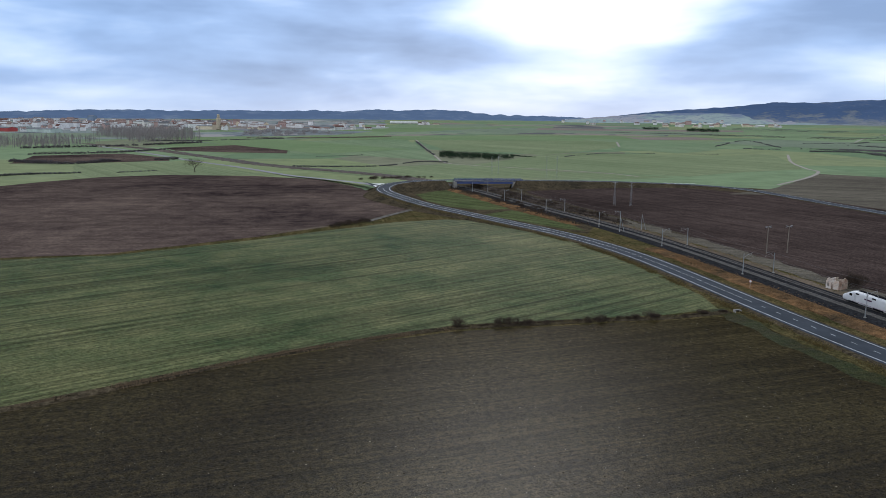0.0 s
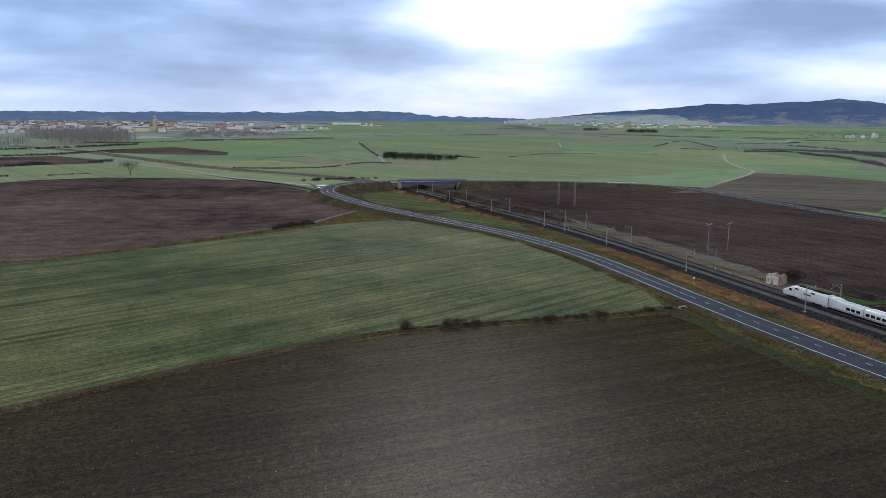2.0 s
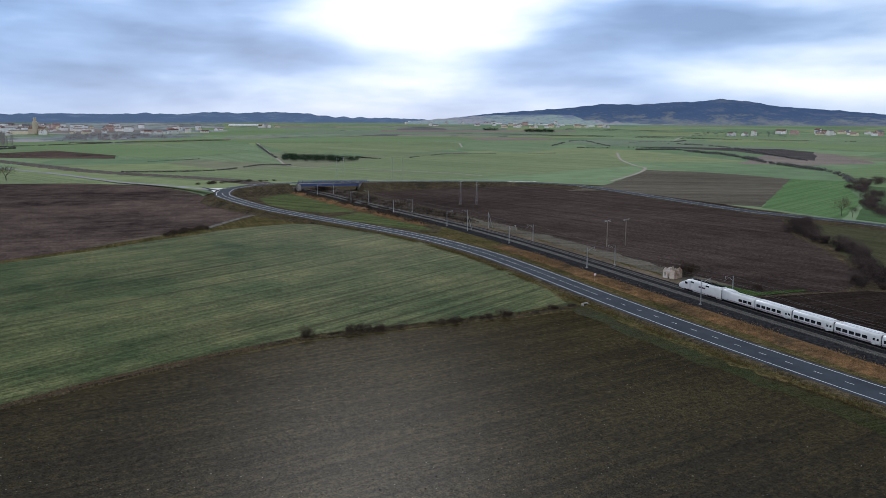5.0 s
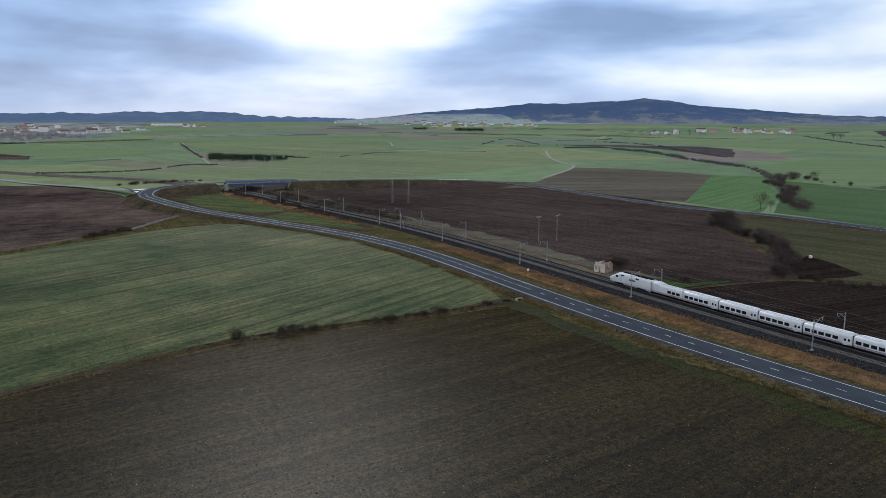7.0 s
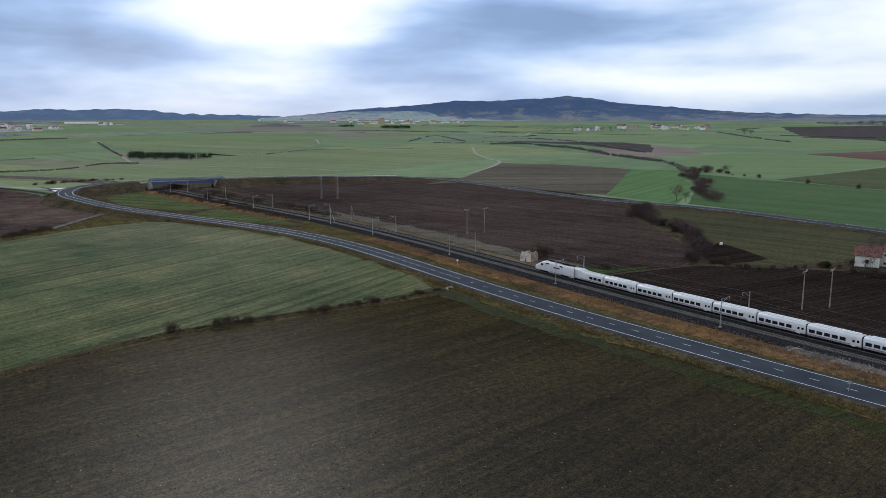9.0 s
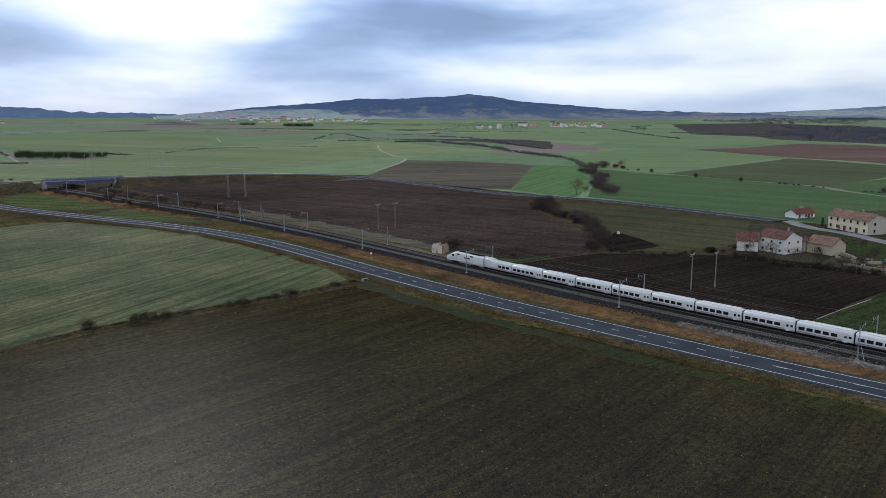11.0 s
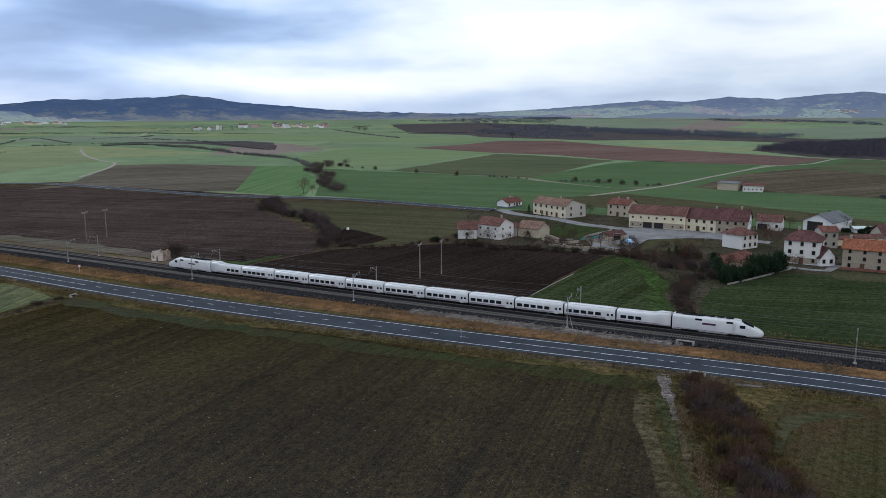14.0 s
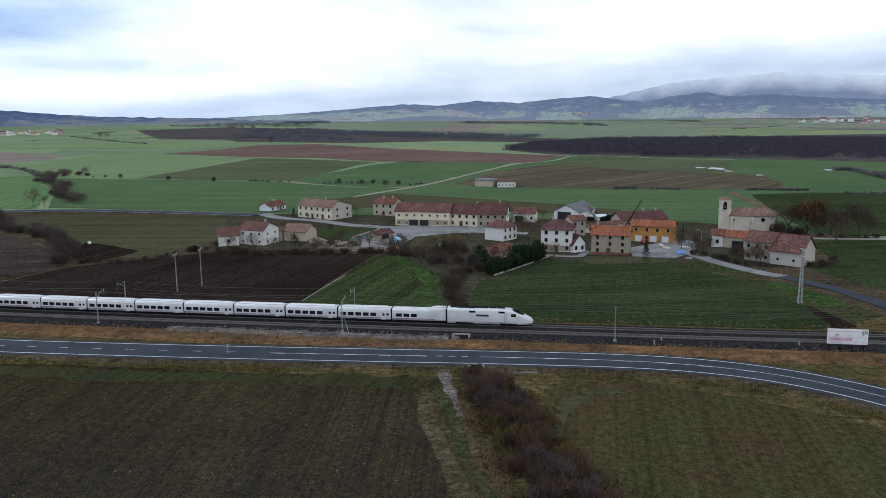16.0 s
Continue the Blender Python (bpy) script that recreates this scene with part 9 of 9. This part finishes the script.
# ---- hills ----
def hill_mat(name, c1, c2, scale, air, glow, foot=150.0, fields=False, cloud=None):
    m, n, l, b = material(name, 1.0, 0, 0.0)
    a = noise_at(n, l, scale, 6, 0.62)
    c = noise_at(n, l, scale * 7, 5, 0.65)
    f = mathn(n, l, "ADD", mathn(n, l, "MULTIPLY", a, 0.65), mathn(n, l, "MULTIPLY", c, 0.35))
    col = ramp(n, l, f, [(0.38, c1), (0.52, tint(c1, 1.25)), (0.64, c2)])
    sz = n.new("ShaderNodeSeparateXYZ")
    l.new(n.new("ShaderNodeNewGeometry").outputs["Position"], sz.inputs[0])
    # scrub and fields on the lower slopes, woods above
    low = mathn(n, l, "ADD", mathn(n, l, "DIVIDE", sz.outputs[2], foot), mathn(n, l, "MULTIPLY", mathn(n, l, "SUBTRACT", f, 0.5), 2.2))
    col = mixc(n, l, ramp(n, l, low, [(0.20, (1, 1, 1)), (0.38, (0, 0, 0))]), col, ramp(n, l, c, [(0.42, (0.095, 0.104, 0.100)), (0.50, (0.125, 0.125, 0.128)), (0.58, (0.150, 0.150, 0.142))]))
    if fields:
        # small hazy fields and tree belts climbing the foot of the slope
        v = n.new("ShaderNodeTexVoronoi")
        v.inputs["Scale"].default_value = 0.0046
        l.new(n.new("ShaderNodeNewGeometry").outputs["Position"], v.inputs["Vector"])
        pick = n.new("ShaderNodeSeparateColor")
        l.new(v.outputs["Color"], pick.inputs[0])
        crop = ramp(n, l, pick.outputs[0], [(0.0, (0.080, 0.096, 0.110)), (0.20, (0.084, 0.100, 0.112)), (0.24, (0.150, 0.190, 0.150)), (0.62, (0.185, 0.215, 0.165)), (0.66, (0.190, 0.172, 0.160)), (1.0, (0.150, 0.140, 0.146))])
        crop = mixc(n, l, ramp(n, l, c, [(0.54, (0, 0, 0)), (0.60, (1, 1, 1))]), crop, (0.060, 0.076, 0.100))
        climb = mathn(n, l, "ADD", mathn(n, l, "DIVIDE", sz.outputs[2], 140.0), mathn(n, l, "MULTIPLY", mathn(n, l, "SUBTRACT", a, 0.5), 1.7))
        col = mixc(n, l, ramp(n, l, climb, [(0.42, (1, 1, 1)), (0.60, (0, 0, 0))]), col, crop)
    l.new(col, b.inputs["Base Color"])
    bump(n, l, b, f, 0.7, 40.0)
    if cloud:
        # the crest goes up into ragged cloud
        rag = noise_at(n, l, 0.0022, 5, 0.6)
        up = mathn(n, l, "ADD", mathn(n, l, "DIVIDE", mathn(n, l, "SUBTRACT", sz.outputs[2], cloud[0]), cloud[1]), mathn(n, l, "MULTIPLY", mathn(n, l, "SUBTRACT", rag, 0.5), 1.6))
        l.new(ramp(n, l, up, [(0.0, (1, 1, 1)), (0.5, (0.45, 0.45, 0.45)), (1.0, (0, 0, 0))]), b.inputs["Alpha"])
    # a bluish emission stands in for the haze of the air between
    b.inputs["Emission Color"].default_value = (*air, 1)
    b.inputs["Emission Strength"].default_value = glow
    return m


def slope_height(a, top, u, rr, seed):
    """Height of a range at bearing a, u of the way from its foot to its crest."""
    w = noise.noise(Vector((a * 0.30 + seed, u * 2.4, 0.3))) * 0.6 + noise.noise(Vector((a * 1.1, u * 5.0, seed))) * 0.4
    base = terrain(0, rr) - 4
    return base + (top - base) * max(0.0, u**1.25 + 0.35 * w * u * (1 - u) * 2.2)


def hills(name, crest, r, depth, mat, label, wob, seed):
    """A range: its crest follows (bearing, height), with spurs and gullies down to the plain."""
    az = np.arange(crest[0][0], crest[-1][0] + 0.01, 0.22)
    hgt = np.interp(az, [c[0] for c in crest], [c[1] for c in crest])
    rows = 16
    verts, faces = [], []
    for i, a in enumerate(az):
        for k in range(rows):
            u = k / (rows - 1)
            rr = r - depth * (1 - u)
            z = slope_height(a, hgt[i] + (noise.noise(Vector((a * 1.6, seed, 2.0))) * wob if k else 0), u, rr, seed)
            t = radians(a)
            verts.append((math.sin(t) * rr, math.cos(t) * rr, z))
    for i in range(len(az) - 1):
        for k in range(rows - 1):
            a = i * rows + k
            faces.append((a, a + rows, a + rows + 1, a + 1))
    me = raw_mesh(name, verts, faces, mat)
    for p in me.polygons:
        p.use_smooth = True
    return tagged(new(name, me), label, "hills", kind="structure")


# the blue of these base colours paints in distance haze as well
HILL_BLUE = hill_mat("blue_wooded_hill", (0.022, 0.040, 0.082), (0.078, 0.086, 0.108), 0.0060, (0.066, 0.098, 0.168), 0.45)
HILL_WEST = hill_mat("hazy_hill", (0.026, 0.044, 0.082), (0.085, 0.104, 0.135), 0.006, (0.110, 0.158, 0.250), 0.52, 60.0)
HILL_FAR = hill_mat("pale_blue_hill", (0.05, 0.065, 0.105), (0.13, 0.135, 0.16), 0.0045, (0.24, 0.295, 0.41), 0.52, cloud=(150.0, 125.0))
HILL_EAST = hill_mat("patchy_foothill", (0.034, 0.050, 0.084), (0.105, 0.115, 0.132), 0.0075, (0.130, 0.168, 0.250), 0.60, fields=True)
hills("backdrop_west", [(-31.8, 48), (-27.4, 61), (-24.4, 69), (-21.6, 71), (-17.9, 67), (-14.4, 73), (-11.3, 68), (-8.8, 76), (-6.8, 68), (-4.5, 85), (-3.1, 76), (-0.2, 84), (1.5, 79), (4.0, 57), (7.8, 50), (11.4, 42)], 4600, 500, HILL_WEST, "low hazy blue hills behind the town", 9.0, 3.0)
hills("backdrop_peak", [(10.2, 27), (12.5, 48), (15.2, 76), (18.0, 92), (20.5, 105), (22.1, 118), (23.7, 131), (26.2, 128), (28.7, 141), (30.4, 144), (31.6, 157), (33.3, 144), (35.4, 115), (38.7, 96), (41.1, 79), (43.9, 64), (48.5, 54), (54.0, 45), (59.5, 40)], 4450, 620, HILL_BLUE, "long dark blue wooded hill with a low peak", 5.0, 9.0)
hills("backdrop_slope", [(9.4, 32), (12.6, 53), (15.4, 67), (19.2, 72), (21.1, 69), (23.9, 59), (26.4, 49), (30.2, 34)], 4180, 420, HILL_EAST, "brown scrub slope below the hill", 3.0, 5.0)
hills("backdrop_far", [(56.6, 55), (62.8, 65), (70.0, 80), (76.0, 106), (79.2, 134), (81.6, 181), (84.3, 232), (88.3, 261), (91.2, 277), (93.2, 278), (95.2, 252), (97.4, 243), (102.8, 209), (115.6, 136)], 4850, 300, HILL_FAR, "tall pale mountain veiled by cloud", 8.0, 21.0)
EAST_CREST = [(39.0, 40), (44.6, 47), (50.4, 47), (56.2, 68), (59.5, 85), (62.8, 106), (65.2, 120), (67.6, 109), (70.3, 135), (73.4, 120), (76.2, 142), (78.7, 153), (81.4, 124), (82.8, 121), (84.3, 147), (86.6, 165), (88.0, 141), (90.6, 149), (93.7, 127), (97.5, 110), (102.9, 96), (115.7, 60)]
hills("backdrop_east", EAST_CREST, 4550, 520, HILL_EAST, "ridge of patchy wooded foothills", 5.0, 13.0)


def hillside_village(bearing, u, spread, n, seed):
    """White houses scattered on the slope of the foothills."""
    rng = random.Random(seed)
    for _ in range(n):
        a, k = bearing + rng.gauss(0, spread), min(0.6, max(0.02, u + rng.gauss(0, 0.03)))
        rr = 4550 - 520 * (1 - k)
        z = slope_height(a, float(np.interp(a, [c[0] for c in EAST_CREST], [c[1] for c in EAST_CREST])), k, rr, 13.0)
        wall, roof, _ = rng.choice(FAR_HOUSES[::2])
        ob = tagged(new("house"), "small far pale house on a hillside", "house", "houses of a hillside village")
        ob.matrix_world = pose(math.sin(radians(a)) * rr, math.cos(radians(a)) * rr, z - 1.0, 0, 0, rng.uniform(0, 180)) @ Matrix.Scale(0.62, 4)
        part("wall", wall, ob)
        part("roof", roof, ob)


hillside_village(60.5, 0.28, 0.7, 14, 61)
hillside_village(78.0, 0.30, 0.6, 16, 62)
hillside_village(90.2, 0.24, 0.35, 6, 63)
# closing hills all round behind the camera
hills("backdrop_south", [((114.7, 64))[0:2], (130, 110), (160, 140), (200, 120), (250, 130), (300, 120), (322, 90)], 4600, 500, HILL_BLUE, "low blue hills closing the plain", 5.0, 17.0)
